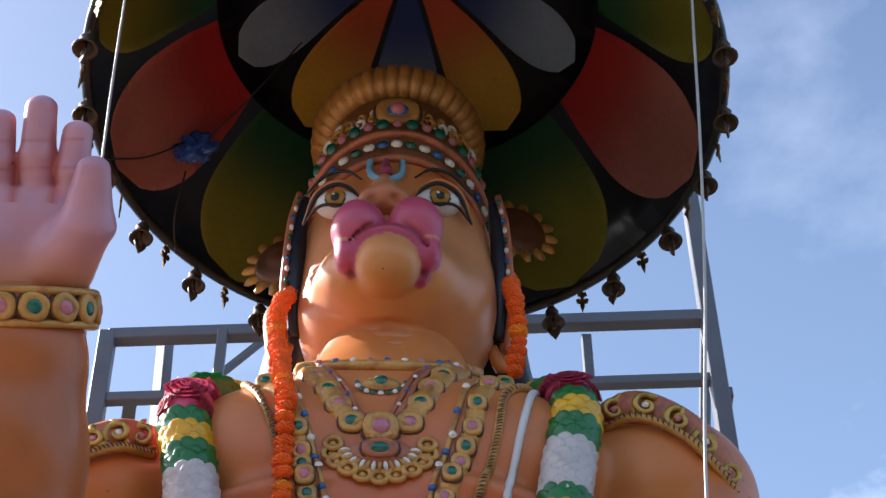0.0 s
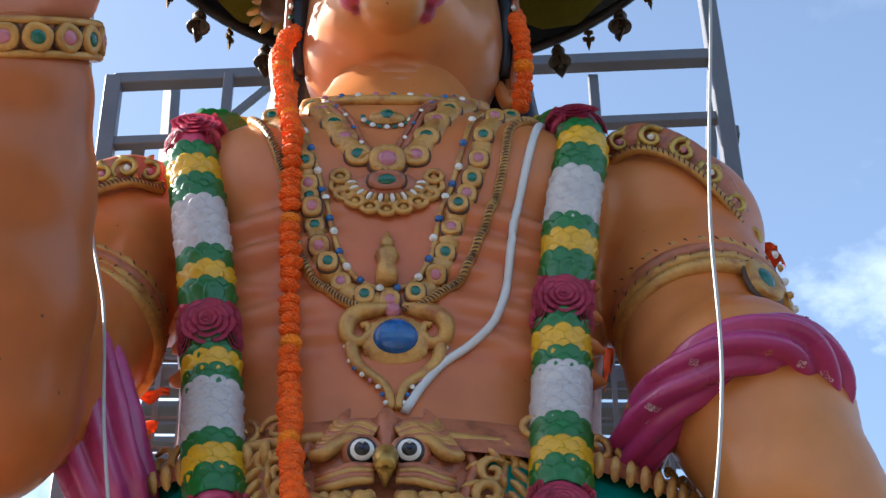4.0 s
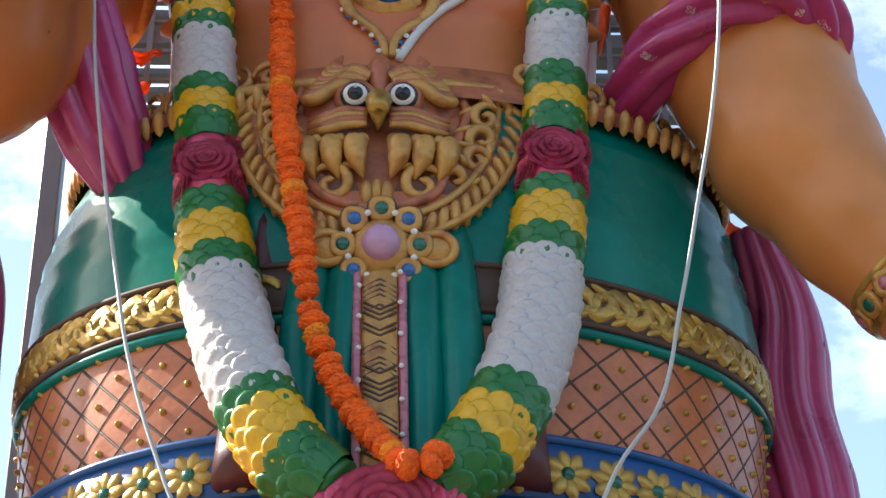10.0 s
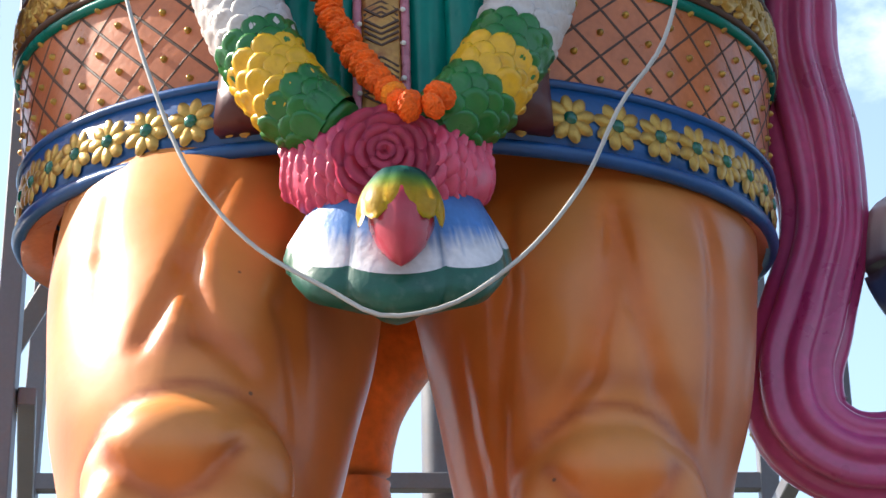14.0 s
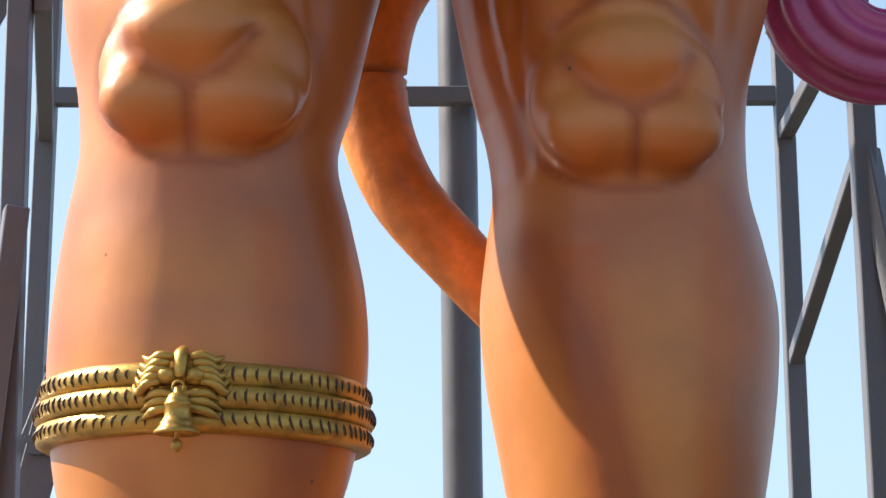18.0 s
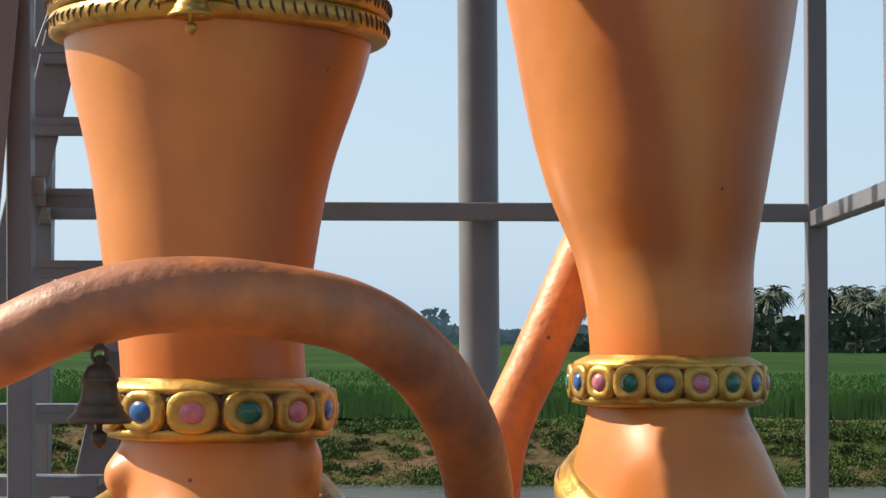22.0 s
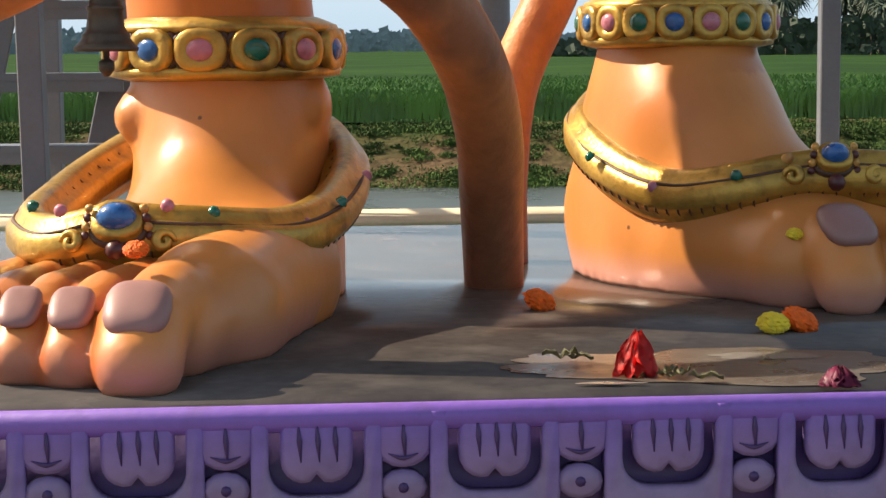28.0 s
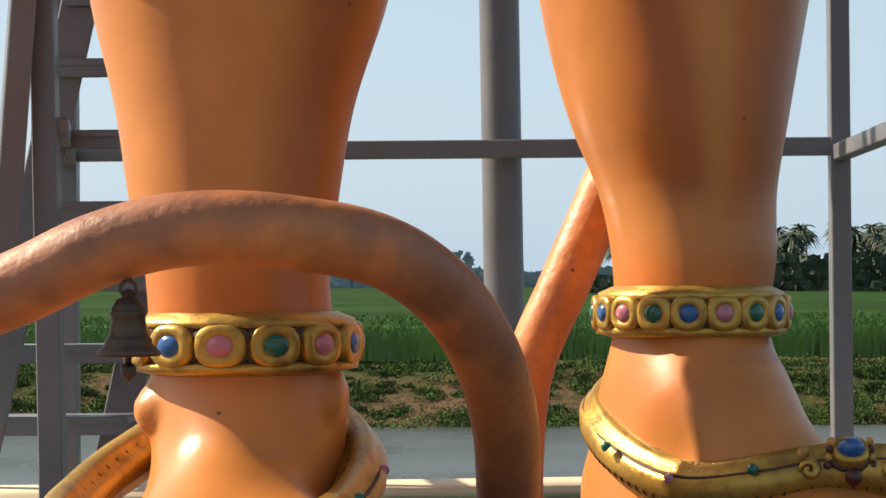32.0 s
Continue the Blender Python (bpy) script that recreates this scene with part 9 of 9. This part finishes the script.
for s in (-1, 1):
    for k in range(5):
        bm = bmesh.new()
        tube(bm, [mc + Vector((s * (0.016 + 0.006 * k), -0.03, 0.030 - 0.012 * k)), mc + Vector((s * (0.040 + 0.006 * k), -0.030, 0.034 - 0.014 * k)), mc + Vector((s * (0.062 + 0.006 * k), -0.012, 0.026 - 0.016 * k)), mc + Vector((s * (0.080 + 0.004 * k), 0.002, 0.036 - 0.014 * k))], [0.007, 0.010, 0.009, 0.003], 8, 12)
        part("mane_lock", bm, GOLD, mask)
    bm = bmesh.new()
    dome(bm, facing(mc + Vector((s * 0.028, -0.026, -0.006)), (s * 0.3, -1, 0)), 0.022, 0.018, 0.022, 12, 3)
    part("cheek", bm, GOLD, mask)
    for k in range(3):
        bm = bmesh.new()
        tube(bm, [mc + Vector((s * 0.012, -0.03, -0.045 - 0.012 * k)), mc + Vector((s * 0.045, -0.028, -0.040 - 0.017 * k)), mc + Vector((s * 0.080, 0.0, -0.055 - 0.018 * k))], [0.008, 0.010, 0.003], 8, 10)
        part("whisker", bm, GOLD, mask)
bm = bmesh.new()
tube(bm, [mc + Vector((0, -0.006, 0.045)), mc + Vector((0, -0.026, 0.034)), mc + Vector((0, -0.038, 0.008)), mc + Vector((0, -0.040, -0.012))], [0.013, 0.016, 0.014, 0.010], 12, 12, ridge=lambda g, a: 1 + 0.08 * math.cos(9 * g))
part("crest", bm, GOLD, mask)
gb = thing("small_bell", "small gold bell hanging from the garter boss", "bell", at=(-0.454, 3.80, 2.612))
bell_parts(gb, 0.92, GOLD)

# loops round the feet
def foot_loop(path, label, jewel, studs, size=1.0):
    t = thing("foot_ornament", label, "foot ornament", "foot ornaments")
    p = dense(path + [path[0]], 121)[:-1] + np.array((0, 0, 0.008))
    bm = bmesh.new()

    def section(g, a):
        return 1 + 0.10 * math.cos(4 * g) - 0.05 * math.cos(8 * g)
    tube(bm, p, 0.055, 24, closed=True, squash=0.86, ridge=section)
    part("loop", bm, GOLD, t)
    mid = p.mean(0)
    for dz, out in ((0.027, 0.0392), (-0.0145, 0.0437)):
        line = []
        for q in p:
            o = Vector((q[0] - mid[0], q[1] - mid[1], 0)).normalized()
            line.append(Vector(q) + o * out + Vector((0, 0, dz)))
        bm = bmesh.new()
        tube(bm, line, 0.0042, 6, closed=True)
        part("groove_line", bm, GROOVE, t)
    q2 = dense([tuple(q) for q in p] , 200)
    for k in range(0, 200, 2):
        o = Vector((q2[k][0] - mid[0], q2[k][1] - mid[1], 0)).normalized()
        c = Vector(q2[k])
        if o.y < 0.35:
            share("notch", NOTCH, t, facing(c + o * 0.0385 + Vector((0, 0, -0.027)), (o + Vector((0, 0, -0.45))).normalized()) @ Matrix.Scale(0.52, 4))
        if k % 4 == 0:
            share("notch", NOTCH, t, facing(c - o * 0.0216 + Vector((0, 0, 0.038)), (-o * 0.4 + Vector((0, 0, 1))).normalized(), o) @ Matrix.Scale(0.55, 4))
    c = Vector(jewel)
    seat = setting(t, c, (0, -0.8, 0.6), 0.058 * size, 0.050 * size, GEM_B, GOLD, 0.03, "jewel_seat")
    bm = bmesh.new()
    dome(bm, facing(c + Vector((0, -0.014, 0.012)), (0, -0.8, 0.6)), 0.046 * size, 0.036 * size, 0.032, 18, 4)
    part("gem", bm, GEM_B, seat, "large domed blue stone")
    for s in (-1, 1):
        for k in range(4):
            stud(t, c + Vector((s * (0.060 + 0.004 * k) * size, -0.012, 0.030 - 0.016 * k)), (s * 0.4, -0.8, 0.4), 0.009, MAROON if k % 2 else OLDGOLD, None, "bud")
        bm = bmesh.new()
        tube(bm, spiral(None, 0.020, facing(c + Vector((s * 0.080, -0.008, -0.030)), (s * 0.2, -1, 0.25)), 1.2, s), [0.004, 0.010, 0.009, 0.006], 8, up=(0, 1, 0.1))
        part("scroll_end", bm, GOLD, t)
    stud(t, c + Vector((0, -0.040, -0.040)), (0, -1, 0.1), 0.018, MAROON, 0.016, "gem")
    for (x, y, z), mat in studs:
        q = Vector((x, y, z))
        o = Vector((x - mid[0], y - mid[1], 0.35)).normalized()
        stud(t, q, o, 0.013, mat, 0.014, "stud")
    return t


foot_loop([(-.57, 3.55, 1.425), (-.42, 3.57, 1.415), (-.28, 3.72, 1.40), (-.20, 3.98, 1.445), (-.20, 4.2, 1.51), (-.30, 4.42, 1.56), (-.45, 4.48, 1.57), (-.60, 4.40, 1.545), (-.70, 4.2, 1.49), (-.76, 3.95, 1.43), (-.75, 3.72, 1.405), (-.67, 3.58, 1.40)],
          "thick gold loop round the foot with a blue stone", (-0.556, 3.515, 1.452),
          [((-0.735, 3.66, 1.472), GEM_G), ((-0.395, 3.565, 1.468), GEM_G), ((-0.245, 3.73, 1.432), GEM_P), ((-0.185, 3.85, 1.462), GEM_G), ((-0.145, 4.02, 1.50), GEM_P), ((-0.47, 3.52, 1.485), GEM_P), ((-0.66, 3.535, 1.475), GEM_P)], 0.80)
foot_loop([(.50, 4.85, 1.60), (.39, 4.74, 1.60), (.33, 4.55, 1.56), (.38, 4.33, 1.48), (.5, 4.17, 1.435), (.62, 4.09, 1.455), (.75, 4.07, 1.48), (.88, 4.05, 1.48), (1.0, 4.1, 1.465), (1.08, 4.22, 1.45), (1.04, 4.40, 1.37), (.93, 4.62, 1.38), (.80, 4.76, 1.43), (.65, 4.85, 1.53)],
          "thick gold loop round the other foot with a blue stone", (0.79, 4.02, 1.525),
          [((0.325, 4.30, 1.52), GEM_G), ((0.445, 4.165, 1.465), GEM_P), ((0.60, 4.045, 1.495), GEM_G), ((0.70, 4.03, 1.53), OLDGOLD), ((0.97, 4.04, 1.52), OLDGOLD)], 0.64)

# bell on the tail
tb = thing("tail_bell", "old dark bronze bell tied under the tail", "bell", at=(-0.559, 3.455, 1.884))
bell_parts(tb, 1.15, BRONZE)
bm = bmesh.new()
tube(bm, [(0, 0, -0.004), (0, 0.004, 0.02)], 0.006, 8)
part("hanger", bm, BRONZE, tb)

# slack white cable hung from the parasol, down one side and up the other
bm = bmesh.new()
tube(bm, [(0.985, 3.60, 8.29), (0.96, 3.6, 7.96), (0.909, 3.6, 7.18), (0.856, 3.6, 6.52), (0.777, 3.6, 5.71), (0.752, 3.6, 5.16), (0.702, 3.6, 4.83), (0.681, 3.6, 4.73), (0.612, 3.6, 4.40), (0.532, 3.6, 4.11), (0.468, 3.6, 4.02), (0.367, 3.6, 3.81), (0.227, 3.6, 3.64), (0.093, 3.6, 3.55), (-0.028, 3.6, 3.53),
          (-0.135, 3.64, 3.60), (-0.29, 3.68, 3.71), (-0.42, 3.72, 3.87), (-0.53, 3.76, 4.12), (-0.612, 3.80, 4.38), (-0.66, 3.84, 4.60), (-0.718, 3.88, 4.89), (-0.79, 3.94, 5.31), (-0.83, 4.0, 5.62), (-0.86, 4.06, 5.80), (-0.93, 4.10, 6.1), (-1.0, 4.0, 6.8), (-1.02, 3.85, 7.6), (-1.0, 3.64, 8.29)], 0.0048, 10, 260)
tagged(part("white_cable", bm, CABLE), "slack white plastic cable hanging in front of the statue", "cable")

# ---- offerings on the plinth ----
def marigold_at(x, y, mat_index, s, label):
    ob = new("marigold", MG[mat_index])
    ob.matrix_basis = pose(x, y, GROUND + 0.018 * s, 25, 10, 40) @ Matrix.Scale(s, 4)
    return tagged(ob, label, "flower", "loose flowers")


marigold_at(0.199, 3.94, 0, 1.0, "fresh orange marigold head lying on the stone")
marigold_at(0.66, 3.64, 1, 1.05, "fresh orange marigold head beside a yellow flower")
pale = marigold(material("pale_yellow_flower", (0.72, 0.52, 0.03), rough=0.75, vary=0.2, scale=40, bump=0.5), 12)
ob = new("chrysanthemum", pale)
ob.matrix_basis = pose(0.606, 3.61, GROUND + 0.018, 15, 0, 0) @ Matrix.Scale(0.9, 4)
tagged(ob, "pale yellow chrysanthemum head lying on the stone", "flower", "loose flowers")
ob = new("chrysanthemum", pale)
ob.matrix_basis = pose(0.70, 3.93, GROUND + 0.148, 15, 0, 0) @ Matrix.Scale(0.55, 4)
tagged(ob, "small pale petal cluster caught by the big toe", "flower", "loose flowers")
ob = new("marigold", MG[2])
ob.matrix_basis = pose(-0.468, 3.165, GROUND + 0.205, 20, 0, 0) @ Matrix.Scale(0.62, 4)
tagged(ob, "small orange marigold lying behind the big toenail", "flower", "loose flowers")


def crumpled(name, c, h, r, mat, label, seed, lean=0.0):
    """A wilted bloom: layers of limp petals pulled up to a point."""
    t = thing(name, label, "flower", "loose flowers", at=c)
    q = random.Random(seed)
    for n in range(16):
        a = 2 * math.pi * n / 5.3
        u0 = q.uniform(0.0, 0.45)
        bm = bmesh.new()
        rows = []
        for i in range(7):
            v = i / 6
            z = h * (1 - v * (1 - u0)) * q.uniform(0.95, 1.05)
            rad = r * (0.14 + 0.86 * max(0.0, 1 - z / h) ** 0.75) * q.uniform(0.85, 1.15)
            row = []
            for j in range(5):
                w = (j / 4 - 0.5) * 1.5 * (0.5 + 0.5 * math.sin(math.pi * (0.15 + 0.8 * v)))
                k = rad * (1 + 0.18 * math.sin(5 * w + seed + n))
                row.append(bm.verts.new((k * math.cos(a + w) + lean * z, k * math.sin(a + w), max(0.002, z + 0.006 * math.cos(7 * w)))))
            rows.append(row)
        for x, y in zip(rows, rows[1:]):
            for j in range(4):
                bm.faces.new((x[j], x[j + 1], y[j + 1], y[j]))
        bmesh.ops.solidify(bm, geom=bm.faces[:], thickness=0.0015)
        part("petal", bm, mat, t)
    return t


crumpled("hibiscus", (0.312, 3.16, GROUND), 0.068, 0.035, material("hibiscus_red", (0.74, 0.018, 0.014), rough=0.5, vary=0.25, scale=30, bump=0.3), "wilted red hibiscus standing on the stone", 3, 0.1)
crumpled("rose_bloom", (0.617, 3.06, GROUND), 0.026, 0.032, material("dark_pink_petals", (0.16, 0.012, 0.05), rough=0.6, vary=0.25, scale=30), "shrivelled dark pink rose bloom on the stone", 5)
DRY = material("dried_leaf", (0.20, 0.19, 0.11), rough=0.8, vary=0.3, scale=30)
for n, (x, y, a, s) in enumerate(((0.205, 3.29, 5, 1.0), (0.235, 3.285, -20, 0.8), (0.374, 3.13, 12, 0.85), (0.365, 3.115, -25, 0.7), (0.418, 3.085, -12, 0.85))):
    bm = bmesh.new()
    rows = []
    for i in range(9):
        u = i / 8 - 0.5
        w = 0.012 * math.cos(math.pi * u * 0.96)
        z = 0.006 + 0.010 * abs(math.sin(5 * u + n)) 
        rows.append([bm.verts.new((0.062 * u, w * k, z + 0.007 * abs(k) * (1 + math.sin(3 * i + n)))) for k in (-1, -0.4, 0, 0.4, 1)])
    for p, q in zip(rows, rows[1:]):
        for j in range(4):
            bm.faces.new((p[j], p[j + 1], q[j + 1], q[j]))
    bmesh.ops.solidify(bm, geom=bm.faces[:], thickness=0.0012)
    ob = part("dried_leaf", bm, DRY)
    ob.matrix_basis = pose(x, y, GROUND, 0, 0, a) @ Matrix.Scale(s, 4)
    tagged(ob, "curled dry grey-green leaf lying on the stone", "leaf", "dried leaves")
# dried wash of milk and water on the stone
for x, y, rx, ry, col, seed in ((0.44, 3.26, 0.36, 0.17, (0.098, 0.080, 0.068), 1), (0.55, 3.34, 0.10, 0.035, (0.17, 0.152, 0.135), 2), (0.27, 3.07, 0.05, 0.010, (0.18, 0.16, 0.145), 5)):
    bm = bmesh.new()
    f = []
    for j in range(60):
        a = 2 * math.pi * j / 60
        k = 1 + 0.45 * noise.noise(Vector((math.cos(a) * 1.3, math.sin(a) * 1.3, seed * 3.1))) + 0.12 * noise.noise(Vector((math.cos(a) * 5, math.sin(a) * 5, seed)))
        f.append(bm.verts.new((x + rx * k * math.cos(a), y + ry * k * math.sin(a), GROUND + 0.0012 + 0.0008 * seed)))
    bm.faces.new(f)
    tagged(part("dried_wash", bm, material("dried_wash", col, rough=0.31, vary=0.3, scale=14, bump=0.2)), "pale dried wash of milk and water on the stone", "stain", "stains")

# grey horn loudspeaker behind the waist
horn = thing("loudspeaker", "grey horn loudspeaker fixed to the frame behind the waist", "loudspeaker", at=(-0.93, 5.70, 5.86))
bm = bmesh.new()
turned(bm, [(0.02, 0.20), (0.03, 0.12), (0.06, 0.05), (0.12, 0.0), (0.115, 0.0), (0.05, 0.05), (0.02, 0.10)], 24, pose(0, 0, 0, 105, 0, 20))
part("horn", bm, STEEL, horn)
bm = bmesh.new()
tube(bm, [(0, 0.12, -0.02), (0.0, 0.20, 0.02)], 0.05, 14)
part("driver", bm, STEEL, horn)
bm = bmesh.new()
bar(bm, (0, 0.14, -0.02), (0, 0.20, 0.14), 0.03, 0.012)
part("bracket", bm, STEEL, horn, smooth=False)
